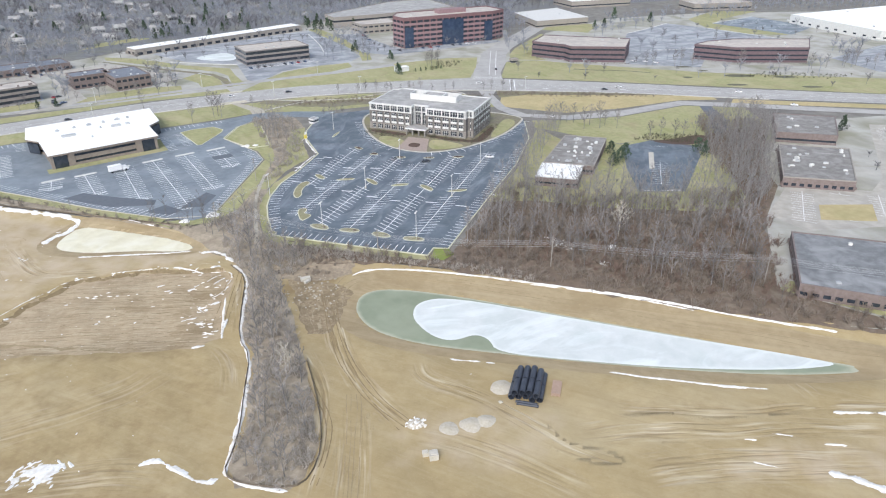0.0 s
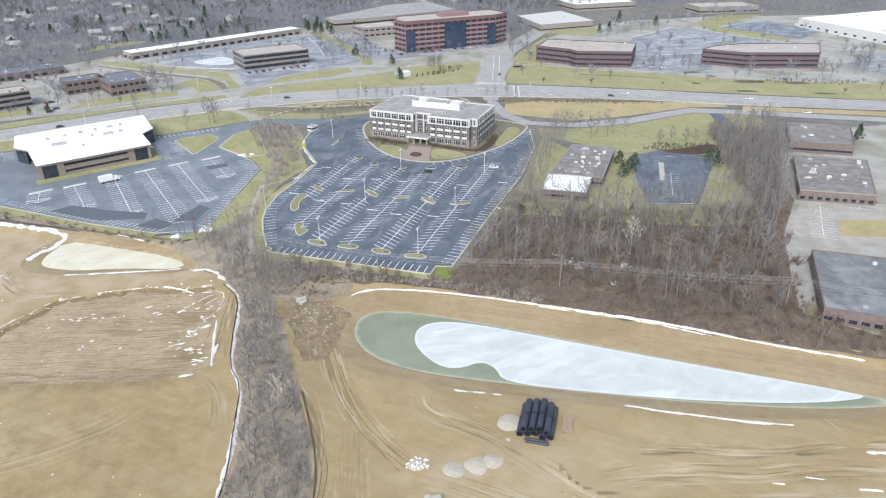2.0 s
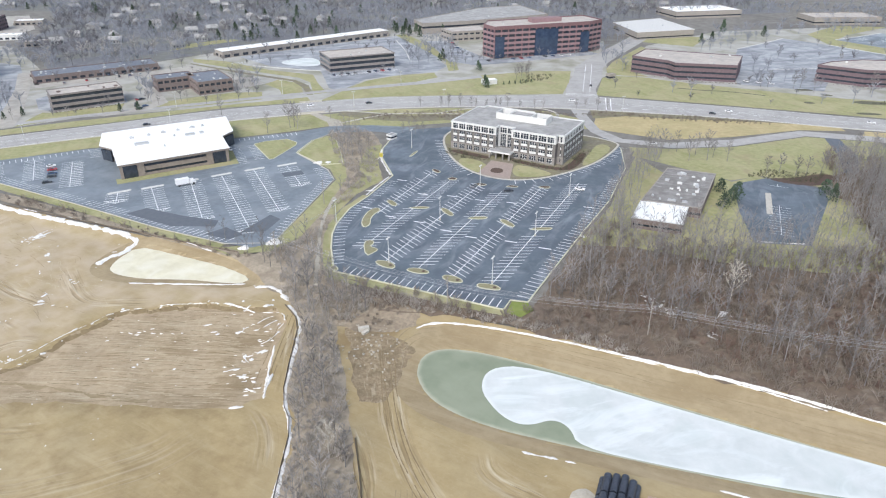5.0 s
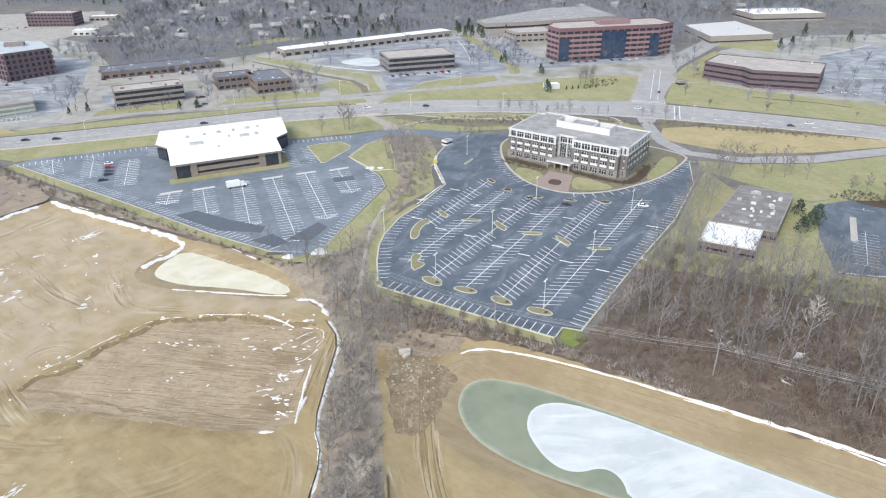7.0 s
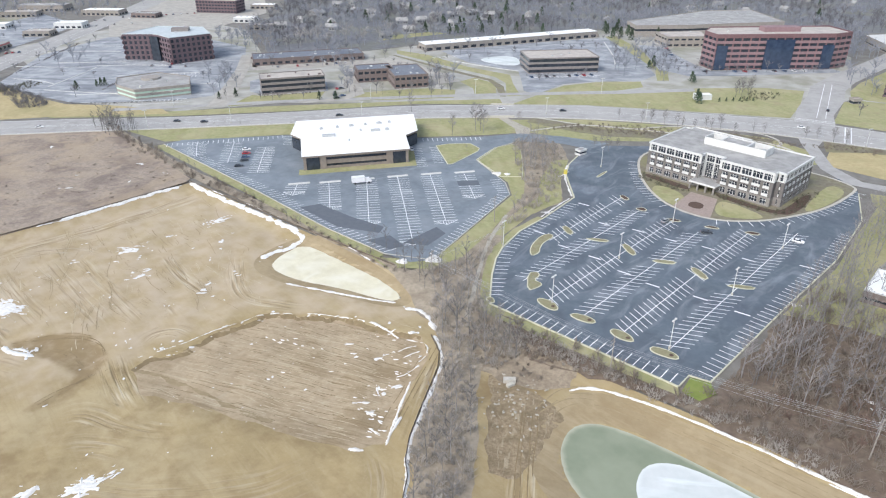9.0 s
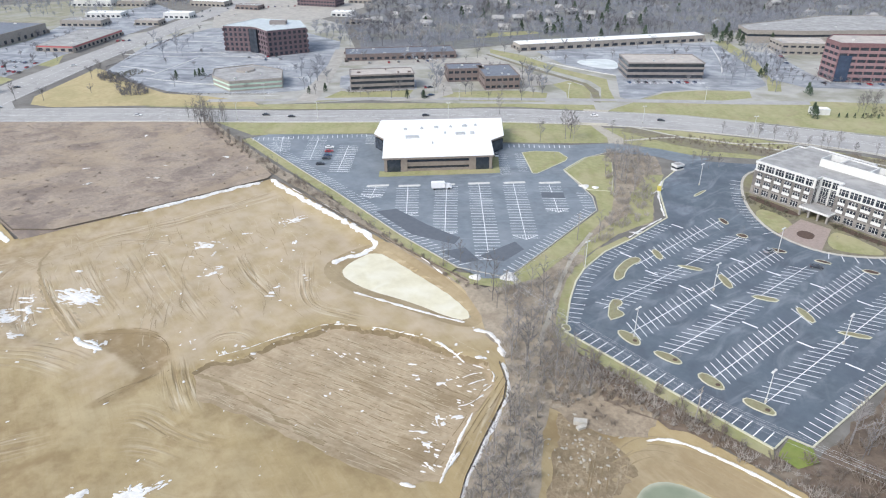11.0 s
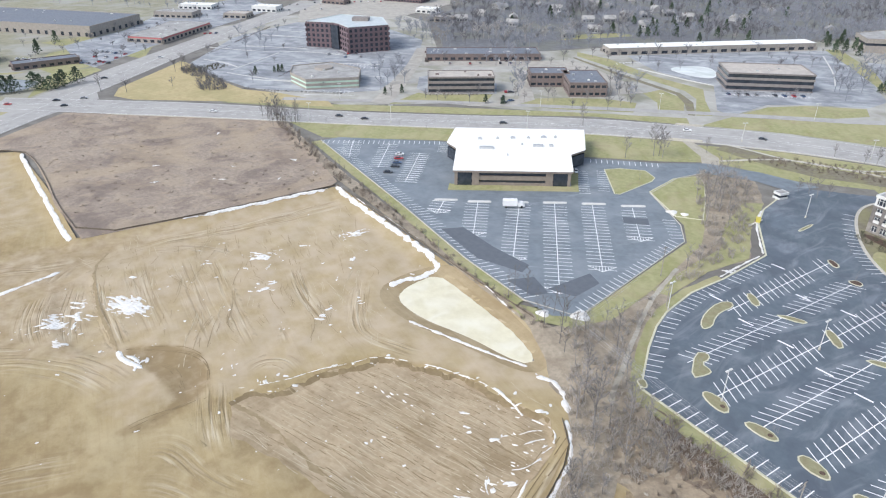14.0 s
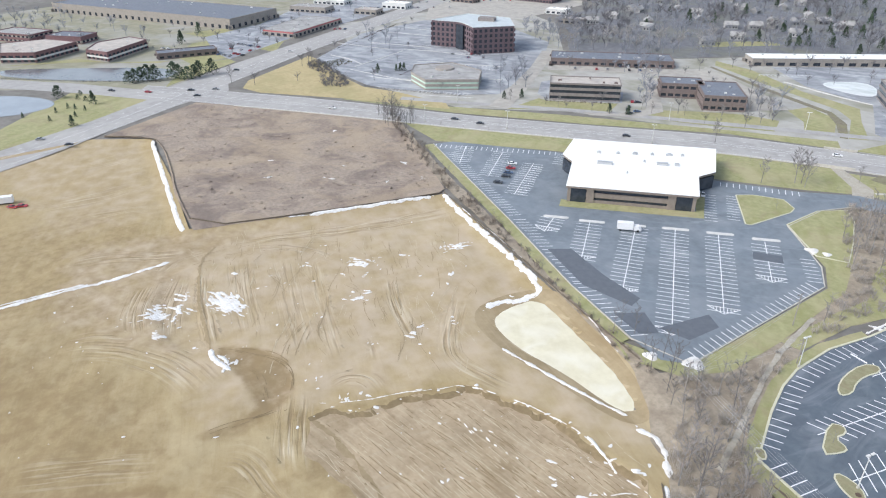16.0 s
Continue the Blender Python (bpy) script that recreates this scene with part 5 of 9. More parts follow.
for line, wide in (([(-590, 480), (-560, 500), (-530, 512)], 0.8), ([(-575, 520), (-540, 535), (-510, 545)], 0.8), ([(-560, 430), (-530, 440), (-505, 452)], 0.8), ([(-520, 400), (-500, 405), (-478, 402)], 1.0), ([(-440, 385), (-425, 392), (-412, 402)], 1.2), ([(-455, 440), (-448, 450), (-436, 456)], 0.9), ([(-400, 425), (-385, 440), (-372, 452)], 0.9), ([(-540, 454), (-515, 468), (-490, 481)], 1.0), ([(-473, 393), (-484, 425), (-495, 455)], 1.0), ([(-468, 386), (-440, 392), (-403, 402)], 0.8), ([(-433, 458), (-420, 466), (-400, 480)], 1.2), ([(-500, 460), (-470, 478), (-440, 486)], 0.8), ([(160, 600), (166, 630), (180, 680)], 1.2), ([(200, 640), (260, 652), (330, 655)], 1.0), ([(194, 733), (230, 770), (256, 800)], 1.4), ([(-240, 600), (-200, 590), (-176, 587)], 1.0), ([(-110, 640), (-120, 680), (-142, 740)], 1.0), ([(345, 690), (300, 750), (289, 766)], 1.2), ([(307, 798), (340, 822), (372, 848)], 1.4)):
    kerb(eased(line, 2), PALECONCRETE, "pale kerbed divider in a far car park", wide, 0.15, 0.27)
for outline, words in (([(-84, 300), (-80, 325), (-72, 345), (-80, 370), (-84, 400), (-91, 395), (-89, 365), (-83, 345), (-87, 325), (-90, 300)], "rough grass strip beside a belt of trees"), ([(-71, 249.5), (-6, 230.3), (-5, 226), (-20, 229.5), (-45, 236.5), (-72.5, 244.5)], "narrow olive grass verge along the kerb"), ([(-70, 249), (-76.5, 268), (-79.5, 280), (-80.5, 290), (-79, 307), (-74, 323), (-77, 324), (-82.3, 307), (-83.8, 290), (-82.8, 280), (-79.8, 267), (-73, 247)], "narrow olive grass verge along the kerb"),
                       ([(-297, 330), (-204, 296), (-153, 276), (-120, 266), (-121, 261.5), (-154, 271.5), (-205.5, 291.2), (-299, 325)], "grass verge between car park and hedgerow")):
    sheet("verge", roughen(outline, 0.5, 3.0, 4), 0.2, 6.0, LAWN, words, "lawn")
sheet("corner_lawn", [(-5, 228), (-3.5, 235.8), (2, 235.4), (4, 231), (0, 226)], 0.34, 6, LUSH, "bright green corner of lawn by the kerb", "lawn")

for a, b in (((-152, 455), (-136, 463)), ((-160, 483), (-146, 490))):
    kerb([a, b], KERB, "concrete parapet of a small road bridge", 0.6, 1.0, 0.3)
sheet("footpath", roughen([(-75.2, 239.5), (-78.2, 252), (-81.8, 266), (-85.5, 280), (-88.5, 295), (-90.5, 320), (-88.9, 320), (-86.9, 295), (-83.8, 279.6), (-80.1, 265.5), (-76.5, 251.5), (-73.4, 239)], 0.4, 2.0, 2), 0.24, 4, GRAVEL, "pale trodden path through a belt of trees", "path")

bm = bmesh.new()
slab(bm, [(105.5, 325), (108, 324.5), (114.5, 350), (112, 350.5)], 0.2, 0.4)
tagged(part("row_divider", bm, KERB), "pale kerbed divider in a small car park", "divider", "row dividers")


# ---- buildings ----
PANES = {}


def pane_mesh(mat):
    """One pane of unit size with a frame edge, shared by all windows of one glass."""
    if mat.name not in PANES:
        bm = bmesh.new()
        box(bm, 0, 0, 0, 1, 0.1, 1)
        me = bpy.data.meshes.new("window")
        bm.to_mesh(me)
        bm.free()
        me.materials.append(mat)
        PANES[mat.name] = me
    return PANES[mat.name]


def block(name, label, poly, bands, roof_mat, parapet=0.7, parapet_mat=None, piers=(), recess=0.35, units=0, unit_mat=None, seed=1, category="office building"):
    """A building of wall bands and set-back window bands. bands: (z0, z1, material, is_glass). piers: (spacing, width, material) between the panes."""
    rnd = random.Random(seed)
    cx, cy = np.mean(poly, axis=0)
    root = empty(name, cx, cy, 0, label, category)
    p = [(x - cx, y - cy) for x, y in poly]
    top = max(b[1] for b in bands)
    walls = {}
    for z0, z1, mat, glass in bands:
        if glass:
            bm = bmesh.new()
            slab(bm, inset(p, recess), z0 - 0.02, z1 + 0.02)
            part("window_band", bm, mat, root, "dark space behind the windows")
        else:
            bm = walls.setdefault(mat.name, (bmesh.new(), mat))[0]
            slab(bm, p, z0, z1)
    if piers:
        gap, width, pmat = piers
        bm = walls.setdefault(pmat.name, (bmesh.new(), pmat))[0]
        for z0, z1, mat, glass in bands:
            if not glass:
                continue
            for k in range(len(p)):
                a, b = np.array(p[k]), np.array(p[(k + 1) % len(p)])
                length = np.linalg.norm(b - a)
                n = max(1, round(length / gap))
                t = math.atan2(b[1] - a[1], b[0] - a[0])
                nrm = np.array([-(b - a)[1], (b - a)[0]]) / length
                area = sum(p[i][0] * p[(i + 1) % len(p)][1] - p[(i + 1) % len(p)][0] * p[i][1] for i in range(len(p)))
                nrm = nrm if area > 0 else -nrm
                for q in range(n + 1):
                    c = a + (b - a) * q / n + nrm * 0.26
                    box(bm, c[0], c[1], z0, width, 0.5, z1 - z0, t)
                for q in range(n if width < length / n - 0.3 else 0):
                    c = a + (b - a) * (q + 0.5) / n + nrm * (recess - 0.08)
                    pane = new("window", pane_mesh(mat))
                    pane.parent = root
                    pane.matrix_local = Matrix.Translation((c[0], c[1], z0)) @ Matrix.Rotation(t, 4, "Z") @ Matrix.Diagonal((length / n - width, 1, z1 - z0, 1))
    for bm, mat in walls.values():
        part("wall", bm, mat, root)
    bm = bmesh.new()
    outer, inner = inset(p, -0.08), inset(p, 0.45)
    n = len(p)
    rings = [[bm.verts.new((x, y, z)) for x, y in ring] for ring, z in ((outer, top), (outer, top + parapet), (inner, top + parapet), (inner, top + 0.1))]
    for r0, r1 in zip(rings[:-1], rings[1:]):
        for k in range(n):
            bm.faces.new((r0[k], r0[(k + 1) % n], r1[(k + 1) % n], r1[k]))
    part("parapet", bm, parapet_mat or bands[-1][2], root)
    bm = bmesh.new()
    slab(bm, inset(p, 0.4), top - 0.1, top + 0.15)
    part("roof", bm, roof_mat, root)
    lo, hi = np.min(p, 0), np.max(p, 0)
    spin = math.atan2(p[1][1] - p[0][1], p[1][0] - p[0][0])
    made = 0
    for _ in range(units * 30):
        x, y = rnd.uniform(lo[0], hi[0]), rnd.uniform(lo[1], hi[1])
        if made < units and depth_in(np.array(x), np.array(y), p) > 3.0:
            made += 1
            bm = bmesh.new()
            w, d, h = rnd.uniform(0.8, 2.4), rnd.uniform(0.8, 1.6), rnd.uniform(0.4, 1.1)
            box(bm, x, y, top + 0.12, w, d, h, spin)
            box(bm, x, y, top + 0.12 + h, w * 0.55, d * 0.6, 0.15, spin)
            part("rooftop_unit", bm, unit_mat or (STEEL if made % 2 else WHITEWALL), root, "pale rooftop unit")
    return root


def ribbons(total, storeys, wall, first=1.0, glass_h=1.5, glass=None):
    """Wall and window bands for so many storeys."""
    out, z, h = [], 0.0, total / storeys
    for s in range(storeys):
        z0 = s * h + (first if s == 0 else h * 0.34)
        out.append((z, z0, wall, False))
        out.append((z0, z0 + glass_h, glass or GLASS, True))
        z = z0 + glass_h
    out.append((z, total, wall, False))
    return out


# the office block with its bays of windows
def office():
    ox, oy, angle = -44.0, 398.5, -21.5
    root = empty("office_block", ox, oy, 0.38, "four-storey grey brick office block with white spandrels and cornice", "office building")
    root.rotation_euler = (0, 0, radians(angle))
    H = 15.6
    outline = [(0, 0), (27.5, 0), (27.5, 4.5), (36.5, 4.5), (36.5, 0), (61.5, 0), (61.5, 3.2), (65, 3.2), (65, 35), (34, 35), (34, 39), (3.5, 39), (3.5, 35), (0, 35)]
    core = bmesh.new()
    slab(core, inset(outline, 0.75), 0, H - 0.4)
    part("inner_wall", core, GLASS, root, "dark interior behind the panes")
    brick, panel, base = bmesh.new(), bmesh.new(), bmesh.new()
    pane = bmesh.new()
    box(pane, 0, 0, 0, 1, 0.08, 1)
    pane_ob = part("window", pane, GLASS, root)
    pane_mesh = pane_ob.data
    bpy.data.objects.remove(pane_ob)
    mull = bmesh.new()
    for x in (-0.5, -0.17, 0.17, 0.5):
        box(mull, x, -0.06, 0, 0.045, 0.1, 1)
    for z in (0, 0.62, 0.97):
        box(mull, 0, -0.06, z, 1, 0.1, 0.035)
    mull_ob = part("window_frame", mull, WHITEWALL, root)
    mull_mesh = mull_ob.data
    bpy.data.objects.remove(mull_ob)
    n = len(outline)
    for k in range(n):
        a, b = np.array(outline[k], float), np.array(outline[(k + 1) % n], float)
        length = np.linalg.norm(b - a)
        d = (b - a) / length
        inward = np.array([-d[1], d[0]])
        t = math.atan2(d[1], d[0])
        bays = max(1, round(length / 4.6))
        w = length / bays
        glassy = k in (1, 2, 3)

        def bar(bm, s, z0, lw, lz, deep, out=0.0):
            c = a + d * s + inward * (deep / 2 - out)
            box(bm, c[0], c[1], z0, lw, deep, lz, t)

        bar(panel, length / 2, H - 0.75, length + 0.3, 1.0, 0.7, 0.18)
        bar(panel, length / 2, 11.35, length, 0.4, 0.55, 0.08)
        bar(base, length / 2, 0, length, 0.7, 0.6, 0.06)
        bar(base, length / 2, 3.3, length, 0.75, 0.6, 0.06)
        if not glassy:
            for z in (7.3, 10.75):
                bar(brick, length / 2, z, length, 0.62, 0.55)
            bar(brick, length / 2, 4.05, length, 0.35, 0.55)
        for q in range(bays + 1):
            end = q in (0, bays)
            s = q * w
            pw = (1.5 if end else 1.25) if not glassy else 0.5
            s = min(max(s, pw / 2), length - pw / 2)
            bar(base, s, 0, pw, 4.05, 0.6, 0.03)
            bar(panel if glassy else brick, s, 4.05, pw, 7.4, 0.55, 0.02)
            bar(panel, s, 11.7, 0.55, 3.2, 0.55, 0.03)
        for q in range(bays):
            s = (q + 0.5) * w
            c = a + d * s + inward * 0.45
            for z0, z1, ww in ((0.7, 3.3, w - 1.2), (5.55, 7.3, w - 1.2), (9.0, 10.75, w - 1.2), (11.75, 14.85, w - 0.5)):
                if glassy and z0 in (5.55, 9.0):
                    z0 -= 1.1
                ob = new("window", pane_mesh)
                ob.parent = root
                ob.matrix_local = Matrix.Translation((c[0], c[1], z0)) @ Matrix.Rotation(t, 4, "Z") @ Matrix.Diagonal((ww, 1, z1 - z0, 1))
                fr = new("window_frame", mull_mesh)
                fr.parent = ob
            if not glassy:
                for z0 in (4.4, 7.92):
                    bar(panel, s, z0, w - 1.25, 1.12, 0.4, -0.05)
    for bm, nm, mat, lb in ((brick, "brick_wall", GREYBRICK, "grey-brown brick piers and bands"), (panel, "white_trim", WHITEWALL, "white spandrel panels and cornice"), (base, "stone_base", LIMESTONE, "tan stone base")):
        part(nm, bm, mat, root, lb)
    bm = bmesh.new()
    slab(bm, inset(outline, 0.5), H - 0.5, H - 0.25)
    part("roof", bm, GREYROOF, root, "flat grey gravel roof")
    # penthouse with open wells
    pw = bmesh.new()
    x0, x1, y0, y1 = 19.5, 49, 17.5, 26.5
    for lx, ly, cx, cy in ((x1 - x0, 0.5, (x0 + x1) / 2, y0), (x1 - x0, 0.5, (x0 + x1) / 2, y1), (0.5, y1 - y0, x0, (y0 + y1) / 2), (0.5, y1 - y0, x1, (y0 + y1) / 2), (0.6, y1 - y0, 27.5, (y0 + y1) / 2), (0.6, y1 - y0, 40, (y0 + y1) / 2)):
        box(pw, cx, cy, H - 0.3, lx, ly, 3.6)
    part("penthouse", pw, WHITEWALL, root, "white screen wall round roof plant")
    pr = bmesh.new()
    box(pr, 33.7, 22, H - 0.3, 12.2, 8.4, 3.1)
    box(pr, 23.5, 22, H - 0.3, 7, 8, 1.0)
    box(pr, 44.5, 22, H - 0.3, 8.2, 8, 1.0)
    part("plant_roof", pr, GREYROOF, root)
    for x, y in ((42.5, 21), (46, 23)):
        fan = bmesh.new()
        rod(fan, (x, y, H + 0.5), (x, y, H + 1.9), 1.1, 1.1, 12)
        part("fan_unit", fan, STEEL, root)
    # entrance canopy
    can = bmesh.new()
    box(can, 32, -0.8, 3.4, 13, 8.6, 0.7)
    part("canopy", can, WHITEWALL, root, "white-edged entrance canopy")
    can = bmesh.new()
    box(can, 32, -0.8, 4.1, 12.2, 7.8, 0.12)
    part("canopy_roof", can, GREYROOF, root, "flat grey canopy roof")
    for x in (26.2, 30.0, 34.0, 37.8):
        col = bmesh.new()
        box(col, x, -4.5, 0, 0.8, 0.8, 3.4)
        part("column", col, LIMESTONE, root)
    return root


office()
sheet("plaza", [(-26, 358), (-20, 380), (-8, 376), (-9, 352.5), (-17, 353)], 0.46, 10, PAVER, "brick-paved entrance plaza", "paving")
sheet("mulch_bed", rounded([(-20, 362), (-18.5, 369), (-12.5, 367.5), (-13.5, 360)]), 0.5, 10, MULCH, "bare mulch bed in the plaza", "bed")
sheet("mulch_bed", rounded([(-44, 397), (-43, 391), (-22, 381), (-20, 386)]), 0.46, 10, MULCH, "bare shrub bed along a facade", "bed")
sheet("mulch_bed", rounded([(-8, 384), (-10, 379), (18, 367), (26, 376), (32, 400), (28, 398), (20, 376), (15, 372)]), 0.46, 10, MULCH, "bare shrub bed along a facade", "bed")
sheet("green_bed", rounded([(-7, 372), (-5, 362), (4, 361), (8, 366), (0, 374)]), 0.45, 10, LAWN, "dull green patch of lawn", "lawn")


def white_building():
    ox, oy, angle = -201.0, 327.0, 38.0
    root = empty("flat_office", ox, oy, 0.27, "two-storey taupe office with a broad white flat roof", "office building")
    root.rotation_euler = (0, 0, radians(angle))
    roof = [(0, 0), (55, 0), (57, 23), (65, 30), (69, 62), (0, 63), (-4, 39), (1, 30)]
    wall = inset(roof, 1.2)
    H = 7.6
    for z0, z1, mat, ins, nm in ((0, 1.3, BEIGE, 0, "wall"), (1.3, 2.6, GLASS, 0.5, "window_band"), (2.6, 4.7, BEIGE, 0, "wall"), (4.7, 6.0, GLASS, 0.5, "window_band"), (6.0, 6.7, BEIGE, 0, "wall")):
        bm = bmesh.new()
        slab(bm, inset(wall, ins) if ins else wall, z0, z1)
        part(nm, bm, mat, root)
    bm = bmesh.new()
    slab(bm, roof, 6.7, H)
    part("roof_edge", bm, BEIGE, root, "taupe fascia")
    bm = bmesh.new()
    slab(bm, inset(roof, -0.1), H, H + 0.12)
    part("roof", bm, WHITEROOF, root, "bright white roof membrane")
    for x, w in ((10.5, 3.2), (44.5, 3.2), (1.4, 1.4), (53.6, 1.4)):
        bm = bmesh.new()
        box(bm, x, 1.4, 0, w, 1.3, 6.75)
        part("pier", bm, BEIGE, root)
    for x in (5.4, 49.6):
        bm = bmesh.new()
        box(bm, x, 2.2, 0, 6.6, 2.6, 6.6)
        part("entrance_glass", bm, GLASS, root, "dark glazed corner entrance")
    for outline in ([(56.0, 22.6), (56.6, 22.0), (64.6, 29.3), (64.0, 30.0)], [(-3.0, 38.2), (-3.6, 37.6), (0.2, 30.6), (0.9, 31.0)]):
        bm = bmesh.new()
        slab(bm, outline, 0.4, 6.2)
        part("side_glass", bm, GLASS, root)
    rnd = random.Random(4)
    for x, y, w, d in ((13, 44, 2, 1.4), (22, 45, 1.6, 1.4), (30, 46, 2.4, 1.6), (38, 46.5, 1.6, 1.2), (46, 47.5, 3, 1.6), (52, 48, 1.4, 1.2), (16, 30, 7, 2.2), (42, 34, 5, 2.2), (48.5, 34.5, 2, 2), (34, 36, 1, 1), (26, 20, 0.8, 0.8)):
        bm = bmesh.new()
        box(bm, x, y, H + 0.12, w, d, rnd.uniform(0.6, 1.1))
        box(bm, x, y, H + 0.7, w * 0.5, d * 0.5, 0.6)
        part("rooftop_unit", bm, STEEL, root, "grey rooftop unit")
    return root


white_building()
sheet("foundation_lawn", [(-204, 328), (-199.5, 321.5), (-152.5, 358.5), (-156, 364), (-166, 381), (-170, 379), (-158.5, 362), (-200.5, 329.5)], 0.34, 10, LAWN, "grass strip along the flat office", "lawn")

brown_piers = (5.0, 0.5, BROWNBRICK)
block("brown_office", "three-storey brown office with dark window ribbons", rect(-166, 581, 32, 57, 32), ribbons(11.5, 3, TAUPE, 0.9, 2.3), TANROOF, units=3, seed=2)
block("low_office", "three-storey taupe office with window ribbons and tan roof", rect(-316, 441, 42, 45, 19), ribbons(10.5, 3, TAUPE, 0.9, 1.9), TANROOF, units=4, unit_mat=BROWNBRICK, seed=3)
block("slate_office", "two-storey brown brick office with dark slate-grey roof", rect(-239, 495, 40, 25, 36), ribbons(9, 2, BROWNBRICK, 1.2, 1.8), DARKROOF, piers=(4.2, 1.2, BROWNBRICK), units=6, seed=5)
block("slate_office", "two-storey brown brick wing with dark slate-grey roof", rect(-273, 500, 40, 27, 18), ribbons(9, 2, BROWNBRICK, 1.2, 1.8), DARKROOF, piers=(4.2, 1.2, BROWNBRICK), units=3, seed=6)
block("long_shops", "long low brick building with dark roof", rect(-381, 513, 41.5, 92, 26), ribbons(5, 1, BROWNBRICK, 1.0, 1.9), DARKROOF, piers=(6, 2.4, BROWNBRICK), units=14, seed=7, category="shops")
block("strip_mall", "long low row of units with a bright white roof", rect(-279, 627, 47.6, 185, 17), ribbons(6, 1, TANWALL, 0.6, 2.4), WHITEROOF, parapet=0.25, parapet_mat=WHITEWALL, piers=(9, 3.5, TANWALL), units=8, seed=8, category="shops")
RED_POLY = [(-36, 657), (50, 701), (62, 716), (46, 742), (-45, 694), (-47, 672)]
red_bands = [(0, 1, REDBRICK, False)]
for s in range(6):
    red_bands += [(1 + s * 4.3, 3.2 + s * 4.3, GLASS, True), (3.2 + s * 4.3, 5.3 + s * 4.3, PINKBAND if s < 5 else REDBRICK, False)]
red = block("red_office", "six-storey red brick office block with blue glass bays", RED_POLY, red_bands, TANROOF, parapet=1.0, parapet_mat=REDBRICK, piers=(6.8, 1.1, REDBRICK), recess=0.5, units=3, seed=9)
rcx, rcy = np.mean(RED_POLY, axis=0)
d = np.array([86, 44]) / np.hypot(86, 44)
for s, w, h in ((52, 23, 23.5), (5.2, 9, 19), (92, 9, 19)):
    bm = bmesh.new()
    c = np.array([-36, 657]) + d * s + np.array([d[1], -d[0]]) * 0.15 - (rcx, rcy)
    box(bm, c[0], c[1], 0, w, 1.6, h, math.atan2(d[1], d[0]))
    part("curtain_wall", bm, BLUEGLASS, red, "dark blue glass bay")
bm = bmesh.new()
box(bm, 3, 4, 27.0, 30, 10, 3.6, math.atan2(d[1], d[0]))
part("penthouse", bm, PINKBAND, red, "red rooftop plant room")

Q_POLY = [(-497, 488), (-474, 499), (-466, 498), (-447, 491), (-431, 522), (-460, 545), (-500, 532)]
q_bands = [(0, 0.8, MAROON, False)]
for s in range(5):
    q_bands += [(0.8 + s * 4.1, 3.3 + s * 4.1, GLASS, True), (3.3 + s * 4.1, 4.9 + s * 4.1, MAROON, False)]
maroon = block("maroon_office", "five-storey maroon brick office with square windows and pale roof", Q_POLY, q_bands, GREENROOF, parapet=0.5, parapet_mat=GREENROOF, piers=(4.6, 2.0, MAROON), recess=0.45, units=1, seed=10)
qx, qy = np.mean(Q_POLY, axis=0)
bm = bmesh.new()
box(bm, -464 - qx, 522 - qy, 21.2, 14, 9, 3.0, 0.6)
part("penthouse", bm, TAUPE, maroon, "pinkish rooftop plant room")
bm = bmesh.new()
box(bm, -470 - qx, 497.5 - qy, 0, 9, 3, 20, 0.0)
part("curtain_wall", bm, GLASS, maroon, "dark glass entrance bay")
green = block("terraced_office", "low beige office with mint glass strips and stepped roof", [(-409, 399), (-385, 393), (-362, 421), (-380, 440), (-412, 440), (-425, 414)],
              [(0, 1.2, TANWALL, False), (1.2, 2.6, MINT, True), (2.6, 4.3, TANWALL, False), (4.3, 5.6, MINT, True), (5.6, 6.8, TANWALL, False)], GREYROOF, units=3, seed=11)
bm = bmesh.new()
rod(bm, (-6, 6, 6.8), (-6, 6, 8.2), 7, 6.5, 16)
part("roof_drum", bm, TANWALL, green, "round stepped roof light")
block("blue_warehouse", "vast low warehouse with blue-grey roof and white loading docks", [(-909, 277), (-680, 384), (-712, 450), (-945, 340)], [(0, 0.6, TANWALL, False), (0.6, 4.0, GLASS, True), (4.0, 9.5, TANWALL, False)], DARKROOF, piers=(9, 5.5, TANWALL), units=16, seed=12, category="warehouse")
block("red_mall", "low shop block with a red fascia", [(-634, 396), (-602, 411), (-640, 484), (-676, 463)], [(0, 0.8, TANWALL, False), (0.8, 3.2, GLASS, True), (3.2, 4.0, TANWALL, False), (4.0, 5.2, REDPAINT, False)], GREYROOF, parapet=0.3, parapet_mat=TANWALL, piers=(7, 3, TANWALL), units=5, seed=13, category="shops")
block("lake_office", "two-storey red brick office by a lake", [(-661, 186), (-644, 207), (-669, 244), (-699, 227), (-703, 193)], [(0, 1, TANWALL, False), (1, 3, GLASS, True), (3, 4.4, WHITEWALL, False), (4.4, 6.2, GLASS, True), (6.2, 8, REDBRICK, False)], TANROOF, piers=(5, 1.6, REDBRICK), units=3, seed=14)
block("lake_office", "two-storey red brick office by a lake", [(-633, 242), (-611, 252), (-643, 293), (-665, 286), (-658, 257)], [(0, 1, TANWALL, False), (1, 2.8, GLASS, True), (2.8, 4.2, WHITEWALL, False), (4.2, 5.9, GLASS, True), (5.9, 7.5, REDBRICK, False)], TANROOF, piers=(5, 1.6, REDBRICK), units=3, seed=15)
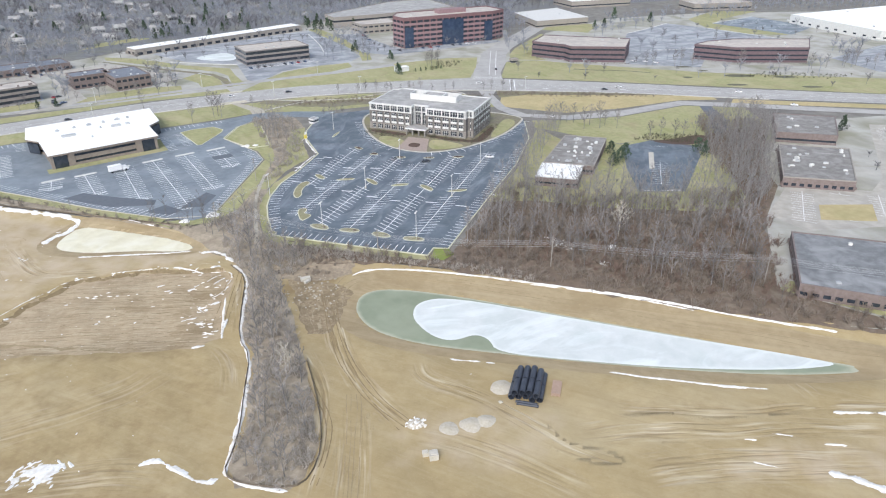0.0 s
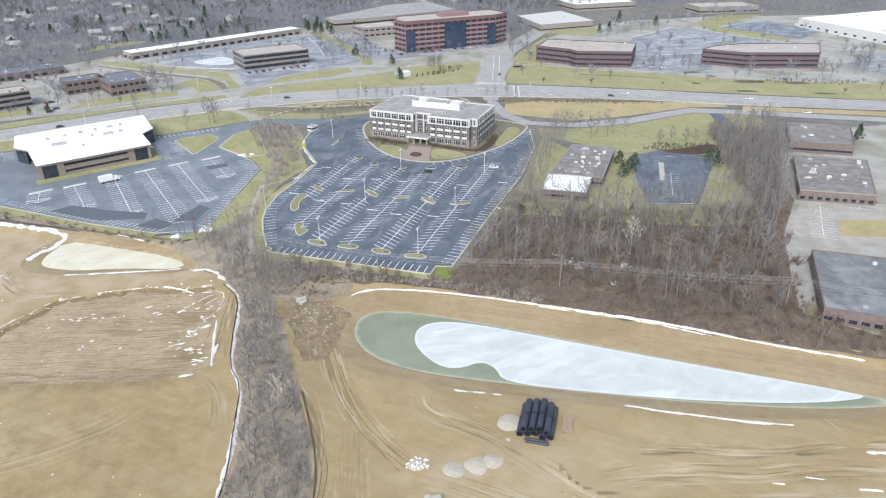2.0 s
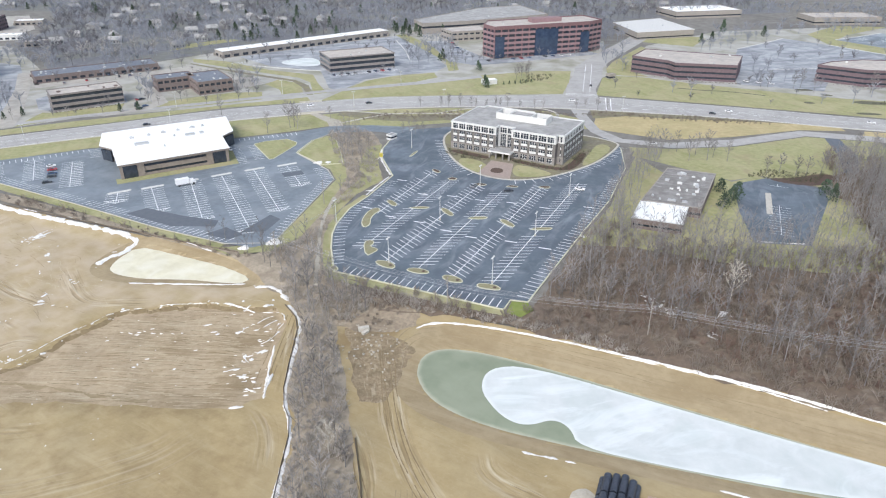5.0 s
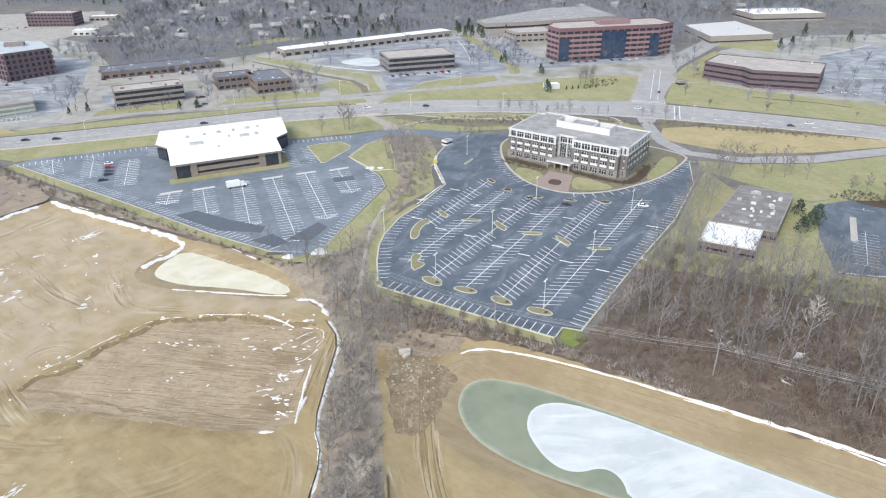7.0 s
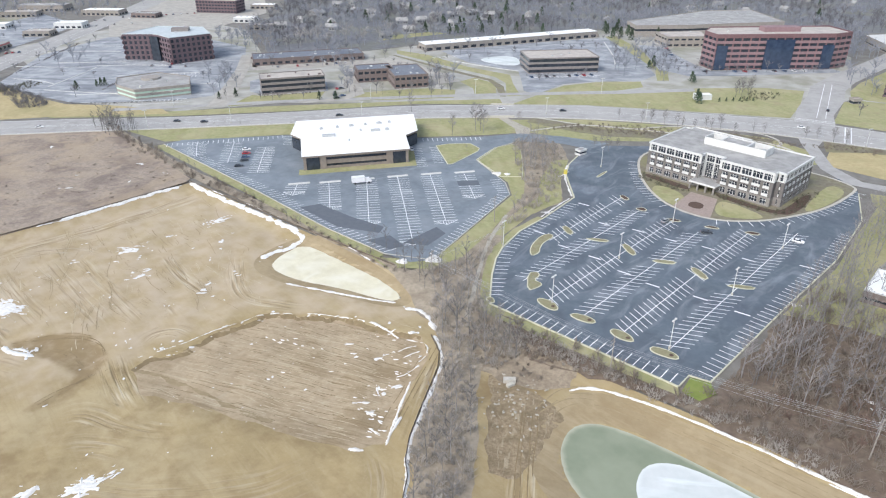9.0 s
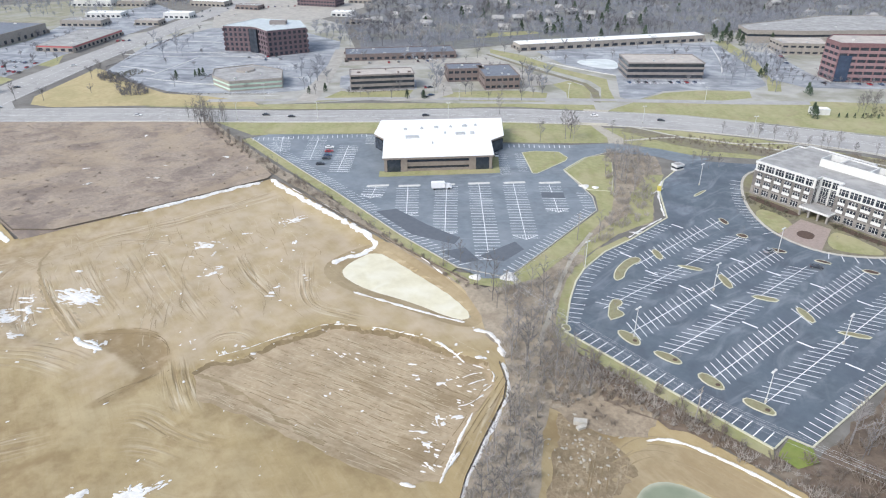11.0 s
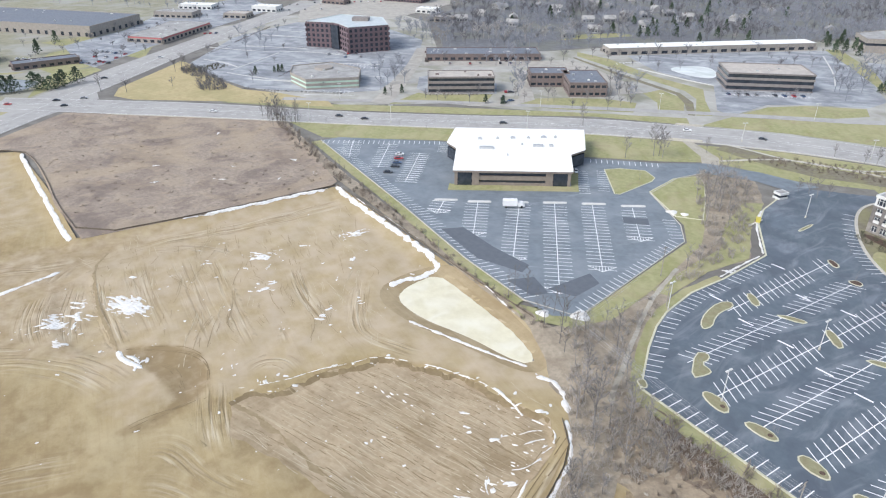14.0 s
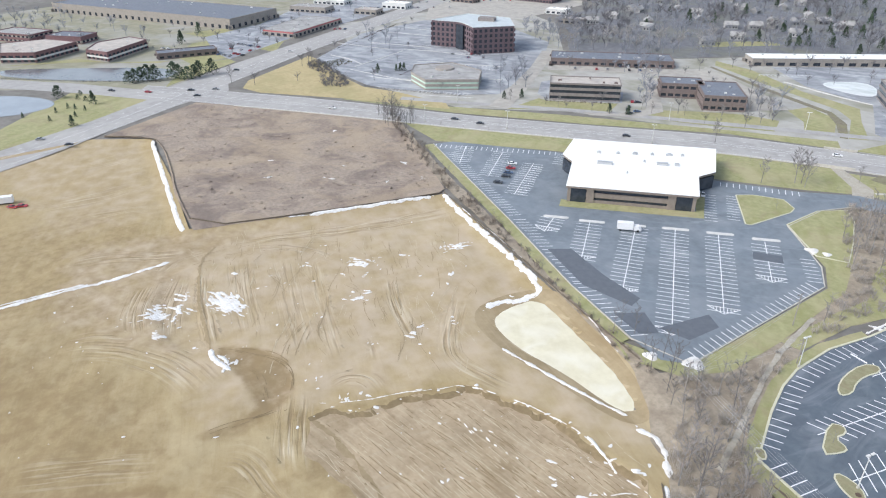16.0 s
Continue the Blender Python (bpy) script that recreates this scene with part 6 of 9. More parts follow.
block("roadside_diner", "low dark roadside restaurant with pale roof edge", [(-594, 285), (-583, 330), (-597, 333), (-608, 288)], ribbons(4.5, 1, BROWNBRICK, 0.9, 1.8), DARKROOF, piers=(6, 2.5, BROWNBRICK), units=3, seed=16, category="restaurant")
block("dark_brick_office", "three-storey dark red brick office with window ribbons", [(80, 617), (106, 600), (110, 591), (156, 587), (170, 628), (95, 650)], ribbons(12.5, 3, MAROON, 1.8, 1.5), TANROOF, units=4, seed=17)
block("dark_brick_office", "long three-storey dark red brick office", [(219, 601), (249, 584), (310, 582), (330, 624), (262, 626), (235, 616)], ribbons(12, 3, MAROON, 1.8, 1.4), TANROOF, units=6, seed=18)
block("warehouse", "large grey-roofed warehouse behind the red office", [(-134, 806), (-120, 779), (-74, 803), (14, 868), (-21, 945), (-70, 915)], ribbons(11, 1, TANWALL, 6, 2), GREYROOF, units=4, seed=19, category="warehouse")
block("annexe", "pale two-storey annexe with a tan roof", [(-98, 763), (-84, 740), (-50, 757), (-60, 788)], ribbons(9, 2, TANWALL, 1, 1.6), TANROOF, piers=(6, 2, TANWALL), units=3, seed=20)
block("sports_hall", "broad low white hall with shallow white roof", [(86, 839), (104, 772), (166, 800), (142, 878)], ribbons(7.5, 1, TANWALL, 1.2, 1.2), PALECONCRETE, parapet=0.3, parapet_mat=WHITEWALL, units=2, seed=21, category="hall")
block("white_warehouse", "huge warehouse with a white roof", [(394, 797), (428, 680), (620, 720), (620, 900)], ribbons(9.5, 1, WHITEWALL, 2, 1.6), WHITEROOF, parapet=0.3, parapet_mat=WHITEWALL, piers=(12, 8, WHITEWALL), units=2, seed=22, category="warehouse")
block("shed", "small white service shed on a lawn", rect(-37, 553, 26, 11, 6), [(0, 0.5, WHITEWALL, False), (0.5, 2.2, WHITEWALL, False), (2.2, 3.6, WHITEWALL, False)], WHITEROOF, parapet=0.2, seed=23, category="shed")
block("brick_tower", "brick office block beyond the car parks", rect(-640, 728, 14, 52, 24), ribbons(14, 4, MAROON, 1, 1.7), TANROOF, piers=(4, 1.3, MAROON), units=2, seed=24)
block("far_hall", "far white-roofed hall among trees", rect(170, 930, 20, 90, 50), ribbons(8, 1, TANWALL, 2, 1.5), WHITEROOF, units=3, seed=41, category="hall")
block("far_hall", "far pale hall among trees", rect(320, 900, 10, 80, 40), ribbons(8, 1, TANWALL, 2, 1.5), TANROOF, units=3, seed=42, category="hall")
block("flat_shop", "low building with a bright white flat roof", [(44, 303), (64, 298), (70, 317.5), (50, 322)], ribbons(4.6, 1, BROWNBRICK, 1.4, 1.0), WHITEROOF, parapet=0.3, parapet_mat=WHITEWALL, units=2, seed=25, category="workshop")
block("grey_workshop", "low brick building with grey roof and many skylights", [(50.4, 322.5), (75, 316), (91, 361), (69, 367)], ribbons(4.8, 1, BROWNBRICK, 1.4, 1.2), BROWNROOF, parapet=0.35, parapet_mat=TANWALL, units=26, seed=26, category="workshop")
block("long_workshop", "low building with weathered black roof and plant", [(137, 239), (196, 221), (178, 176), (121, 198)], ribbons(5, 1, BROWNBRICK, 1.0, 1.5), OLDROOF, parapet=0.5, parapet_mat=BROWNBRICK, piers=(3.5, 1.2, BROWNBRICK), units=10, seed=27, category="workshop")
block("long_workshop", "low building with pale streaked roof and plant", [(181, 349), (214, 339), (192, 292), (161, 299)], ribbons(5, 1, BROWNBRICK, 1.0, 1.5), BROWNROOF, parapet=0.5, parapet_mat=TANWALL, piers=(3.5, 1.5, BROWNBRICK), units=20, seed=28, category="workshop")
block("long_workshop", "low brown building with dark roof", [(203, 406), (237, 398), (219, 360), (188, 368)], ribbons(5.5, 1, BROWNBRICK, 1.4, 1.2), BROWNROOF, parapet=0.5, parapet_mat=BROWNBRICK, units=5, seed=29, category="workshop")
block("guard_hut", "small grey kiosk at the car park entrance", rect(-80, 408, 60, 5, 4), [(0, 1.1, WHITEWALL, False), (1.1, 2.2, GLASS, True), (2.2, 3.0, WHITEWALL, False)], GREYROOF, parapet=0.2, seed=30, category="kiosk")
block("pavilion", "small pale pavilion by the junction", rect(60, 586, 30, 6, 5), [(0, 0.5, TANWALL, False), (0.5, 2.0, GLASS, True), (2.0, 3.2, TANWALL, False)], TANROOF, seed=31, category="pavilion")

block("lake_office", "low brick office with dark roof behind the lake offices", rect(-728, 232, 38, 36, 22), ribbons(6, 1, REDBRICK, 1, 2), DARKROOF, piers=(5, 2, TANWALL), units=4, seed=50)
block("lake_office", "low brick office with grey roof behind the lake offices", rect(-772, 196, 32, 46, 26), ribbons(7, 2, REDBRICK, 1, 1.5), GREYROOF, piers=(5, 2, TANWALL), units=4, seed=51)
for k, (x, y, turn, w, d, h, roof, wall) in enumerate(((-740, 480, 30, 44, 20, 6, GREYROOF, TANWALL), (-772, 528, 30, 40, 18, 5, WHITEROOF, WHITEWALL), (-680, 526, 28, 26, 16, 5, TANROOF, TANWALL), (-694, 572, 25, 30, 16, 6, WHITEROOF, WHITEWALL), (-748, 652, 20, 46, 20, 6, WHITEROOF, TANWALL), (-680, 664, 15, 30, 15, 5, GREYROOF, BROWNBRICK),
                                                     (-548, 686, 20, 24, 14, 5, WHITEROOF, WHITEWALL), (-500, 652, 25, 26, 12, 5, TANROOF, TANWALL), (-868, 570, 30, 50, 24, 7, WHITEROOF, WHITEWALL), (-820, 600, 30, 40, 18, 6, TANROOF, TANWALL), (-600, 780, 20, 30, 16, 5, WHITEROOF, TANWALL), (-850, 640, 25, 60, 24, 7, GREYROOF, TANWALL))):
    block("far_shop", "far low shop with a flat roof beside a road", rect(x, y, turn, w, d), ribbons(h, 1, wall, 0.8, 2.0), roof, parapet=0.4, piers=(6, 2.2, wall), units=3, seed=80 + k, category="shop")


# houses among the far trees
def house_kit():
    root = empty("house", 0, 0, 0, "small far house with a pitched roof among bare trees", "house", "houses among far trees")
    bm = bmesh.new()
    slab(bm, [(-6, -4), (6, -4), (6, 4), (-6, 4)], 0, 4.2)
    part("wall", bm, SIDING, root)
    bm = bmesh.new()
    v = [bm.verts.new(q) for q in ((-6.6, -4.8, 4.0), (6.6, -4.8, 4.0), (6.6, 4.8, 4.0), (-6.6, 4.8, 4.0), (-6.6, 0, 7.2), (6.6, 0, 7.2))]
    for f in ((0, 1, 5, 4), (2, 3, 4, 5), (0, 4, 3), (1, 2, 5), (0, 3, 2, 1)):
        bm.faces.new([v[k] for k in f])
    part("roof", bm, GREYROOF, root)
    bm = bmesh.new()
    box(bm, 3, 1.2, 5.4, 0.9, 0.9, 2.6)
    part("chimney", bm, BROWNBRICK, root)
    for x in (-4, -1, 2, 4.4):
        bm = bmesh.new()
        box(bm, x, -4.03, 1.2, 1.3, 0.14, 1.5)
        part("window", bm, GLASS, root)
    return root


FAR_WOODS = [(-425, 585), (-405, 562), (-330, 608), (-300, 660), (-170, 806), (-80, 945), (-20, 965), (40, 880), (72, 765), (90, 900), (130, 930), (330, 1010), (330, 1350),
             (-1000, 1350), (-1000, 900), (-640, 900), (-560, 800), (-505, 660), (-440, 610)]
sheet("far_floor", FAR_WOODS, 0.13, 60, HAZEFLOOR, "haze-tinted leaf litter under far woodland", "ground")
rnd = random.Random(12)
spots = []
while len(spots) < 70:
    x, y = rnd.uniform(-900, 200), rnd.uniform(660, 1250)
    if depth_in(np.array(x), np.array(y), FAR_WOODS) > 25 and all(math.hypot(x - a, y - b) > 24 for a, b in spots):
        spots.append((x, y))
spots += [(-372.8, 758.8), (-357, 775), (-425.1, 869.4), (-402, 858), (-396.1, 907.6), (-360.2, 813.3), (-397.7, 950.6), (-340, 826), (-326, 850), (-513.6, 944.6), (-482.1, 965.7), (-449.2, 987.7), (-309.7, 779.2), (-301.1, 828.1), (-348, 791), (-314, 768), (-300, 842), (-260, 867), (-464, 808), (-488, 770), (-440, 720), (-420, 690)]
first = house_kit()
first.matrix_world = pose(*spots[0], 0.1, rz=20)
for x, y in spots[1:]:
    copy_thing(first, pose(x, y, -0.3, rz=rnd.choice((15, 40, 105, 130, 200)) + rnd.uniform(-8, 8)))


# ---- vehicles ----
def car_kit(paint, label):
    root = empty("car", 0, 0, 0, label, "car", "cars")
    bm = bmesh.new()
    prof = [(-2.25, 0.35), (2.25, 0.35), (2.3, 0.75), (1.5, 0.95), (-1.9, 1.0), (-2.3, 0.85)]
    l = [bm.verts.new((x, -0.88, z)) for x, z in prof]
    r = [bm.verts.new((x, 0.88, z)) for x, z in prof]
    bm.faces.new(l)
    bm.faces.new(r[::-1])
    for k in range(len(prof)):
        bm.faces.new((l[k], r[k], r[(k + 1) % len(prof)], l[(k + 1) % len(prof)]))
    part("body", bm, paint, root)
    bm = bmesh.new()
    cab = [(-1.75, 0.98), (0.95, 0.98), (0.25, 1.42), (-1.2, 1.42)]
    l = [bm.verts.new((x, -0.8 if z < 1.2 else -0.62, z)) for x, z in cab]
    r = [bm.verts.new((x, 0.8 if z < 1.2 else 0.62, z)) for x, z in cab]
    bm.faces.new(l)
    bm.faces.new(r[::-1])
    for k in range(4):
        bm.faces.new((l[k], r[k], r[(k + 1) % 4], l[(k + 1) % 4]))
    part("cabin", bm, GLASS, root, "dark glazed cabin")
    bm = bmesh.new()
    slab(bm, [(-1.2, -0.6), (0.25, -0.6), (0.25, 0.6), (-1.2, 0.6)], 1.41, 1.46)
    part("roof_panel", bm, paint, root)
    for x in (-1.4, 1.4):
        for y in (-0.82, 0.82):
            bm = bmesh.new()
            rod(bm, (x, y - 0.1, 0.33), (x, y + 0.1, 0.33), 0.33, 0.33, 10)
            wheel = part("wheel", bm, RUBBER, root)
            bm = bmesh.new()
            rod(bm, (x, y - 0.112, 0.33), (x, y + 0.112, 0.33), 0.2, 0.2, 8)
            part("rim", bm, STEEL, wheel)
    for x, name, mat in ((2.28, "headlight", WHITEWALL), (-2.29, "tail_light", REDPAINT)):
        for y in (-0.62, 0.62):
            bm = bmesh.new()
            box(bm, x, y, 0.66, 0.08, 0.36, 0.12)
            part(name, bm, mat, root)
    return root


kits = {}
CARS = [((-26, 341), 70, CAR_GREY, "silver", 0.33), ((-9, 337), 10, CAR_DARK, "black", 0.33), ((25, 343), -10, CAR_WHITE, "white", 0.33), ((-238, 327), 40, CAR_DARK, "black", 0.3), ((-240.5, 331), 40, CAR_BLUE, "blue", 0.3), ((-244, 336), 40, CAR_RED, "red", 0.3), ((-248, 341), 40, CAR_WHITE, "white", 0.3), ((-235, 319), 40, CAR_DARK, "black", 0.3), ((-166, 379), -55, CAR_WHITE, "white", 0.3), ((-306, 372), 37, CAR_DARK, "black", 0.31), ((-388, 322), 37, CAR_WHITE, "white", 0.31), ((-354, 344), 37, CAR_GREY, "silver", 0.31), ((-322, 366), 37, CAR_DARK, "black", 0.31), ((-238, 419), 37, CAR_DARK, "black", 0.31), ((-150, 476), 30, CAR_WHITE, "white", 0.31), ((-112, 488), 25, CAR_DARK, "black", 0.31), ((28, 512), 0, CAR_WHITE, "white", 0.31), ((130, 497), -8, CAR_WHITE, "white", 0.31), ((118, 490), -8, CAR_DARK, "black", 0.31), ((212, 480), -12, CAR_WHITE, "white", 0.31)]
CARS += [((-470, 268), 60, CAR_DARK, "black", 0.31), ((-478, 284), 58, CAR_GREY, "silver", 0.31), ((-486, 270), 58, CAR_DARK, "black", 0.31), ((-500, 246), 35, CAR_RED, "red", 0.31), ((-520, 228), 38, CAR_DARK, "black", 0.31), ((-420, 178), 63, CAR_DARK, "black", 0.31), ((-440, 168), 63, CAR_GREY, "silver", 0.31), ((-520, 318), 60, CAR_DARK, "black", 0.31), ((-552, 380), 62, CAR_WHITE, "white", 0.31), ((-263, 455), 60, CAR_DARK, "black", 0.31), ((-262, 461), 60, CAR_BLUE, "blue", 0.31), ((-274, 478), 50, CAR_DARK, "black", 0.31), ((44, 560), 85, CAR_DARK, "black", 0.31), ((70, 420), 0, CAR_WHITE, "white", 0.3), ((235, 444), -12, CAR_WHITE, "white", 0.3)]
rnd = random.Random(5)
for lot, step in (([(-458, 478), (-440, 500)], 3.2), ([(-280, 482), (-266, 455)], 6), ([(-369, 535), (-320, 560)], 6), ([(-640, 300), (-560, 340)], 6), ([(-636, 440), (-600, 480)], 5), ([(165, 590), (205, 575)], 9), ([(-366, 512), (-312, 560)], 8), ([(-160, 570), (-114, 600)], 6), ([(-84, 736), (-70, 690)], 7), ([(-580, 340), (-560, 345)], 5), ([(-600, 345), (-570, 360)], 5), ([(-610, 360), (-575, 372)], 5), ([(-700, 560), (-640, 640)], 9), ([(-720, 600), (-650, 690)], 9), ([(-440, 480), (-420, 500)], 6), ([(-40, 645), (40, 685)], 8), ([(-690, 660), (-600, 760)], 8)):
    a, b = np.array(lot[0], float), np.array(lot[1], float)
    for k in range(int(np.linalg.norm(b - a) / step)):
        if rnd.random() < 0.7:
            q = a + (b - a) / np.linalg.norm(b - a) * k * step
            CARS.append((tuple(q), 130, *rnd.choice([(CAR_DARK, "black"), (CAR_WHITE, "white"), (CAR_GREY, "silver"), (CAR_RED, "red"), (CAR_BLUE, "blue")]), 0.25))
for (x, y), a, paint, word, z in CARS:
    if word not in kits:
        kits[word] = car_kit(paint, word + " saloon car on the asphalt")
        kits[word].matrix_world = pose(x, y, z, rz=a)
    else:
        copy_thing(kits[word], pose(x, y, z, rz=a))


def truck(x, y, z, a):
    root = empty("box_truck", 0, 0, 0, "white box truck parked in a car park", "truck")
    bm = bmesh.new()
    box(bm, -1.4, 0, 0.9, 6.2, 2.5, 2.7)
    part("cargo_box", bm, CAR_WHITE, root)
    bm = bmesh.new()
    box(bm, 3.0, 0, 0.6, 2.0, 2.2, 1.9)
    box(bm, 4.3, 0, 0.6, 1.2, 2.1, 0.9)
    part("cab", bm, CAR_WHITE, root)
    bm = bmesh.new()
    box(bm, 3.75, 0, 1.6, 0.6, 1.9, 0.75)
    part("windscreen", bm, GLASS, root)
    for u in (-3.2, 3.6):
        for v in (-1, 1):
            bm = bmesh.new()
            rod(bm, (u, v - 0.14, 0.48), (u, v + 0.14, 0.48), 0.48, 0.48, 12)
            part("wheel", bm, RUBBER, root)
    root.matrix_world = pose(x, y, z, rz=a)
    return root


truck(-166, 325.5, 0.28, 40)
tr = empty("site_trailer", -362, 135, float(ground_z(-362, 135)), "white site trailer on bare soil", "trailer")
bm = bmesh.new()
box(bm, 0, 0, 0.6, 12, 2.8, 2.8, 1.2)
part("cabin", bm, CAR_WHITE, tr)
bm = bmesh.new()
box(bm, 0, 0, 0, 9, 1.8, 0.6, 1.2)
part("chassis", bm, RUBBER, tr)
for k, (x, y) in enumerate(((-354, 139), (-352, 142.5))):
    copy_thing(kits["red"], pose(x, y, float(ground_z(x, y)) + 0.02, rz=40 + 15 * k))


# ---- lamps, poles and wires ----
def lamp_kit(h):
    root = empty("lamp_post", 0, 0, 0, "tall pale steel car park lamp on a concrete base", "lamp post", "car park lamps")
    bm = bmesh.new()
    rod(bm, (0, 0, 0), (0, 0, 0.9), 0.35, 0.35, 10)
    part("base", bm, KERB, root)
    bm = bmesh.new()
    rod(bm, (0, 0, 0.9), (0, 0, h), 0.15, 0.1, 8)
    part("pole", bm, WHITEWALL, root)
    for s in (-1, 1):
        bm = bmesh.new()
        box(bm, s * 0.75, 0, h - 0.15, 1.0, 0.55, 0.28)
        head = part("lamp_head", bm, WHITEWALL, root)
        bm = bmesh.new()
        box(bm, s * 0.75, 0, h - 0.19, 0.7, 0.4, 0.05)
        part("lens", bm, GLASS, head)
    return root


post = lamp_kit(10.5)
lamps = [(-51, 258), (-11, 247.5), (-80.8, 291.5), (-37, 300), (4, 289), (-23, 342), (19.5, 335), (-66, 396)]
post.matrix_world = pose(*lamps[0], 0.3, rz=73)
for x, y in lamps[1:]:
    copy_thing(post, pose(x, y, 0.3, rz=73))
for x, y in ((-330, 350), (-290, 378), (-222, 420), (-120, 478), (-60, 492), (60, 488), (-350, 392), (-180, 505), (-100, 545), (-240, 462)):
    copy_thing(post, pose(x, y, 0.15, rz=37))

POLES = [(-93.5, 253, 13.5), (-92, 311, 12), (-82, 293, 9), (40, 221, 13), (113, 206, 14), (-25, 229, 12), (-95, 360, 11), (180, 188, 14)]
pole_first = None
for x, y, h in POLES:
    if pole_first is None:
        pole_first = empty("utility_pole", 0, 0, 0, "weathered timber utility pole with a crossarm", "utility pole", "utility poles")
        bm = bmesh.new()
        rod(bm, (0, 0, -0.5), (0, 0, 13.5), 0.2, 0.13, 8)
        part("pole", bm, TIMBER, pole_first)
        for z in (12.8, 11.4):
            bm = bmesh.new()
            box(bm, 0, 0.2, z, 2.8, 0.14, 0.16)
            part("crossarm", bm, TIMBER, pole_first)
        for u in (-1.2, -0.5, 0.5, 1.2):
            bm = bmesh.new()
            rod(bm, (u, 0.2, 12.95), (u, 0.2, 13.25), 0.07, 0.05, 6)
            part("insulator", bm, GLASS, pole_first)
        pole_first.matrix_world = pose(x, y, float(ground_z(x, y)), rz=75)
    else:
        copy_thing(pole_first, pose(x, y, float(ground_z(x, y)) + (h - 13.5), rz=75))


def wires(name, a, b, offsets, sag, label):
    cu = bpy.data.curves.new(name, "CURVE")
    cu.dimensions, cu.bevel_depth, cu.bevel_resolution = "3D", 0.028, 0
    d = Vector((b[0] - a[0], b[1] - a[1], 0)).normalized()
    n = Vector((-d.y, d.x, 0))
    for o, dz in offsets:
        sp = cu.splines.new("POLY")
        sp.points.add(14)
        for k in range(15):
            s = k / 14
            q = Vector(a).lerp(Vector(b), s) + n * o + Vector((0, 0, dz - sag * 4 * s * (1 - s)))
            sp.points[k].co = (*q, 1)
    cu.materials.append(STEEL)
    return tagged(new(name, cu), label, "power line")


four = [(-1.2, 0), (-0.5, 0), (0.5, 0), (1.2, 0), (-0.9, -1.5), (0.9, -1.5)]
chain = [(-92, 311, 11.2), (-93.5, 253, 11.5), (-25, 229, 9.5), (40, 221, 10.5), (113, 206, 11.5), (180, 188, 11.5)]
for a, b in zip(chain[:-1], chain[1:]):
    wires("power_line", a, b, four, 1.1, "thin grey overhead wires between poles")
wires("power_line", (-93.5, 253, 11), (-82, 293, 8), four[:2], 0.5, "thin grey overhead wires between poles")

# ---- small things of the car parks ----
def island(outline, mulch=True, label="kerbed grass island between parking rows"):
    x, y = np.mean(outline, axis=0)
    size = 0.62 if 340 < y < 370 else 0.84
    outline = [(x + (u - x) * size, y + (v - y) * size) for u, v in outline]
    root = empty("parking_island", x, y, 0.3, label, "parking island", "parking islands")
    ring = rounded([(u - x, v - y) for u, v in outline], 1)
    bm = bmesh.new()
    slab(bm, ring, -0.1, 0.16)
    part("kerb_ring", bm, YKERB, root)
    bm = bmesh.new()
    slab(bm, inset(ring, 0.38), 0, 0.2)
    part("turf", bm, MULCH if size < 0.7 else TURF, root)
    if mulch:
        u, v = (np.array(outline[len(outline) // 2]) * 0.55 + np.array(outline[0]) * 0.1 + np.array((x, y)) * 0.35) - (x, y)
        bm = bmesh.new()
        rod(bm, (u, v, 0.18), (u, v, 0.3), 0.75, 0.4, 10)
        part("mulch_ring", bm, MULCH, root)


ISLES = [[(-57.5, 258), (-56, 260.4), (-50, 259.4), (-46.6, 255), (-48.6, 252.6), (-54, 254.6)], [(-44.8, 253), (-43, 255.6), (-37, 255.4), (-33.4, 252.8), (-35, 250.6), (-40, 250.8)], [(-30.8, 249.4), (-29, 252.4), (-23, 250.6), (-20.4, 247), (-22, 245.4), (-27, 246)], [(-17.8, 245), (-16, 247.6), (-9, 246.6), (-6.4, 243.8), (-8, 241.8), (-15, 242.6)], [(-65.5, 318), (-63, 320.6), (-57.4, 314), (-59.4, 310.6)], [(-54.6, 310.4), (-50, 313.4), (-42.4, 314), (-44, 310.6)]]
ISLES += [[(-39.6, 312), (-37, 314.6), (-30.4, 306), (-32.6, 302.6)], [(-26.6, 302), (-24, 305.4), (-15.4, 306.6), (-17, 302.6)], [(-12.6, 303), (-10, 305.6), (-3.4, 298), (-5.4, 294.6)], [(0.4, 294), (3, 297.2), (12.6, 298.8), (11, 295.2)], [(-51.6, 362), (-49, 365.4), (-42.4, 359), (-45, 354.8)], [(-42.6, 349), (-38, 354.2), (-33.4, 351), (-35, 346.6)]]
ISLES += [[(-29.6, 343), (-25, 347.2), (-17.4, 345.4), (-20, 341.4)], [(-13.6, 342), (-9, 346.2), (-2.4, 344.4), (-4, 341.4)], [(2.4, 343), (6, 347.2), (13.6, 346.2), (11, 341.6)], [(-67.5, 285.5), (-70.2, 289), (-71.5, 297), (-70.4, 308), (-66.5, 312), (-64, 309), (-66.6, 302), (-66.8, 296), (-65.4, 290)], [(-61.2, 260), (-66, 275.5), (-62, 278), (-60, 275), (-61.4, 270.6), (-57, 269), (-57.2, 266)], [(-73.5, 251.5), (-71, 254), (-68, 250.6), (-69.5, 248.6)]]
ISLES += [[(-65.6, 380), (-62.5, 392), (-60.8, 391.6), (-63.6, 379.6)]]
for outline in ISLES:
    island(outline, len(outline) == 6)
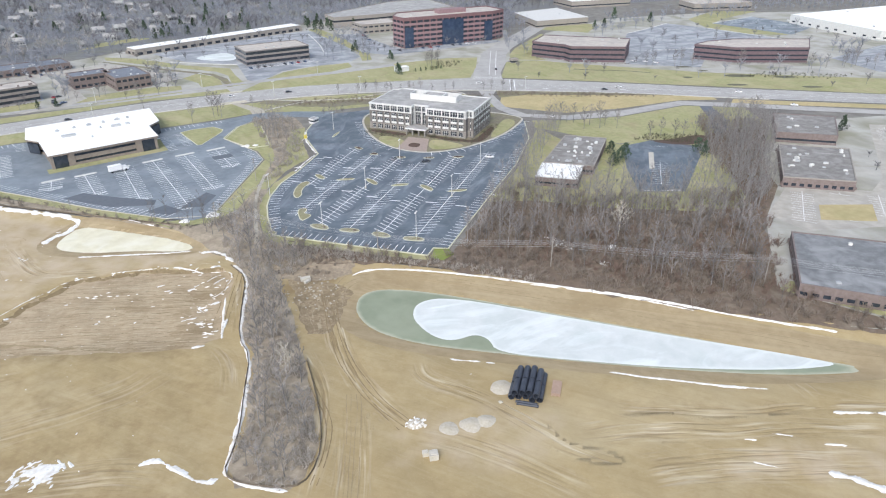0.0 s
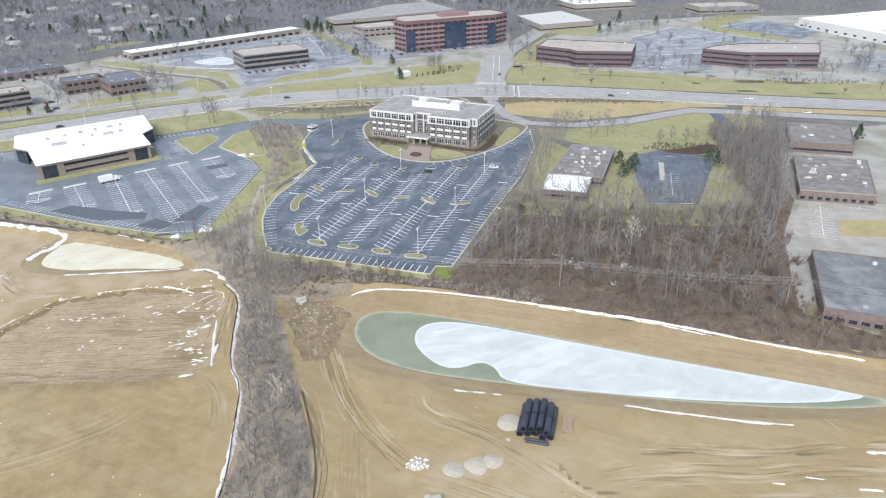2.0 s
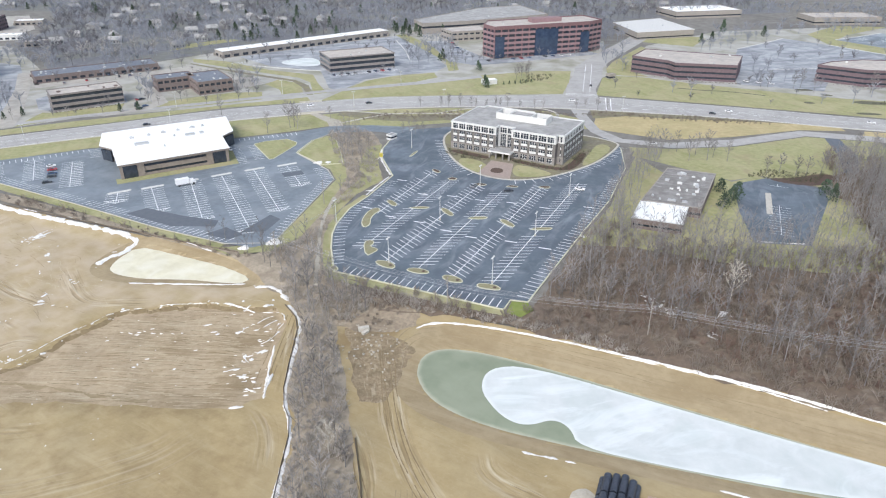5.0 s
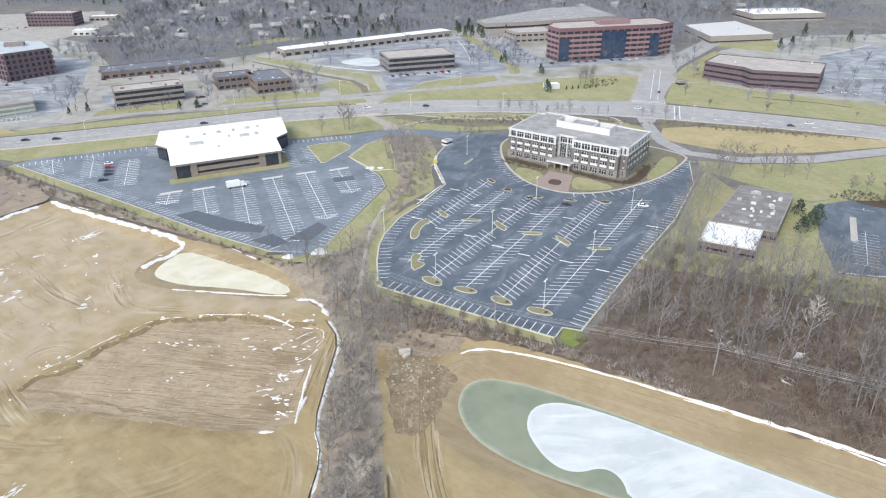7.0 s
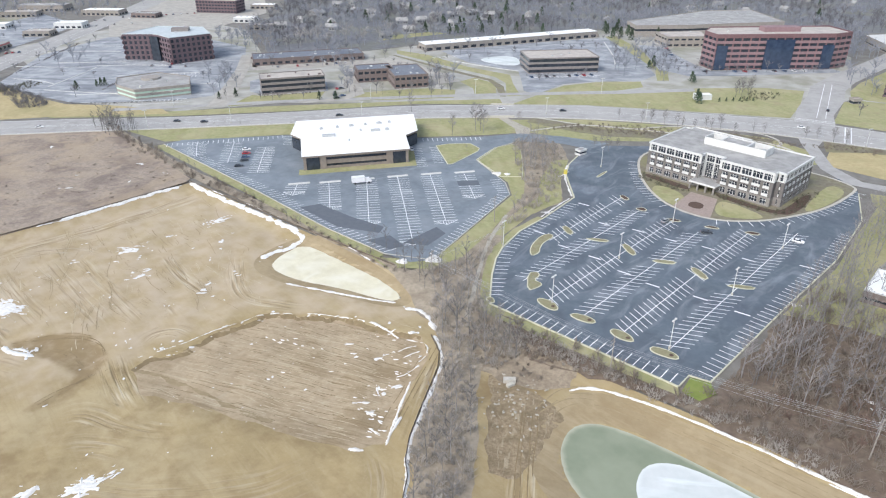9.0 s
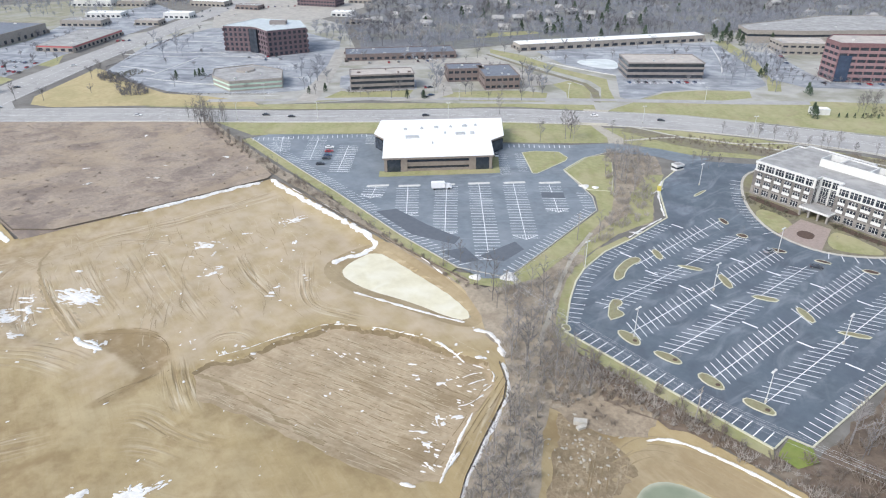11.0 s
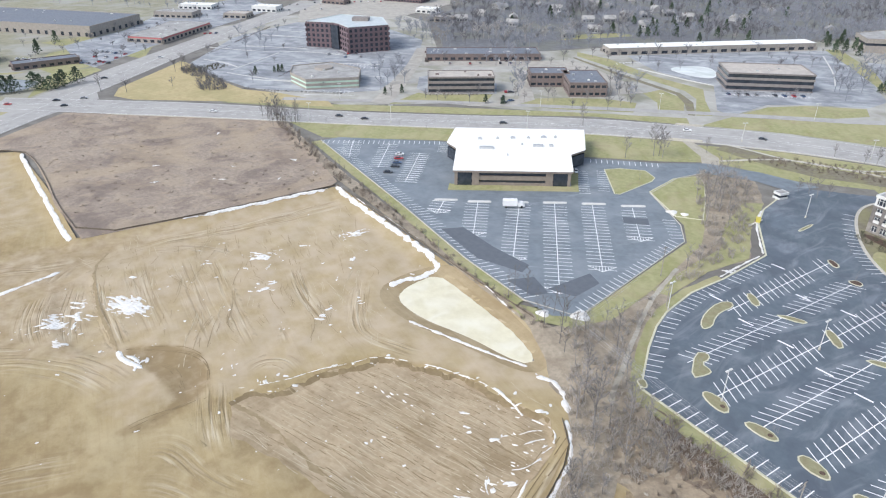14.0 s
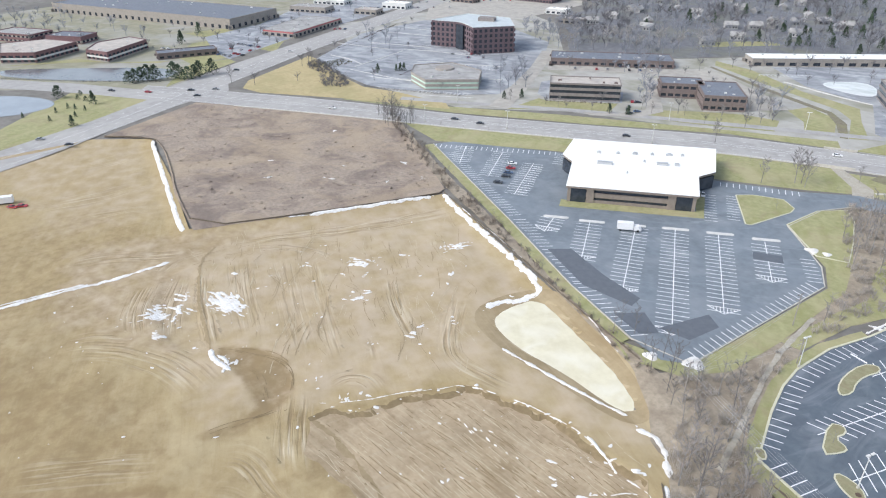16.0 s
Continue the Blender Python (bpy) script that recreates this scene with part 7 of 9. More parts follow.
# long pale dividers at the head of each row in the west car park
for x, y in ((-193, 312.5), (-180.5, 320.5), (-167.5, 330.5), (-154.5, 341), (-140.8, 351), (-126.5, 360)):
    bm = bmesh.new()
    c, s = math.cos(radians(38)), math.sin(radians(38))
    slab(bm, [(x + c * u - s * v, y + s * u + c * v) for u, v in ((-5.2, -0.6), (-4.6, -1), (4.6, -1), (5.2, -0.6), (5.2, 0.6), (4.6, 1), (-4.6, 1), (-5.2, 0.6))], 0.25, 0.48)
    tagged(part("row_divider", bm, PALECONCRETE), "pale concrete divider at the head of a parking row", "divider", "row dividers")
for outline, mat, words in (([(-157, 391), (-152, 397), (-141, 402.5), (-133.5, 397), (-132.5, 392), (-137, 368), (-139, 367)], LAWN, "kerbed teardrop lawn in the car park"),
                            ([(-128, 379.5), (-126, 402), (-118, 412), (-112, 404), (-104, 384), (-98, 366), (-108, 362)], LAWN, "kerbed lawn at the car park exit")):
    kerb(outline + outline[:1], YKERB, "pale kerb round a lawn", 0.5, 0.17, 0.27)
    sheet("lawn", outline, 0.40, 8, mat, words, "lawn")
sg = empty("yellow_skip", -80, 379, 0.3, "yellow container at the car park edge", "container")
bm = bmesh.new()
box(bm, 0, 0, 0, 1.7, 2.2, 1.7, 0.3)
part("body", bm, YELLOW, sg)
bm = bmesh.new()
box(bm, 0, 0, 1.7, 1.85, 2.35, 0.15, 0.3)
part("rim", bm, YELLOW, sg)


# ---- the building site ----
def heap(name, x, y, r, h, mat, label, category, seed, kind=""):
    rnd = random.Random(seed)
    verts, faces, rings, n = [], [], 5, 18
    z = float(ground_z(x, y))
    z += 0.25 if z > -0.3 else 0.0
    wob = [1 + (0.05 if name == "gravel_mound" else 0.18) * math.sin(3 * k * 2 * math.pi / n + seed) + rnd.uniform(-0.04, 0.04) for k in range(n)]
    for q in range(rings):
        s = 1 - q / (rings - 0.2)
        for k in range(n):
            t = 2 * math.pi * k / n
            rr = r * s * (wob[k] if q < 3 else 1)
            verts.append((x + rr * math.cos(t), y + rr * math.sin(t), z - 0.1 + h * (1 - s) ** 0.8 * rnd.uniform(0.9, 1.1)))
    for q in range(rings - 1):
        for k in range(n):
            a, b = q * n + k, q * n + (k + 1) % n
            faces.append((a, b, b + n, a + n))
    faces.append(tuple(range((rings - 1) * n, rings * n)))
    ob = mesh_object(name, verts, faces, mat)
    ob.data.shade_smooth()
    return tagged(ob, label, category, "", kind)


for k, (x, y, r, h, mat, words) in enumerate(((16.5, 152.3, 3.6, 0.8, MOUND, "pale gravel heap beside stacked pipes"), (1, 135.5, 3.0, 0.7, MOUND, "pale gravel heap on bare soil"), (7.2, 137, 3.2, 0.75, MOUND, "pale gravel heap on bare soil"), (11, 138.2, 2.7, 0.65, MOUND, "pale gravel heap on bare soil"), (15.5, 146, 0.8, 0.5, MOUND, "small gravel heap by the pipes"), (8, 158, 3.0, 0.12, MOUND, "thin spread of pale gravel"))):
    heap("gravel_mound", x, y, r, h, mat, words, "heap", k + 3)
rub = empty("rubble_heap", -7.5, 137.2, float(ground_z(-7.5, 137.2)), "low heap of pale broken stone", "heap")
mesh_object("core", [(2.6 * math.cos(k * 0.5), 2.2 * math.sin(k * 0.5), -0.1) for k in range(12)] + [(1.2 * math.cos(k * 0.5), 1.0 * math.sin(k * 0.5), 0.6) for k in range(12)], [(k, (k + 1) % 12, 12 + (k + 1) % 12, 12 + k) for k in range(12)] + [tuple(range(12, 24))], MOUND, rub)
stone = bmesh.new()
bmesh.ops.create_icosphere(stone, subdivisions=1, radius=0.5)
for vert in stone.verts:
    vert.co *= 1 + 0.35 * noise.noise(vert.co * 2.3)
stone_ob = part("stone", stone, SNOW, rub, "pale block of broken stone")
stone_mesh, stone_rnd = stone_ob.data, random.Random(14)
stone_ob.matrix_local = pose(0, 0, 0.5)
for k in range(46):
    ob = new("stone", stone_mesh)
    ob.parent = rub
    t, q = stone_rnd.uniform(0, 6.28), 3.0 * stone_rnd.random() ** 0.6
    ob.matrix_local = pose(q * math.cos(t), 0.85 * q * math.sin(t), 0.1 + 0.5 * max(0, 1 - q / 2.4), stone_rnd.uniform(0, 90), 0, stone_rnd.uniform(0, 360)) @ Matrix.Diagonal((stone_rnd.uniform(0.4, 1.3), stone_rnd.uniform(0.3, 0.8), stone_rnd.uniform(0.3, 0.7), 1))



def pipe(x, y, z, r, length, a):
    bm = bmesh.new()
    n, segs = 14, 24
    rows = []
    for q in range(segs + 1):
        rr = r * (1.0 if q % 2 else 0.94)
        rows.append([bm.verts.new((rr * math.cos(2 * math.pi * k / n), length * (q / segs - 0.5), rr * math.sin(2 * math.pi * k / n))) for k in range(n)])
    inner = [[bm.verts.new((0.84 * r * math.cos(2 * math.pi * k / n), length * s, 0.84 * r * math.sin(2 * math.pi * k / n))) for k in range(n)] for s in (-0.5, 0.5)]
    for q in range(segs):
        for k in range(n):
            bm.faces.new((rows[q][k], rows[q][(k + 1) % n], rows[q + 1][(k + 1) % n], rows[q + 1][k]))
    for k in range(n):
        m = (k + 1) % n
        bm.faces.new((rows[0][k], inner[0][k], inner[0][m], rows[0][m]))
        bm.faces.new((rows[-1][k], rows[-1][m], inner[1][m], inner[1][k]))
        bm.faces.new((inner[0][k], inner[1][k], inner[1][m], inner[0][m]))
    ob = part("drain_pipe", bm, PIPE)
    ob.matrix_world = pose(x, y, z, rz=a)
    return tagged(ob, "black corrugated plastic drain pipe in a stack on soil", "pipe", "stacked pipes")


base = float(ground_z(24, 152))
pu = np.array([0.968, -0.25])
for row, (count, off) in enumerate(((5, 0.0), (4, 0.95))):
    for k in range(count):
        c = np.array([20.0, 153.2]) + pu * (k * 1.95 + off)
        shift = (k % 3 - 1) * 0.5
        for end in (-3.05, 3.05):
            pipe(c[0] + 0.25 * (shift + end), c[1] + 0.968 * (shift + end), base + 0.95 + row * 1.62, 0.93, 5.7, -14.5)
pipe(22.5, 145.2, base + 0.45, 0.42, 6.0, 76)
pipe(22.7, 144.3, base + 0.45, 0.42, 6.0, 76)
stack = empty("timber_stack", 31.7, 151.4, base, "reddish timber stacked beside the pipes", "timber")
TIMBER = material("reddish_timber", (0.36, 0.25, 0.19), (0.46, 0.34, 0.27), 0.5, 0.9)
for k in range(7):
    for layer in range(3):
        bm = bmesh.new()
        box(bm, 0.36 * k - 1.1, 0.2 - 0.09 * k + 0.12 * layer, 0.05 + 0.24 * layer, 0.3, 6.4 - 0.25 * ((k + layer) % 3), 0.2, radians(-14.5))
        part("timber", bm, TIMBER, stack)
for x, y, s in ((-2.7, 125, 1.7), (-4.8, 126, 1.1)):
    bm = bmesh.new()
    z = float(ground_z(x, y))
    box(bm, x, y, z, s * 1.3, s * 1.3, s, 0.2)
    box(bm, x, y, z + s, s * 0.8, s * 0.8, 0.15, 0.2)
    tagged(part("concrete_chamber", bm, KERB), "pale precast concrete chamber on soil", "concrete block")
bm = bmesh.new()
box(bm, -50.5, 214.5, float(ground_z(-50.5, 214.5)), 3.5, 1.6, 1.2, 0.4)
box(bm, -49.6, 212.8, float(ground_z(-50, 213)), 2.4, 1.2, 0.8, 1.0)
tagged(part("outlet_headwall", bm, KERB), "concrete outlet headwall beside the creek", "headwall")

# torn ground where the creek is crossed
sheet("bare_slope", roughen([(-68, 228), (-60, 236), (-46, 232), (-34, 227), (-35, 219), (-41, 214), (-52, 213.5), (-62, 216.5)], 1.8, 1.6, 3), 0.1, 2.0, SLOPE, "bare brown slope with dry stalks")
sheet("torn_soil", roughen([(-58, 215.5), (-51, 214), (-42, 213), (-37, 211), (-32, 206.5), (-34.5, 197), (-34, 187), (-37.5, 180), (-43, 180), (-47.5, 188), (-51.5, 198), (-53, 207)], 1.5, 1.6, 5), 0.06, 1.5, TORN, "torn damp soil with broken stone at a creek crossing")
clod = bmesh.new()
bmesh.ops.create_icosphere(clod, subdivisions=1, radius=0.5)
for vert in clod.verts:
    vert.co *= 1 + 0.4 * noise.noise(vert.co * 2.7)
clod_rnd = random.Random(41)
clods = empty("broken_stone", -46, 206, float(ground_z(-46, 206)), "scattered broken stone and pale clods on torn soil", "rubble")
first_clod = part("stone", clod, GRAVEL, clods)
first_clod.matrix_local = pose(0, 0, 0.1)
for k in range(70):
    x, y = clod_rnd.gauss(-46, 4.2), clod_rnd.gauss(206, 6.0)
    if depth_in(np.array(x), np.array(y), SITE) > 3:
        ob = new("stone", first_clod.data)
        ob.parent = clods
        ob.matrix_local = pose(x + 46, y - 206, float(ground_z(x, y)) - float(ground_z(-46, 206)) + 0.12, 0, 0, clod_rnd.uniform(0, 360)) @ Matrix.Diagonal((clod_rnd.uniform(0.3, 1.3), clod_rnd.uniform(0.3, 0.9), clod_rnd.uniform(0.3, 0.6), 1))

# silt fence and wheel ruts
for k, line in enumerate(([(-81, 226), (-73, 217), (-69, 196), (-65, 177), (-59, 168), (-56, 149), (-53.5, 136), (-53, 127), (-53.5, 120), (-48, 116.5), (-36, 115.5), (-32, 119), (-31, 129), (-34, 144), (-41, 165)],
                          [(-424, 197), (-404, 217.5), (-383, 216), (-350, 208), (-319, 199), (-280, 192), (-262, 236), (-243, 292)], [(-243, 293), (-196, 281), (-149, 268.5), (-112, 259.5)])):
    ribbon("silt_fence", eased(line, 1), 0.24, 0.15, FENCECLOTH, "low dark silt fence at the edge of the soil", "fence", thick=0.55, ragged=0.2, seed=k + 60, kind="")
RUTS = [[(-43, 202), (-40, 188), (-37, 177), (-33, 165), (-27, 152), (-19, 142), (-10, 135)], [(-38, 205), (-34, 192), (-31.5, 178), (-27, 166), (-22, 155), (-15, 146), (-6, 139)], [(-23, 115), (-24, 130), (-26, 150), (-30, 168)], [(-18, 116), (-19, 132), (-22, 150)], [(-260, 174), (-258, 196), (-253, 212), (-240, 236), (-236, 261), (-232, 282)], [(-255, 175), (-252, 193), (-247, 209), (-234, 232)], [(-248, 180), (-226, 171), (-206, 165), (-193, 164)], [(-226, 227), (-198, 217), (-177, 210)]]
RUTS += [[(-186, 225), (-173, 219), (-164, 216)], [(-208, 257), (-189, 246), (-179, 239)], [(-223, 246), (-197, 230), (-178, 219)], [(-160, 183), (-162, 191), (-154, 194), (-148, 191)], [(-203, 151), (-193, 159), (-174, 166), (-165, 163)], [(-161, 164), (-160, 156), (-161, 148)], [(-181, 106), (-172, 123), (-161, 139)]]
RUTS += [[(-165, 121), (-154, 137)], [(-160, 153), (-147, 153), (-136, 154)], [(-171, 143), (-159, 142), (-143, 146)], [(-314, 128), (-303, 149), (-285, 174), (-277, 180)], [(-337, 131), (-323, 161), (-312, 188)], [(-104, 115), (-80, 120), (-75, 130)], [(-8, 165), (-1, 151), (17, 144), (30, 129), (43, 123), (55, 116)], [(53, 143), (75, 140), (93, 140), (107, 144)], [(8, 127), (8, 114)], [(10, 129), (10, 116)], [(34, 149), (50, 151), (81, 148)], [(44, 127), (61, 137), (86, 141)]]
RUTS += [[(36, 119), (66, 129), (90, 135)], [(-42, 165), (-36, 150), (-30.5, 140), (-29, 127), (-31, 116)], [(-76, 222), (-73.5, 200), (-70.5, 180)], [(-79, 220), (-77, 200), (-74.5, 182)]]


def tracks(name, lines, mat, label, seed, width, spread, copies, gap, fixed=()):
    """Bundles of broken wheel marks beside a line, joined in one mesh."""
    rnd = random.Random(seed)
    v, f = [], []
    for n, line in enumerate(lines):
        p = np.array(eased(line, 3))
        run = np.concatenate([[0], np.cumsum(np.linalg.norm(np.diff(p, axis=0), axis=1))])
        s = np.arange(0, run[-1], 0.8)
        q = np.column_stack([np.interp(s, run, p[:, 0]), np.interp(s, run, p[:, 1])])
        d = np.gradient(q, axis=0) if len(q) > 2 else np.ones_like(q)
        d = d / (np.linalg.norm(d, axis=1, keepdims=True) + 1e-9)
        nrm = np.column_stack([-d[:, 1], d[:, 0]])
        for c in range(copies):
            off = fixed[c] if fixed else rnd.uniform(-spread, spread)
            lo, hi = sorted((rnd.random(), rnd.random()))
            if hi - lo < 0.25 or fixed:
                lo, hi = 0.0, 1.0
            last = False
            for k in range(len(q)):
                w = noise.noise(Vector((s[k] * 0.07, c * 3.3 + seed, n * 1.7)))
                here = lo <= s[k] / run[-1] <= hi and noise.noise(Vector((s[k] * 0.16, n * 2.9, c * 7.1 + seed))) > gap
                m = q[k] + nrm[k] * (off + w * (0.7 if fixed else 1.6))
                ww = width * (0.65 + 0.7 * noise.noise(Vector((s[k] * 0.5, n, c))))
                a, b = m + nrm[k] * ww / 2, m - nrm[k] * ww / 2
                v += [(a[0], a[1], 0), (b[0], b[1], 0)]
                if here and last:
                    f.append((len(v) - 4, len(v) - 3, len(v) - 1, len(v) - 2))
                last = here
    v = np.array(v, float)
    v[:, 2] = ground_z(v[:, 0], v[:, 1]) + 0.075
    return tagged(mesh_object(name, v, f, mat), label, "wheel marks", "", "stuff")


PALESOIL = material("dry_pale_soil", (0.42, 0.35, 0.235), (0.49, 0.42, 0.30), 2.0, 0.95, 0.03)
TRACKSOIL = material("pressed_soil", (0.255, 0.195, 0.11), (0.325, 0.255, 0.155), 2.0, 0.95, 0.05)
tracks("wheel_ruts", [[(-41, 204), (-36, 185), (-31, 168), (-24, 154), (-16, 143), (-10, 136.5)]], DARKSOIL, "dark wheel ruts pressed into bare soil", 3, 0.36, 0, 4, -0.45, (-2.0, -0.8, 0.9, 2.1))
tracks("wheel_ruts", [[(-25, 150), (-23, 135), (-22, 120), (-21, 106)]], TRACKSOIL, "wheel ruts pressed into bare soil", 6, 0.32, 0, 4, -0.4, (-2.3, -1.2, 0.2, 1.4))
tracks("wheel_ruts", [[(-37, 203), (-33, 213), (-24, 216.5), (4, 211.5), (42, 198), (76, 186), (106, 175), (140, 163)], [(-39, 206), (-35, 217), (-26, 220), (4, 215), (34, 206)]], TRACKSOIL, "low ridge lines graded round the pond", 9, 0.5, 0, 2, -0.25, (-0.5, 1.6))
tracks("wheel_ruts", [RUTS[-3]], DARKSOIL, "dark wheel ruts pressed into bare soil", 7, 0.34, 0, 2, -0.3, (-0.8, 0.6))
tracks("wheel_ruts", RUTS[-2:], DARKSOIL, "dark wheel ruts pressed into bare soil", 8, 0.34, 0, 2, -0.2, (-0.7, 0.7))
tracks("wheel_ruts", RUTS[4:12], TRACKSOIL, "wheel ruts pressed into bare soil", 4, 0.3, 1.8, 3, 0.0)
FURROWS = [[(-150 + (k % 4) * 4, 168.5 + 1.5 * k), (-116, 171 + 1.5 * k + (k % 3) * 0.4), (-78, 174 + 1.42 * k)] for k in range(33)]
FURROWS = [[p for p in eased(line, 2) if depth_in(np.array(p[0]), np.array(p[1]), PLOT) > 1.5] for line in FURROWS]
FURROWS = [line for line in FURROWS if len(line) > 3]
tracks("furrows", FURROWS, DARKSOIL, "dark scraped furrows in rough soil", 5, 0.28, 1.2, 2, 0.12)
tracks("furrow_crests", FURROWS, PALESOIL, "dry crests of scraped furrows", 15, 0.26, 1.2, 3, 0.1)
scrape_rnd = random.Random(19)
SCRAPES = []
while len(SCRAPES) < 84:
    x, y = scrape_rnd.uniform(-300, -60), scrape_rnd.uniform(178, 290)
    turn, reach = radians(-27 + scrape_rnd.gauss(0, 14)), scrape_rnd.uniform(5, 16)
    bend = scrape_rnd.uniform(-2.5, 2.5)
    line = [(x - reach * math.cos(turn), y - reach * math.sin(turn)), (x - bend * math.sin(turn), y + bend * math.cos(turn)), (x + reach * math.cos(turn), y + reach * math.sin(turn))]
    if all(depth_in(np.array(u), np.array(v), SITE) > 6 and depth_in(np.array(u), np.array(v), PLOT) < -3 and depth_in(np.array(u), np.array(v), CREAMPOND) < -8 and depth_in(np.array(u), np.array(v), BELT) < -3 for u, v in line):
        SCRAPES.append(line)
tracks("scrape_marks", SCRAPES[:50], TRACKSOIL, "shallow blade scrapes in graded soil", 31, 0.24, 1.6, 3, 0.02)
tracks("scrape_marks", SCRAPES[50:], PALESOIL, "pale dry blade scrapes in graded soil", 32, 0.26, 1.6, 3, 0.02)
fv, ff = [], []
for k in range(260):
    x, y = scrape_rnd.uniform(-260, -70), scrape_rnd.uniform(108, 275)
    if depth_in(np.array(x), np.array(y), SITE) < 5 or depth_in(np.array(x), np.array(y), CREAMPOND) > -6 or noise.noise(Vector((x * 0.03, y * 0.03, 7))) < -0.05:
        continue
    size, z = 0.12 + 0.4 * scrape_rnd.random() ** 3, float(ground_z(x, y)) + 0.12
    sides, spin = 6, scrape_rnd.uniform(0, 3)
    ff.append(tuple(range(len(fv), len(fv) + sides)))
    for q in range(sides):
        t, far = 2 * math.pi * q / sides, size * scrape_rnd.uniform(0.6, 1.3)
        u, v = 1.7 * far * math.cos(t), far * math.sin(t)
        fv.append((x + u * math.cos(spin) - v * math.sin(spin), y + u * math.sin(spin) + v * math.cos(spin), z))
tagged(mesh_object("snow_flecks", fv, ff, SNOW), "small flecks of old snow scattered on soil", "snow", "", "stuff")
north = []
for x, y in roughen(PLOT, 1.6):
    north.append((x, y))
    if x > -86:
        break
# ragged darker strips laid along the low soil steps
ribbon("soil_scarp", [(x + 0.4, y - 1.0) for x, y in north], 2.8, 0.09, DARKSOIL, "dark face of a low soil step", "soil", ragged=0.7, seed=301, step=0.8)
ribbon("soil_scarp", [(-262, 193), (-256, 186), (-249, 181.5), (-239.8, 177.5), (-224.8, 171.8), (-207.3, 167.4), (-197, 164.2)], 1.5, 0.07, TRACKSOIL, "dark face of a low soil step", "soil", ragged=0.7, seed=302, step=0.6)
ribbon("soil_scarp", [(-153.2, 173.9), (-142.1, 175.2), (-124.9, 174), (-113, 172.8), (-102.5, 172.6)], 2.2, 0.07, TRACKSOIL, "brown edge of a scraped plot", "soil", ragged=0.8, seed=303, step=0.6)
tracks("wheel_ruts", [[(-198, 167), (-192, 172), (-184, 178), (-174, 179.8), (-166, 175.5)], [(-164.5, 149), (-163.2, 157), (-161.8, 164), (-161.5, 171)], [(-190, 168), (-180, 172), (-168, 169)]], DARKSOIL, "dark wheel ruts round a damp hollow", 33, 0.3, 1.5, 5, -0.1)

# old snow
DRIFTS = [([(-81, 227), (-76, 222), (-72, 216), (-69, 200), (-67, 190), (-64.5, 177), (-59, 168), (-57, 158), (-55.5, 149), (-54, 136), (-53.5, 124), (-53, 119), (-46, 115.8), (-36, 114.8)], 1.5, 0.05), ([(-97, 236), (-90, 237.5), (-85, 234), (-80, 228)], 2.6, 0.2), ([(-55, 150), (-54, 136), (-53.5, 126)], 2.2, 0.3), ([(-76, 122), (-70, 125), (-64, 120), (-58, 117), (-53, 119)], 2.6, 0.25), ([(-34, 217), (-30, 220.5), (-22, 221.5), (3, 217.5), (33, 209.5), (62, 200.5), (84, 192), (100, 186), (125, 178)], 1.2, -0.2)]
DRIFTS += [([(30, 209.5), (62, 200), (84, 190.5)], 1.2, 0.25), ([(48, 159.5), (58, 157), (67, 154.8), (80, 152.5), (92, 151)], 1.3, 0.0), ([(1, 166.5), (8, 165), (16, 163.5)], 1.6, 0.35), ([(-281, 187.5), (-290, 189), (-315, 195), (-350, 203), (-400, 215)], 2.2, -0.3), ([(-266, 118), (-265, 132), (-262, 147), (-261, 162), (-261, 176)], 2.6, 0.05), ([(-268, 118), (-266.5, 132), (-264, 146)], 1.2, 0.1), ([(-262, 233), (-257, 248), (-252, 262), (-243, 288)], 3.2, 0.12), ([(-265, 226), (-259, 240), (-254, 256)], 1.2, 0.3)]
DRIFTS += [([(-243, 292), (-228, 287), (-211, 282), (-196, 278.5), (-176, 273), (-161, 268.5), (-157.5, 265), (-160, 256), (-164, 247), (-162, 243)], 3.2, 0.05), ([(-228, 289), (-196, 281.5), (-176, 276)], 0.9, 0.45), ([(-140, 267), (-128, 262), (-118, 258)], 1.0, 0.5), ([(-144, 234), (-133, 235), (-120, 236.2), (-108, 238), (-100, 239.5)], 1.6, 0.05), ([(-157.5, 178), (-150, 188), (-147.5, 196), (-140, 208), (-138.5, 213), (-126, 220), (-110, 224.5), (-98, 224)], 1.0, 0.55), ([(-77, 204), (-75.5, 198), (-73, 188), (-70.5, 177)], 1.2, 0.2)]
DRIFTS += [([(-78, 212), (-79, 206), (-82, 203)], 0.8, 0.2), ([(-80, 214), (-78, 219), (-82, 222), (-88, 221)], 0.8, 0.35), ([(-80, 172), (-74, 173.5)], 1.8, 0.1), ([(90, 120), (96, 118), (104, 113), (112, 110)], 3.0, 0.2), ([(104, 141), (112, 140.5), (122, 140)], 1.8, 0.2), ([(75, 123.5), (82, 121)], 0.9, 0.2), ([(83, 133), (90, 132)], 0.8, 0.3), ([(95, 129), (102, 128)], 0.8, 0.3), ([(76, 131), (80, 130.5)], 0.7, 0.2), ([(-196, 165), (-192, 167), (-188, 166)], 1.8, 0.1)]
DRIFTS += [([(92, 296), (100, 295), (113, 295.5)], 1.6, 0.3), ([(-69, 351), (-73, 360), (-80, 377), (-82.5, 392)], 1.2, 0.05), ([(-69.5, 350), (-73, 336), (-75.5, 323)], 1.1, 0.05), ([(-79, 384), (-82, 372)], 2.0, 0.3)]


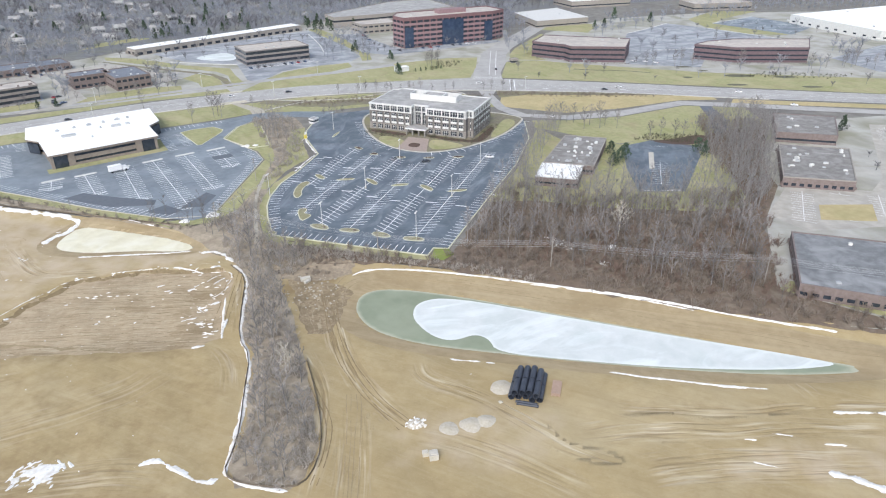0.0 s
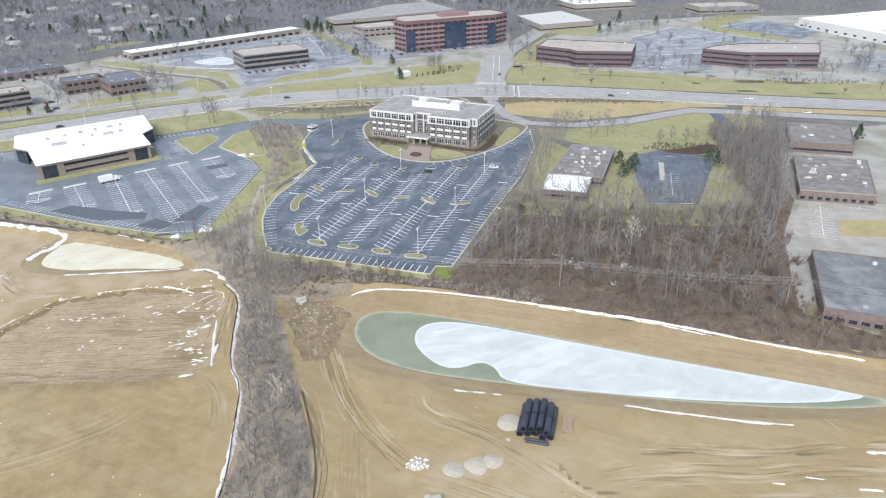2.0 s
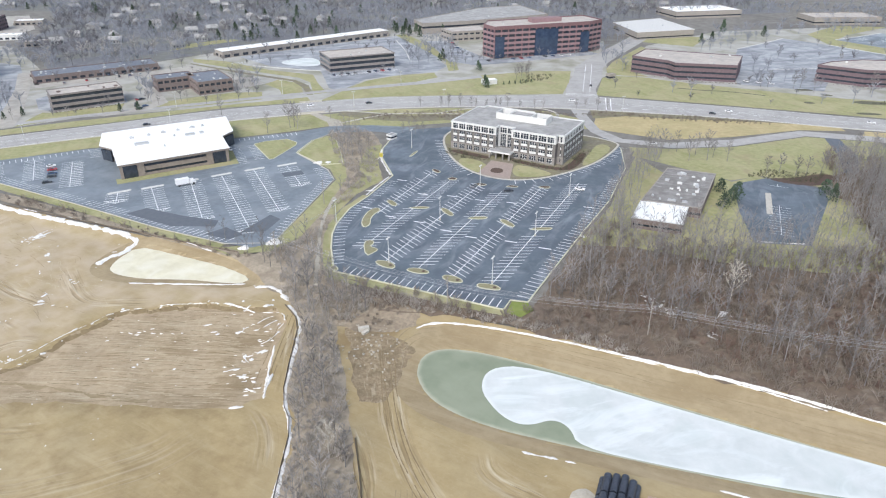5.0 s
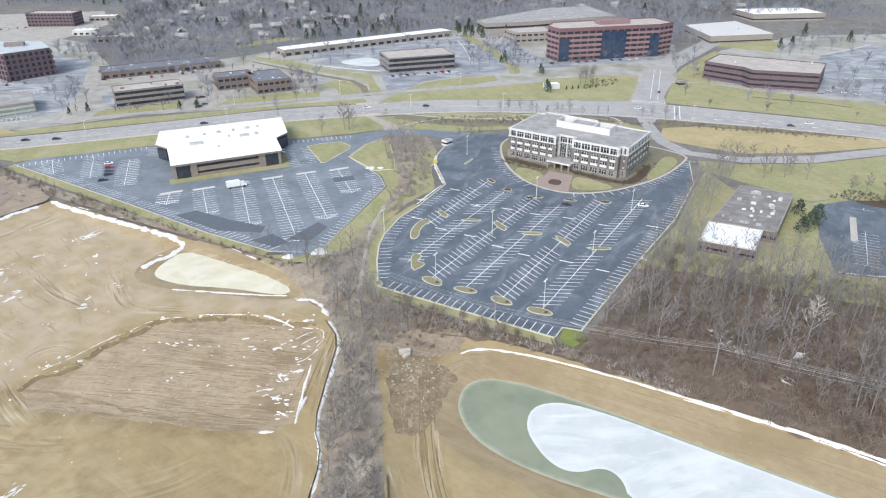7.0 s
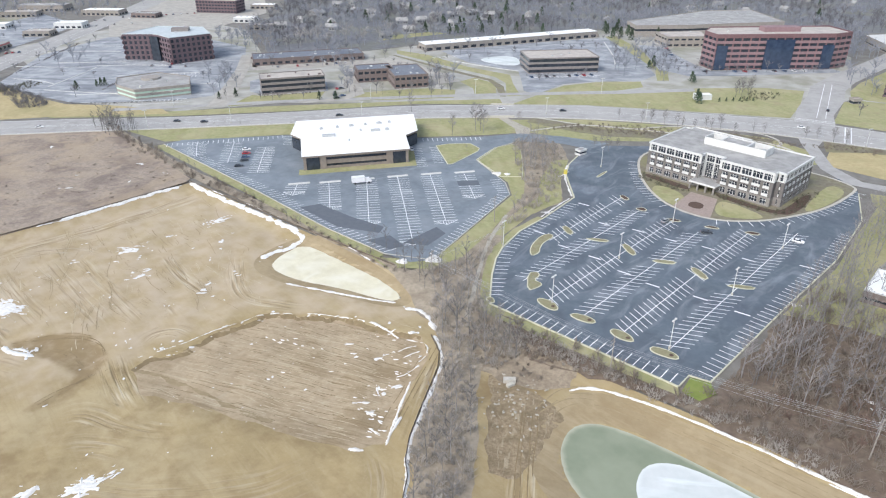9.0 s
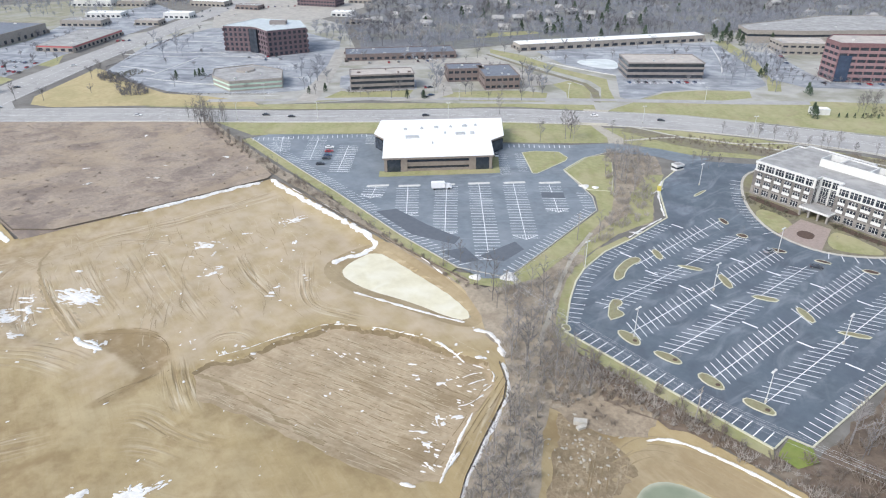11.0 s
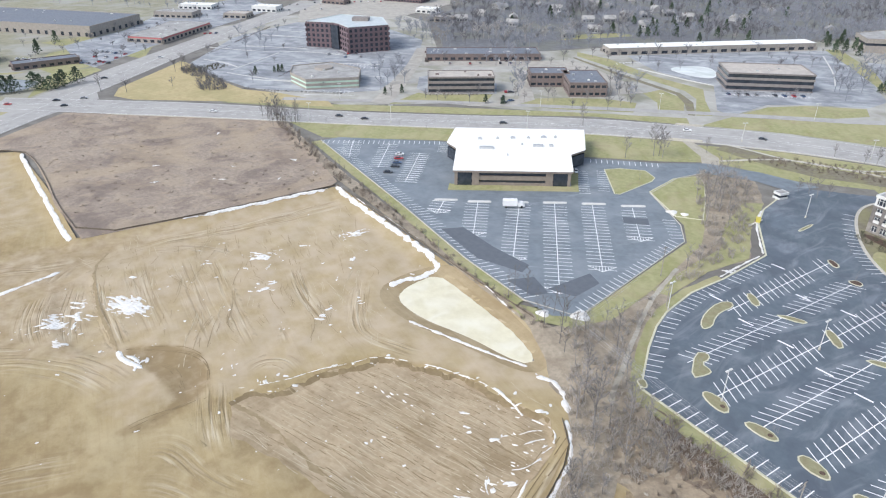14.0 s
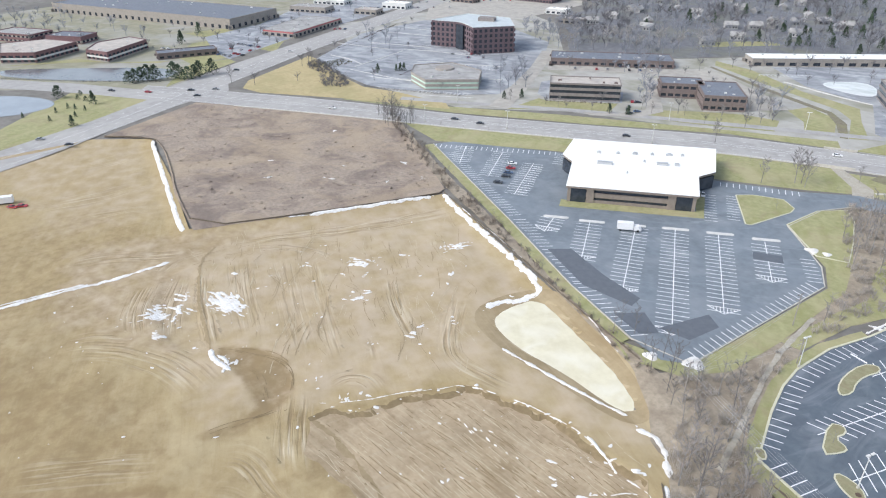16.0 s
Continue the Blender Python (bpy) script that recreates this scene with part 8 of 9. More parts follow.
def march(grid, n0, n1, m0, m1, place):
    """Clean outlines of the places where a field on a grid is above nought."""
    v, f = [], []
    for i in range(n0, n1):
        for j in range(m0, m1):
            quad = [(i, j), (i + 1, j), (i + 1, j + 1), (i, j + 1)]
            ring = []
            for k in range(4):
                p, q = quad[k], quad[(k + 1) % 4]
                fp, fq = grid[p], grid[q]
                if fp > 0:
                    ring.append((*p, fp))
                if (fp > 0) != (fq > 0):
                    t = fp / (fp - fq)
                    ring.append((p[0] + (q[0] - p[0]) * t, p[1] + (q[1] - p[1]) * t, 0.0))
            if len(ring) > 2:
                f.append(tuple(range(len(v), len(v) + len(ring))))
                v += [place(*r) for r in ring]
    return v, f


def snow_strip(line, width, gap, seed):
    """A drift along a line, melted into ragged pieces."""
    p = np.array(eased(line, 2))
    run = np.concatenate([[0], np.cumsum(np.linalg.norm(np.diff(p, axis=0), axis=1))])
    step, side = 0.45, max(0.22, width / 6)
    n, m = int(run[-1] / step), 4
    s = np.linspace(0, run[-1], n + 1)
    q = np.column_stack([np.interp(s, run, p[:, 0]), np.interp(s, run, p[:, 1])])
    d = np.gradient(q, axis=0)
    d = d / (np.linalg.norm(d, axis=1, keepdims=True) + 1e-9)
    grid = {}
    for i in range(n + 1):
        drift = 0.35 * noise.noise(Vector((s[i] * 0.16, seed * 2.7, 1)))
        for j in range(-m, m + 1):
            x, y = q[i][0] - d[i][1] * j * side, q[i][1] + d[i][0] * j * side
            off = abs(j * side / (0.62 * width) - drift) + 0.9 * max(0.0, 1 - min(i, n - i) * step / (0.9 * width + 0.3))
            grid[i, j] = -1 if abs(j) == m or i in (0, n) else 0.62 - 0.75 * gap + 0.6 * noise.noise(Vector((x * 0.3, y * 0.3, seed))) + 0.28 * noise.noise(Vector((x * 1.1, y * 1.1, seed))) + 0.22 * noise.noise(Vector((x * 2.7, y * 2.7, seed))) - off

    def place(i, j, k):
        a = min(int(i), n - 1)
        t = i - a
        c, e = q[a] * (1 - t) + q[a + 1] * t, d[a] * (1 - t) + d[a + 1] * t
        return (c[0] - e[1] * j * side, c[1] + e[0] * j * side, 0.07 + 0.22 * min(1, k * 2))

    v, f = march(grid, 0, n, -m, m, place)
    if f:
        v = np.array(v)
        z = ground_z(v[:, 0], v[:, 1])
        v[:, 2] += z + np.where(z > -0.3, 0.2, 0.0)
        tagged(mesh_object("snow_drift", v, f, SNOW), "thin strip of old melting snow", "snow", "", "stuff")


for k, (line, w, g) in enumerate(DRIFTS):
    snow_strip(line, w * 0.75 if line[0][0] > -40 and line[0][1] > 185 else w, g, k + 7)
rnd = random.Random(77)
PATCHES = [(-229, 157, 3), (-226, 160, 2.5), (-233, 162, 2), (-217, 231, 3), (-214, 229, 2), (-228, 214, 1.6), (-202, 266, 3), (-205, 262, 2), (-195, 215, 2), (-196, 219, 1.6), (-166, 218, 1.5), (-168, 222, 1.2), (-164, 231, 1.2), (-155, 185, 1.5), (-100, 121, 3), (-96, 119, 3), (-92, 122, 2.2), (-99, 124, 1.4), (-103, 118, 2), (-206, 226, 1.5), (-212, 220, 1.2), (-101, 270, 3.2), (-111, 263.5, 2.2)]
PATCHES += [(-111, 365, 2.8), (-106, 366, 2), (-74, 330, 2), (-48, 329, 0.9), (24, 291, 1.8), (47, 240, 2.4), (50, 236, 1.8), (66, 236, 2.2), (-103, 212, 1.3), (-98, 208, 1.0), (-90, 210, 1.2), (-82, 196, 1.5), (-84, 190, 1.4), (-80, 186, 1.6), (-79, 200, 1.2), (-330, 250, 1.5), (-300, 275, 1.4), (-290, 262, 1.6), (-270, 280, 1.2), (-262, 296, 1.4), (-285, 300, 1.6), (-310, 240, 1.0), (-350, 300, 1.3)]
def snow_patch(x, y, r, seed, turn, full=0.0, calm=1.0):
    """Melting snow: ragged pieces with clean melted outlines over a patch of ground."""
    cell = 0.32 if r > 1.2 else 0.22
    n = int(r * 1.45 / cell) + 2
    c, sn = math.cos(turn), math.sin(turn)
    on = float(ground_z(x, y)) > -0.3

    def field(i, j):
        fall = math.hypot(i, j) * cell / (r * 1.3)
        return calm * (noise.noise(Vector((i * cell * 0.55, j * cell * 0.75, seed * 1.9))) + 0.55 * noise.noise(Vector((i * cell * 1.5, j * cell * 1.9, seed * 3.1)))) + 0.2 + full - fall * 0.9

    grid = {(i, j): field(i, j) for i in range(-n, n + 1) for j in range(-n, n + 1)}

    def place(i, j, k):
        u, w = i * cell * 1.5, j * cell * 0.85
        return (x + c * u - sn * w, y + sn * u + c * w, 0.15 * min(1, k * 2))

    v, f = march(grid, -n, n, -n, n, place)
    if f:
        v = np.array(v)
        v[:, 2] += ground_z(v[:, 0], v[:, 1]) + (0.3 if on else 0.08)
        tagged(mesh_object("snow_patch", v, f, SNOW), "ragged patch of old melting snow", "snow", "", "stuff")


PATCHES += [(-130, 137, 2), (-126, 142, 1.6), (-139, 129, 2.2), (-189, 167, 2.5), (-216, 228, 2.5), (-165, 216, 1.5), (-180, 236, 1.5), (-187, 250, 1.5), (-210, 246, 1.2), (-172, 205, 1.2), (-236, 190, 1.5), (-228, 166, 3), (-234, 170, 3), (-222, 162, 2)]
for k, (x, y, r) in enumerate(PATCHES):
    if -112 < x < -100 and y > 255 or abs(y - 365) < 2:
        heap("snow_bank", x, y, r, 0.9, SNOW, "ploughed heap of dirty snow on asphalt", "snow", k)
    else:
        snow_patch(x, y, r * 1.25, k + 1, rnd.choice((0.4, 0.9, 1.3, 2.4)))
for k, (x, y) in enumerate(north):
    if k % 2 == 0:
        snow_patch(x + rnd.uniform(-1, 0.6), y + rnd.uniform(-0.4, 1.0), rnd.uniform(0.5, 1.0), k + 600, rnd.uniform(0.6, 1.0))
for x, y, r, turn, full in ((-221, 179.6, 5.4, 0.15, 0.45), (-229, 159, 2.8, 0.2, 0.35), (-216, 155, 2.2, 0.6, 0.3), (-214, 229, 2.2, 0.5, 0.35), (-98, 121, 2.8, 0.5, 0.5), (-202, 266, 1.8, 0.5, 0.35), (-128.5, 135.5, 2.8, 0.8, 0.5), (43.9, 243.3, 3.4, 2.3, 0.1), (59.7, 223.3, 2.2, 2.3, 0.2)):
    snow_patch(x, y, r, int(abs(x)), turn, full, 0.6)
for k, (line, w, g) in enumerate((([(-199.4, 165.4), (-194.5, 163.9), (-189, 164.6), (-185.2, 165.8)], 1.9, -0.25), ([(-137.2, 123.5), (-138.7, 131.6)], 2.4, -0.2), ([(-127, 137), (-125.8, 139), (-124.8, 142.4)], 1.2, 0.1), ([(-133, 133.5), (-124.6, 136.4)], 0.9, 0.2), ([(-132, 138), (-126, 132)], 0.8, 0.2),
                                  ([(-87, 214), (-85, 218), (-82.5, 220)], 0.7, 0.15), ([(-84, 212), (-82, 216), (-80.5, 218)], 0.6, 0.15), ([(-78.4, 219), (-78.2, 215), (-79, 212)], 1.0, 0.05), ([(-103, 225), (-98.5, 223.6), (-92, 222), (-89, 220.5)], 1.3, 0.1), ([(-71.7, 178.9), (-71.3, 182), (-71.7, 189)], 1.1, 0.1), ([(-96, 237), (-91, 238), (-86, 235)], 2.2, 0.0))):
    snow_strip(line, w, g, k + 150)
for k in range(104):
    cx, cy, sx, sy = ((-120, 206, 6, 3), (-96, 222, 7, 2.5), (-84, 197, 5, 4), (-79, 187, 4.5, 4), (-76, 181, 3, 2), (-88, 213, 6, 5), (-110, 200, 22, 14), (-81, 208, 3, 7))[k % 8]
    x, y, reach = cx + sx * rnd.gauss(0, 0.6), cy + sy * rnd.gauss(0, 0.6), rnd.uniform(0.35, 1.3)
    if depth_in(np.array(x), np.array(y), PLOT) > 1:
        a = rnd.uniform(-0.25, 0.35)
        snow_strip([(x - reach * math.cos(a), y - reach * math.sin(a)), (x, y + rnd.uniform(-0.2, 0.2)), (x + reach * math.cos(a), y + reach * math.sin(a))], rnd.uniform(0.3, 0.65), -0.1, k + 200)
for k in range(40):
    x, y = rnd.uniform(-250, -150), rnd.uniform(150, 270)
    if depth_in(np.array(x), np.array(y), SITE) > 6:
        snow_patch(x, y, rnd.uniform(0.4, 0.9), k + 400, rnd.uniform(0, 3))


# ---- vegetation ----
def stick(V, F, a, b, r0, r1, sides=3):
    """A tapered twig without caps, appended to vertex and face lists."""
    a, b = np.asarray(a, float), np.asarray(b, float)
    d = b - a
    d = d / (np.linalg.norm(d) + 1e-9)
    u = np.cross(d, (0.31, 0.77, 0.55))
    u = u / (np.linalg.norm(u) + 1e-9)
    w = np.cross(d, u)
    k = len(V)
    for p, r in ((a, r0), (b, r1)):
        for q in range(sides):
            t = 2 * math.pi * q / sides
            V.append(tuple(p + r * (math.cos(t) * u + math.sin(t) * w)))
    for q in range(sides):
        F.append((k + q, k + (q + 1) % sides, k + sides + (q + 1) % sides, k + sides + q))


def bare_tree(seed, h, limbs=9, forks=5, twigs=4, spread=0.26, thick=1.5):
    """Trunk and crown of a leafless tree of height h, as two vertex and face lists."""
    rnd = random.Random(seed)
    tv, tf, cv, cf = [], [], [], []
    lean = np.array([rnd.uniform(-0.06, 0.06) * h, rnd.uniform(-0.06, 0.06) * h, 0])
    r = h * 0.0125
    stops = [np.zeros(3), lean * 0.3 + (0, 0, h * 0.3), lean * 0.7 + (0, 0, h * 0.62), lean + (0, 0, h * 0.94)]
    for k in range(3):
        stick(tv, tf, stops[k], stops[k + 1], r * (1 - 0.28 * k), r * (0.72 - 0.28 * k), 5)
    for i in range(limbs):
        s = 0.25 + 0.68 * (i + rnd.random()) / limbs
        seg = min(2, int(s * 3.1))
        lo, hi = (0, 0.3, 0.62, 0.94)[seg], (0, 0.3, 0.62, 0.94)[seg + 1]
        base = stops[seg] + (stops[seg + 1] - stops[seg]) * min(1, max(0, (s - lo) / (hi - lo)))
        t = i * 2.4 + rnd.uniform(-0.5, 0.5)
        reach = h * spread * (1.15 - 0.75 * s) * rnd.uniform(0.8, 1.3)
        tip = base + np.array([math.cos(t) * reach, math.sin(t) * reach, reach * rnd.uniform(0.9, 1.9)])
        tip[2] = min(tip[2], h * 1.03)
        mid = (base + tip) / 2 + (0, 0, -0.06 * reach)
        stick(cv, cf, base, mid, r * 0.42, r * 0.3)
        stick(cv, cf, mid, tip, r * 0.3, r * 0.12)
        for j in range(forks):
            f = 0.3 + 0.7 * (j + rnd.random()) / forks
            b0 = base + (tip - base) * f
            tt = t + rnd.choice((-1, 1)) * rnd.uniform(0.4, 1.2)
            ln = reach * rnd.uniform(0.35, 0.6)
            e = b0 + np.array([math.cos(tt) * ln * 0.8, math.sin(tt) * ln * 0.8, ln * rnd.uniform(0.4, 1.1)])
            stick(cv, cf, b0, e, r * 0.24 * thick, r * 0.15 * thick)
            for _ in range(twigs):
                g = b0 + (e - b0) * rnd.uniform(0.3, 1)
                ge = g + np.array([rnd.uniform(-1, 1), rnd.uniform(-1, 1), rnd.uniform(0.1, 1.1)]) * ln * 0.5
                stick(cv, cf, g, ge, r * 0.17 * thick, r * 0.11 * thick)
    return (tv, tf), (cv, cf)


def bush(seed, h, stems=16):
    rnd = random.Random(seed)
    v, f = [], []
    for _ in range(stems):
        t, s = rnd.uniform(0, 6.28), rnd.uniform(0.1, 0.6) * h
        b0 = np.array([rnd.uniform(-0.3, 0.3) * h, rnd.uniform(-0.3, 0.3) * h, -0.1])
        e = b0 + np.array([math.cos(t) * s, math.sin(t) * s, h * rnd.uniform(0.5, 1)])
        stick(v, f, b0, e, 0.062, 0.04)
        for _ in range(2):
            g = b0 + (e - b0) * rnd.uniform(0.3, 0.9)
            ge = g + np.array([rnd.uniform(-1, 1), rnd.uniform(-1, 1), rnd.uniform(0.1, 1)]) * h * 0.35
            stick(v, f, g, ge, 0.05, 0.034)
    return np.array(v), f


def conifer_kit(seed, h, label, wide=0.3):
    rnd = random.Random(seed)
    root = empty("conifer", 0, 0, 0, label, "tree", "conifers")
    v, f = [], []
    stick(v, f, (0, 0, -0.2), (0, 0, h * 0.9), h * 0.02, h * 0.006, 6)
    mesh_object("trunk", v, f, BARK, root)
    v, f = [], []
    for k in range(260):
        s = rnd.random() ** 0.8
        z = h * (0.08 + 0.9 * s)
        t, rr = rnd.uniform(0, 6.28), h * wide * (1 - s) ** (0.85 if wide < 0.4 else 0.5) * rnd.uniform(0.35, 1.1) + 0.05
        c = np.array([math.cos(t) * rr, math.sin(t) * rr, z])
        q = h * 0.066 * rnd.uniform(0.7, 1.4)
        i = len(v)
        for _ in range(4):
            v.append(tuple(c + np.array([rnd.uniform(-q, q), rnd.uniform(-q, q), rnd.uniform(-q, q) * 0.8])))
        f += [(i, i + 1, i + 2), (i, i + 2, i + 3), (i, i + 3, i + 1), (i + 1, i + 3, i + 2)]
    mesh_object("crown", v, f, NEEDLES, root, "dense dark green needles")
    return root


def scatter(poly, gap, seed, keep=1.0, margin=0.0):
    """Random places inside an outline, no two nearer than gap."""
    rnd = random.Random(seed)
    p = np.array(poly, float)
    (x0, y0), (x1, y1) = p.min(0), p.max(0)
    tries = int((x1 - x0) * (y1 - y0) / (gap * gap) * 1.6)
    xs = np.array([rnd.uniform(x0, x1) for _ in range(tries)])
    ys = np.array([rnd.uniform(y0, y1) for _ in range(tries)])
    ok = depth_in(xs, ys, poly) > margin
    cells, out = {}, []
    for x, y in zip(xs[ok], ys[ok]):
        if rnd.random() > keep:
            continue
        i, j = int(x // gap), int(y // gap)
        if any(math.hypot(x - a, y - b) < gap * 0.75 for di in (-1, 0, 1) for dj in (-1, 0, 1) for a, b in cells.get((i + di, j + dj), ())):
            continue
        cells.setdefault((i, j), []).append((x, y))
        out.append((x, y))
    return out


def stuff(name, places, kinds, mat, label, seed, low=0.8, high=1.2):
    """One mesh of many plants that nobody could count."""
    if not places:
        return None
    rnd = random.Random(seed)
    vs, fs, at = [], [], 0
    zs = ground_z(np.array([p[0] for p in places]), np.array([p[1] for p in places]))
    for (x, y), z in zip(places, zs):
        v, f = kinds[rnd.randrange(len(kinds))]
        t, s = rnd.uniform(0, 6.28), rnd.uniform(low, high)
        c, sn = math.cos(t) * s, math.sin(t) * s
        vs.append(np.column_stack([v[:, 0] * c - v[:, 1] * sn + x, v[:, 0] * sn + v[:, 1] * c + y, v[:, 2] * s + z]))
        fs.append(f + at)
        at += len(v)
    v, f = np.concatenate(vs), np.concatenate(fs)
    me = bpy.data.meshes.new(name)
    me.vertices.add(len(v))
    me.vertices.foreach_set("co", v.astype(np.float32).ravel())
    me.loops.add(f.size)
    me.loops.foreach_set("vertex_index", f.astype(np.int32).ravel())
    me.polygons.add(len(f))
    me.polygons.foreach_set("loop_start", np.arange(0, f.size, f.shape[1], dtype=np.int32))
    me.materials.append(mat)
    me.update(calc_edges=True)
    return tagged(new(name, me), label, "vegetation", "", "stuff")


def as_arrays(pair):
    (tv, tf), (cv, cf) = pair
    v = np.array(tv + cv)
    f = np.array(list(tf) + [tuple(k + len(tv) for k in q) for q in cf])
    return v, f


def tree_kit(seed, h, mat=None, label="leafless grey-brown tree standing in scrub", **kw):
    root = empty("bare_tree", 0, 0, 0, label, "tree", "bare trees")
    (tv, tf), (cv, cf) = bare_tree(seed, h, **kw)
    mesh_object("trunk", tv, tf, mat or BARK, root)
    mesh_object("crown", cv, cf, mat or BARK, root, "bare branches and twigs")
    return root


tall = [tree_kit(20 + k, h, limbs=11, forks=5, twigs=3, spread=0.17, thick=1.3) for k, h in enumerate((12, 14, 16, 11, 15, 17))]
used = [False] * len(tall)


def plant(kits, used, x, y, scale, turn):
    k = int((x * 7.3 + y * 3.1) % len(kits))
    m = pose(x, y, float(ground_z(x, y)) - 0.1, rz=turn) @ Matrix.Scale(scale, 4)
    if not used[k]:
        used[k] = True
        kits[k].matrix_world = m
    else:
        ob = copy_thing(kits[k], m)
        ob.scale = (scale, scale, scale)


rnd = random.Random(31)
WOOD_CORE = [(22, 284), (42, 290), (75, 284), (112, 280), (139, 285), (150, 340), (162, 400), (190, 400), (172, 345), (158, 300), (134, 262), (122, 232), (112, 208), (125, 192), (86, 206), (34, 228), (8, 238)]
near_trees = [p for p in scatter(BELT, 5.0, 3, 0.95, 2.0) if p[1] < 250 or depth_in(np.array(p[0]), np.array(p[1]), BELT) > 3.5 and int(p[0] * 7) % 5 > 1] + scatter(WOOD_CORE, 4.6, 4, 0.95)
near_trees += scatter([(30, 296), (75, 290), (112, 286), (140, 296), (146, 325), (138, 322), (112, 302), (76, 304), (50, 312), (36, 316)], 5.0, 36) + scatter([(60, 300), (75, 290), (112, 288), (138, 292), (146, 340), (139, 345), (118, 300), (80, 305)], 7.0, 33) + scatter([(24, 290), (40, 296), (44, 330), (53, 337), (65, 374), (72, 403), (60, 404), (50, 379), (40, 337)], 4.2, 34) + scatter([(136, 270), (160, 300), (176, 343), (187, 365), (202, 408), (184, 412), (160, 400), (145, 362), (142, 341)], 3.6, 35)
near_trees += scatter([(8, 240), (16, 236), (34, 276), (60, 268), (112, 262), (138, 268), (142, 288), (110, 282), (70, 286), (36, 298), (22, 286)], 5.2, 37)
rnd.shuffle(near_trees)
near_trees.sort(key=lambda p: p[1])
for x, y in near_trees[:230]:
    plant(tall, used, x, y, rnd.uniform(0.6, 1.1), rnd.uniform(0, 360))
light = [as_arrays(bare_tree(60 + k, h, limbs=8, forks=4, twigs=2, spread=0.17, thick=1.5)) for k, h in enumerate((13, 15.5, 17, 12))]
stuff("woodland", near_trees[230:], light, BARK, "leafless woodland trees", 8, 0.65, 1.1)
for k in range(len(tall)):
    if not used[k]:
        plant(tall, used, 60 + 9 * k, 255, 0.9, 40)
# single trees on lawns and along roads
broad = [tree_kit(120 + k, h, limbs=13, forks=6, twigs=4, spread=0.19, thick=1.6, label="tall leafless tree on a lawn") for k, h in enumerate((13, 15, 14))]
broad_used = [False] * 3
lone = [(-157, 413, 1.0), (-147, 425, 1.2), (-145, 427, 1.1), (-142, 424, 1.0), (-201, 447, 1.0), (-128, 448, 0.6), (-76, 422, 0.6), (-72, 424, 0.6), (-68, 422, 0.65), (-64, 426, 0.5), (-353, 342, 1.0), (-345, 337, 0.9), (-338, 333, 0.8), (65, 402, 0.9), (72, 403, 1.0), (77, 409, 0.8), (81, 408, 0.9), (85, 394, 1.0), (90, 403, 0.9), (95, 396, 1.15), (99, 401, 0.8), (105, 395, 0.9), (120, 377, 0.7), (127, 380, 0.8), (134, 377, 0.75), (139, 377, 0.8)]
lone += [(147, 380, 0.85), (153, 389, 0.9), (186, 417, 0.9), (188, 414, 0.8), (198, 420, 1.0), (181, 423, 0.8), (192, 412, 1.0), (193, 568, 1.0), (200, 574, 1.1), (176, 573, 0.9), (246, 565, 1.1), (263, 670, 0.9), (301, 556, 1.0), (171, 573, 0.8), (205, 560, 0.9), (330, 560, 1.1), (345, 570, 1.2), (352, 555, 1.0), (315, 560, 0.9), (-488, 300, 0.9), (-503, 370, 0.9), (-507, 375, 0.8), (-330, 420, 0.6), (-300, 432, 0.6), (-240, 478, 0.7), (-222, 488, 0.7)]
lone += [(-212, 500, 0.8), (-205, 512, 0.9), (-225, 540, 0.9), (-232, 548, 0.8), (-215, 530, 0.8), (-265, 470, 0.7), (-255, 466, 0.6)]
for k in range(8):
    lone.append((-12 + 3.0 * (k % 4) + rnd.uniform(-1, 1), 574 + 11 * (k // 4) + 5 * (k % 4) + rnd.uniform(-2, 2), rnd.uniform(0.6, 0.9)))
for x, y in ((-75, 490), (-61, 489), (-56, 492), (-48, 493), (-40, 490), (-37, 488), (-30, 489), (-24, 492), (-21, 493), (-16, 496), (-8, 491), (2, 497), (8, 498), (30, 497), (36, 499), (44, 496), (50, 493)):
    lone.append((x, y - 6, rnd.uniform(0.5, 0.72)))
for x, y, s in lone:
    plant(broad, broad_used, x, y, s, rnd.uniform(0, 360))
small = [tree_kit(90 + k, h, limbs=6, forks=4, twigs=2, label="small bare young tree on a lawn") for k, h in enumerate((3.2, 4.0))]
small_used = [False, False]
for k in range(13):
    plant(small, small_used, -318 + k * 13, 351 + k * 7.6 + rnd.uniform(-2, 2), rnd.uniform(0.8, 1.2), rnd.uniform(0, 360))
for x, y in ((-38, 352), (-44, 372), (20, 362), (36, 392), (42, 402), (-5, 366), (-90, 447), (-76, 445), (-60, 440), (-48, 449), (-130, 430), (-138, 390), (-50, 312.5), (-22, 303.5), (-36, 253), (-61, 268)):
    plant(small, small_used, x, y, rnd.uniform(0.7, 1.1), rnd.uniform(0, 360))
syc = tree_kit(7, 15, PALEBARK, "pale-barked leafless sycamore among scrub", limbs=12, forks=6, twigs=4)
syc.matrix_world = pose(71, 246, -0.3, rz=30)
copy_thing(syc, pose(-46, 158, -1.8, rz=100)).scale = (0.75, 0.75, 0.75)

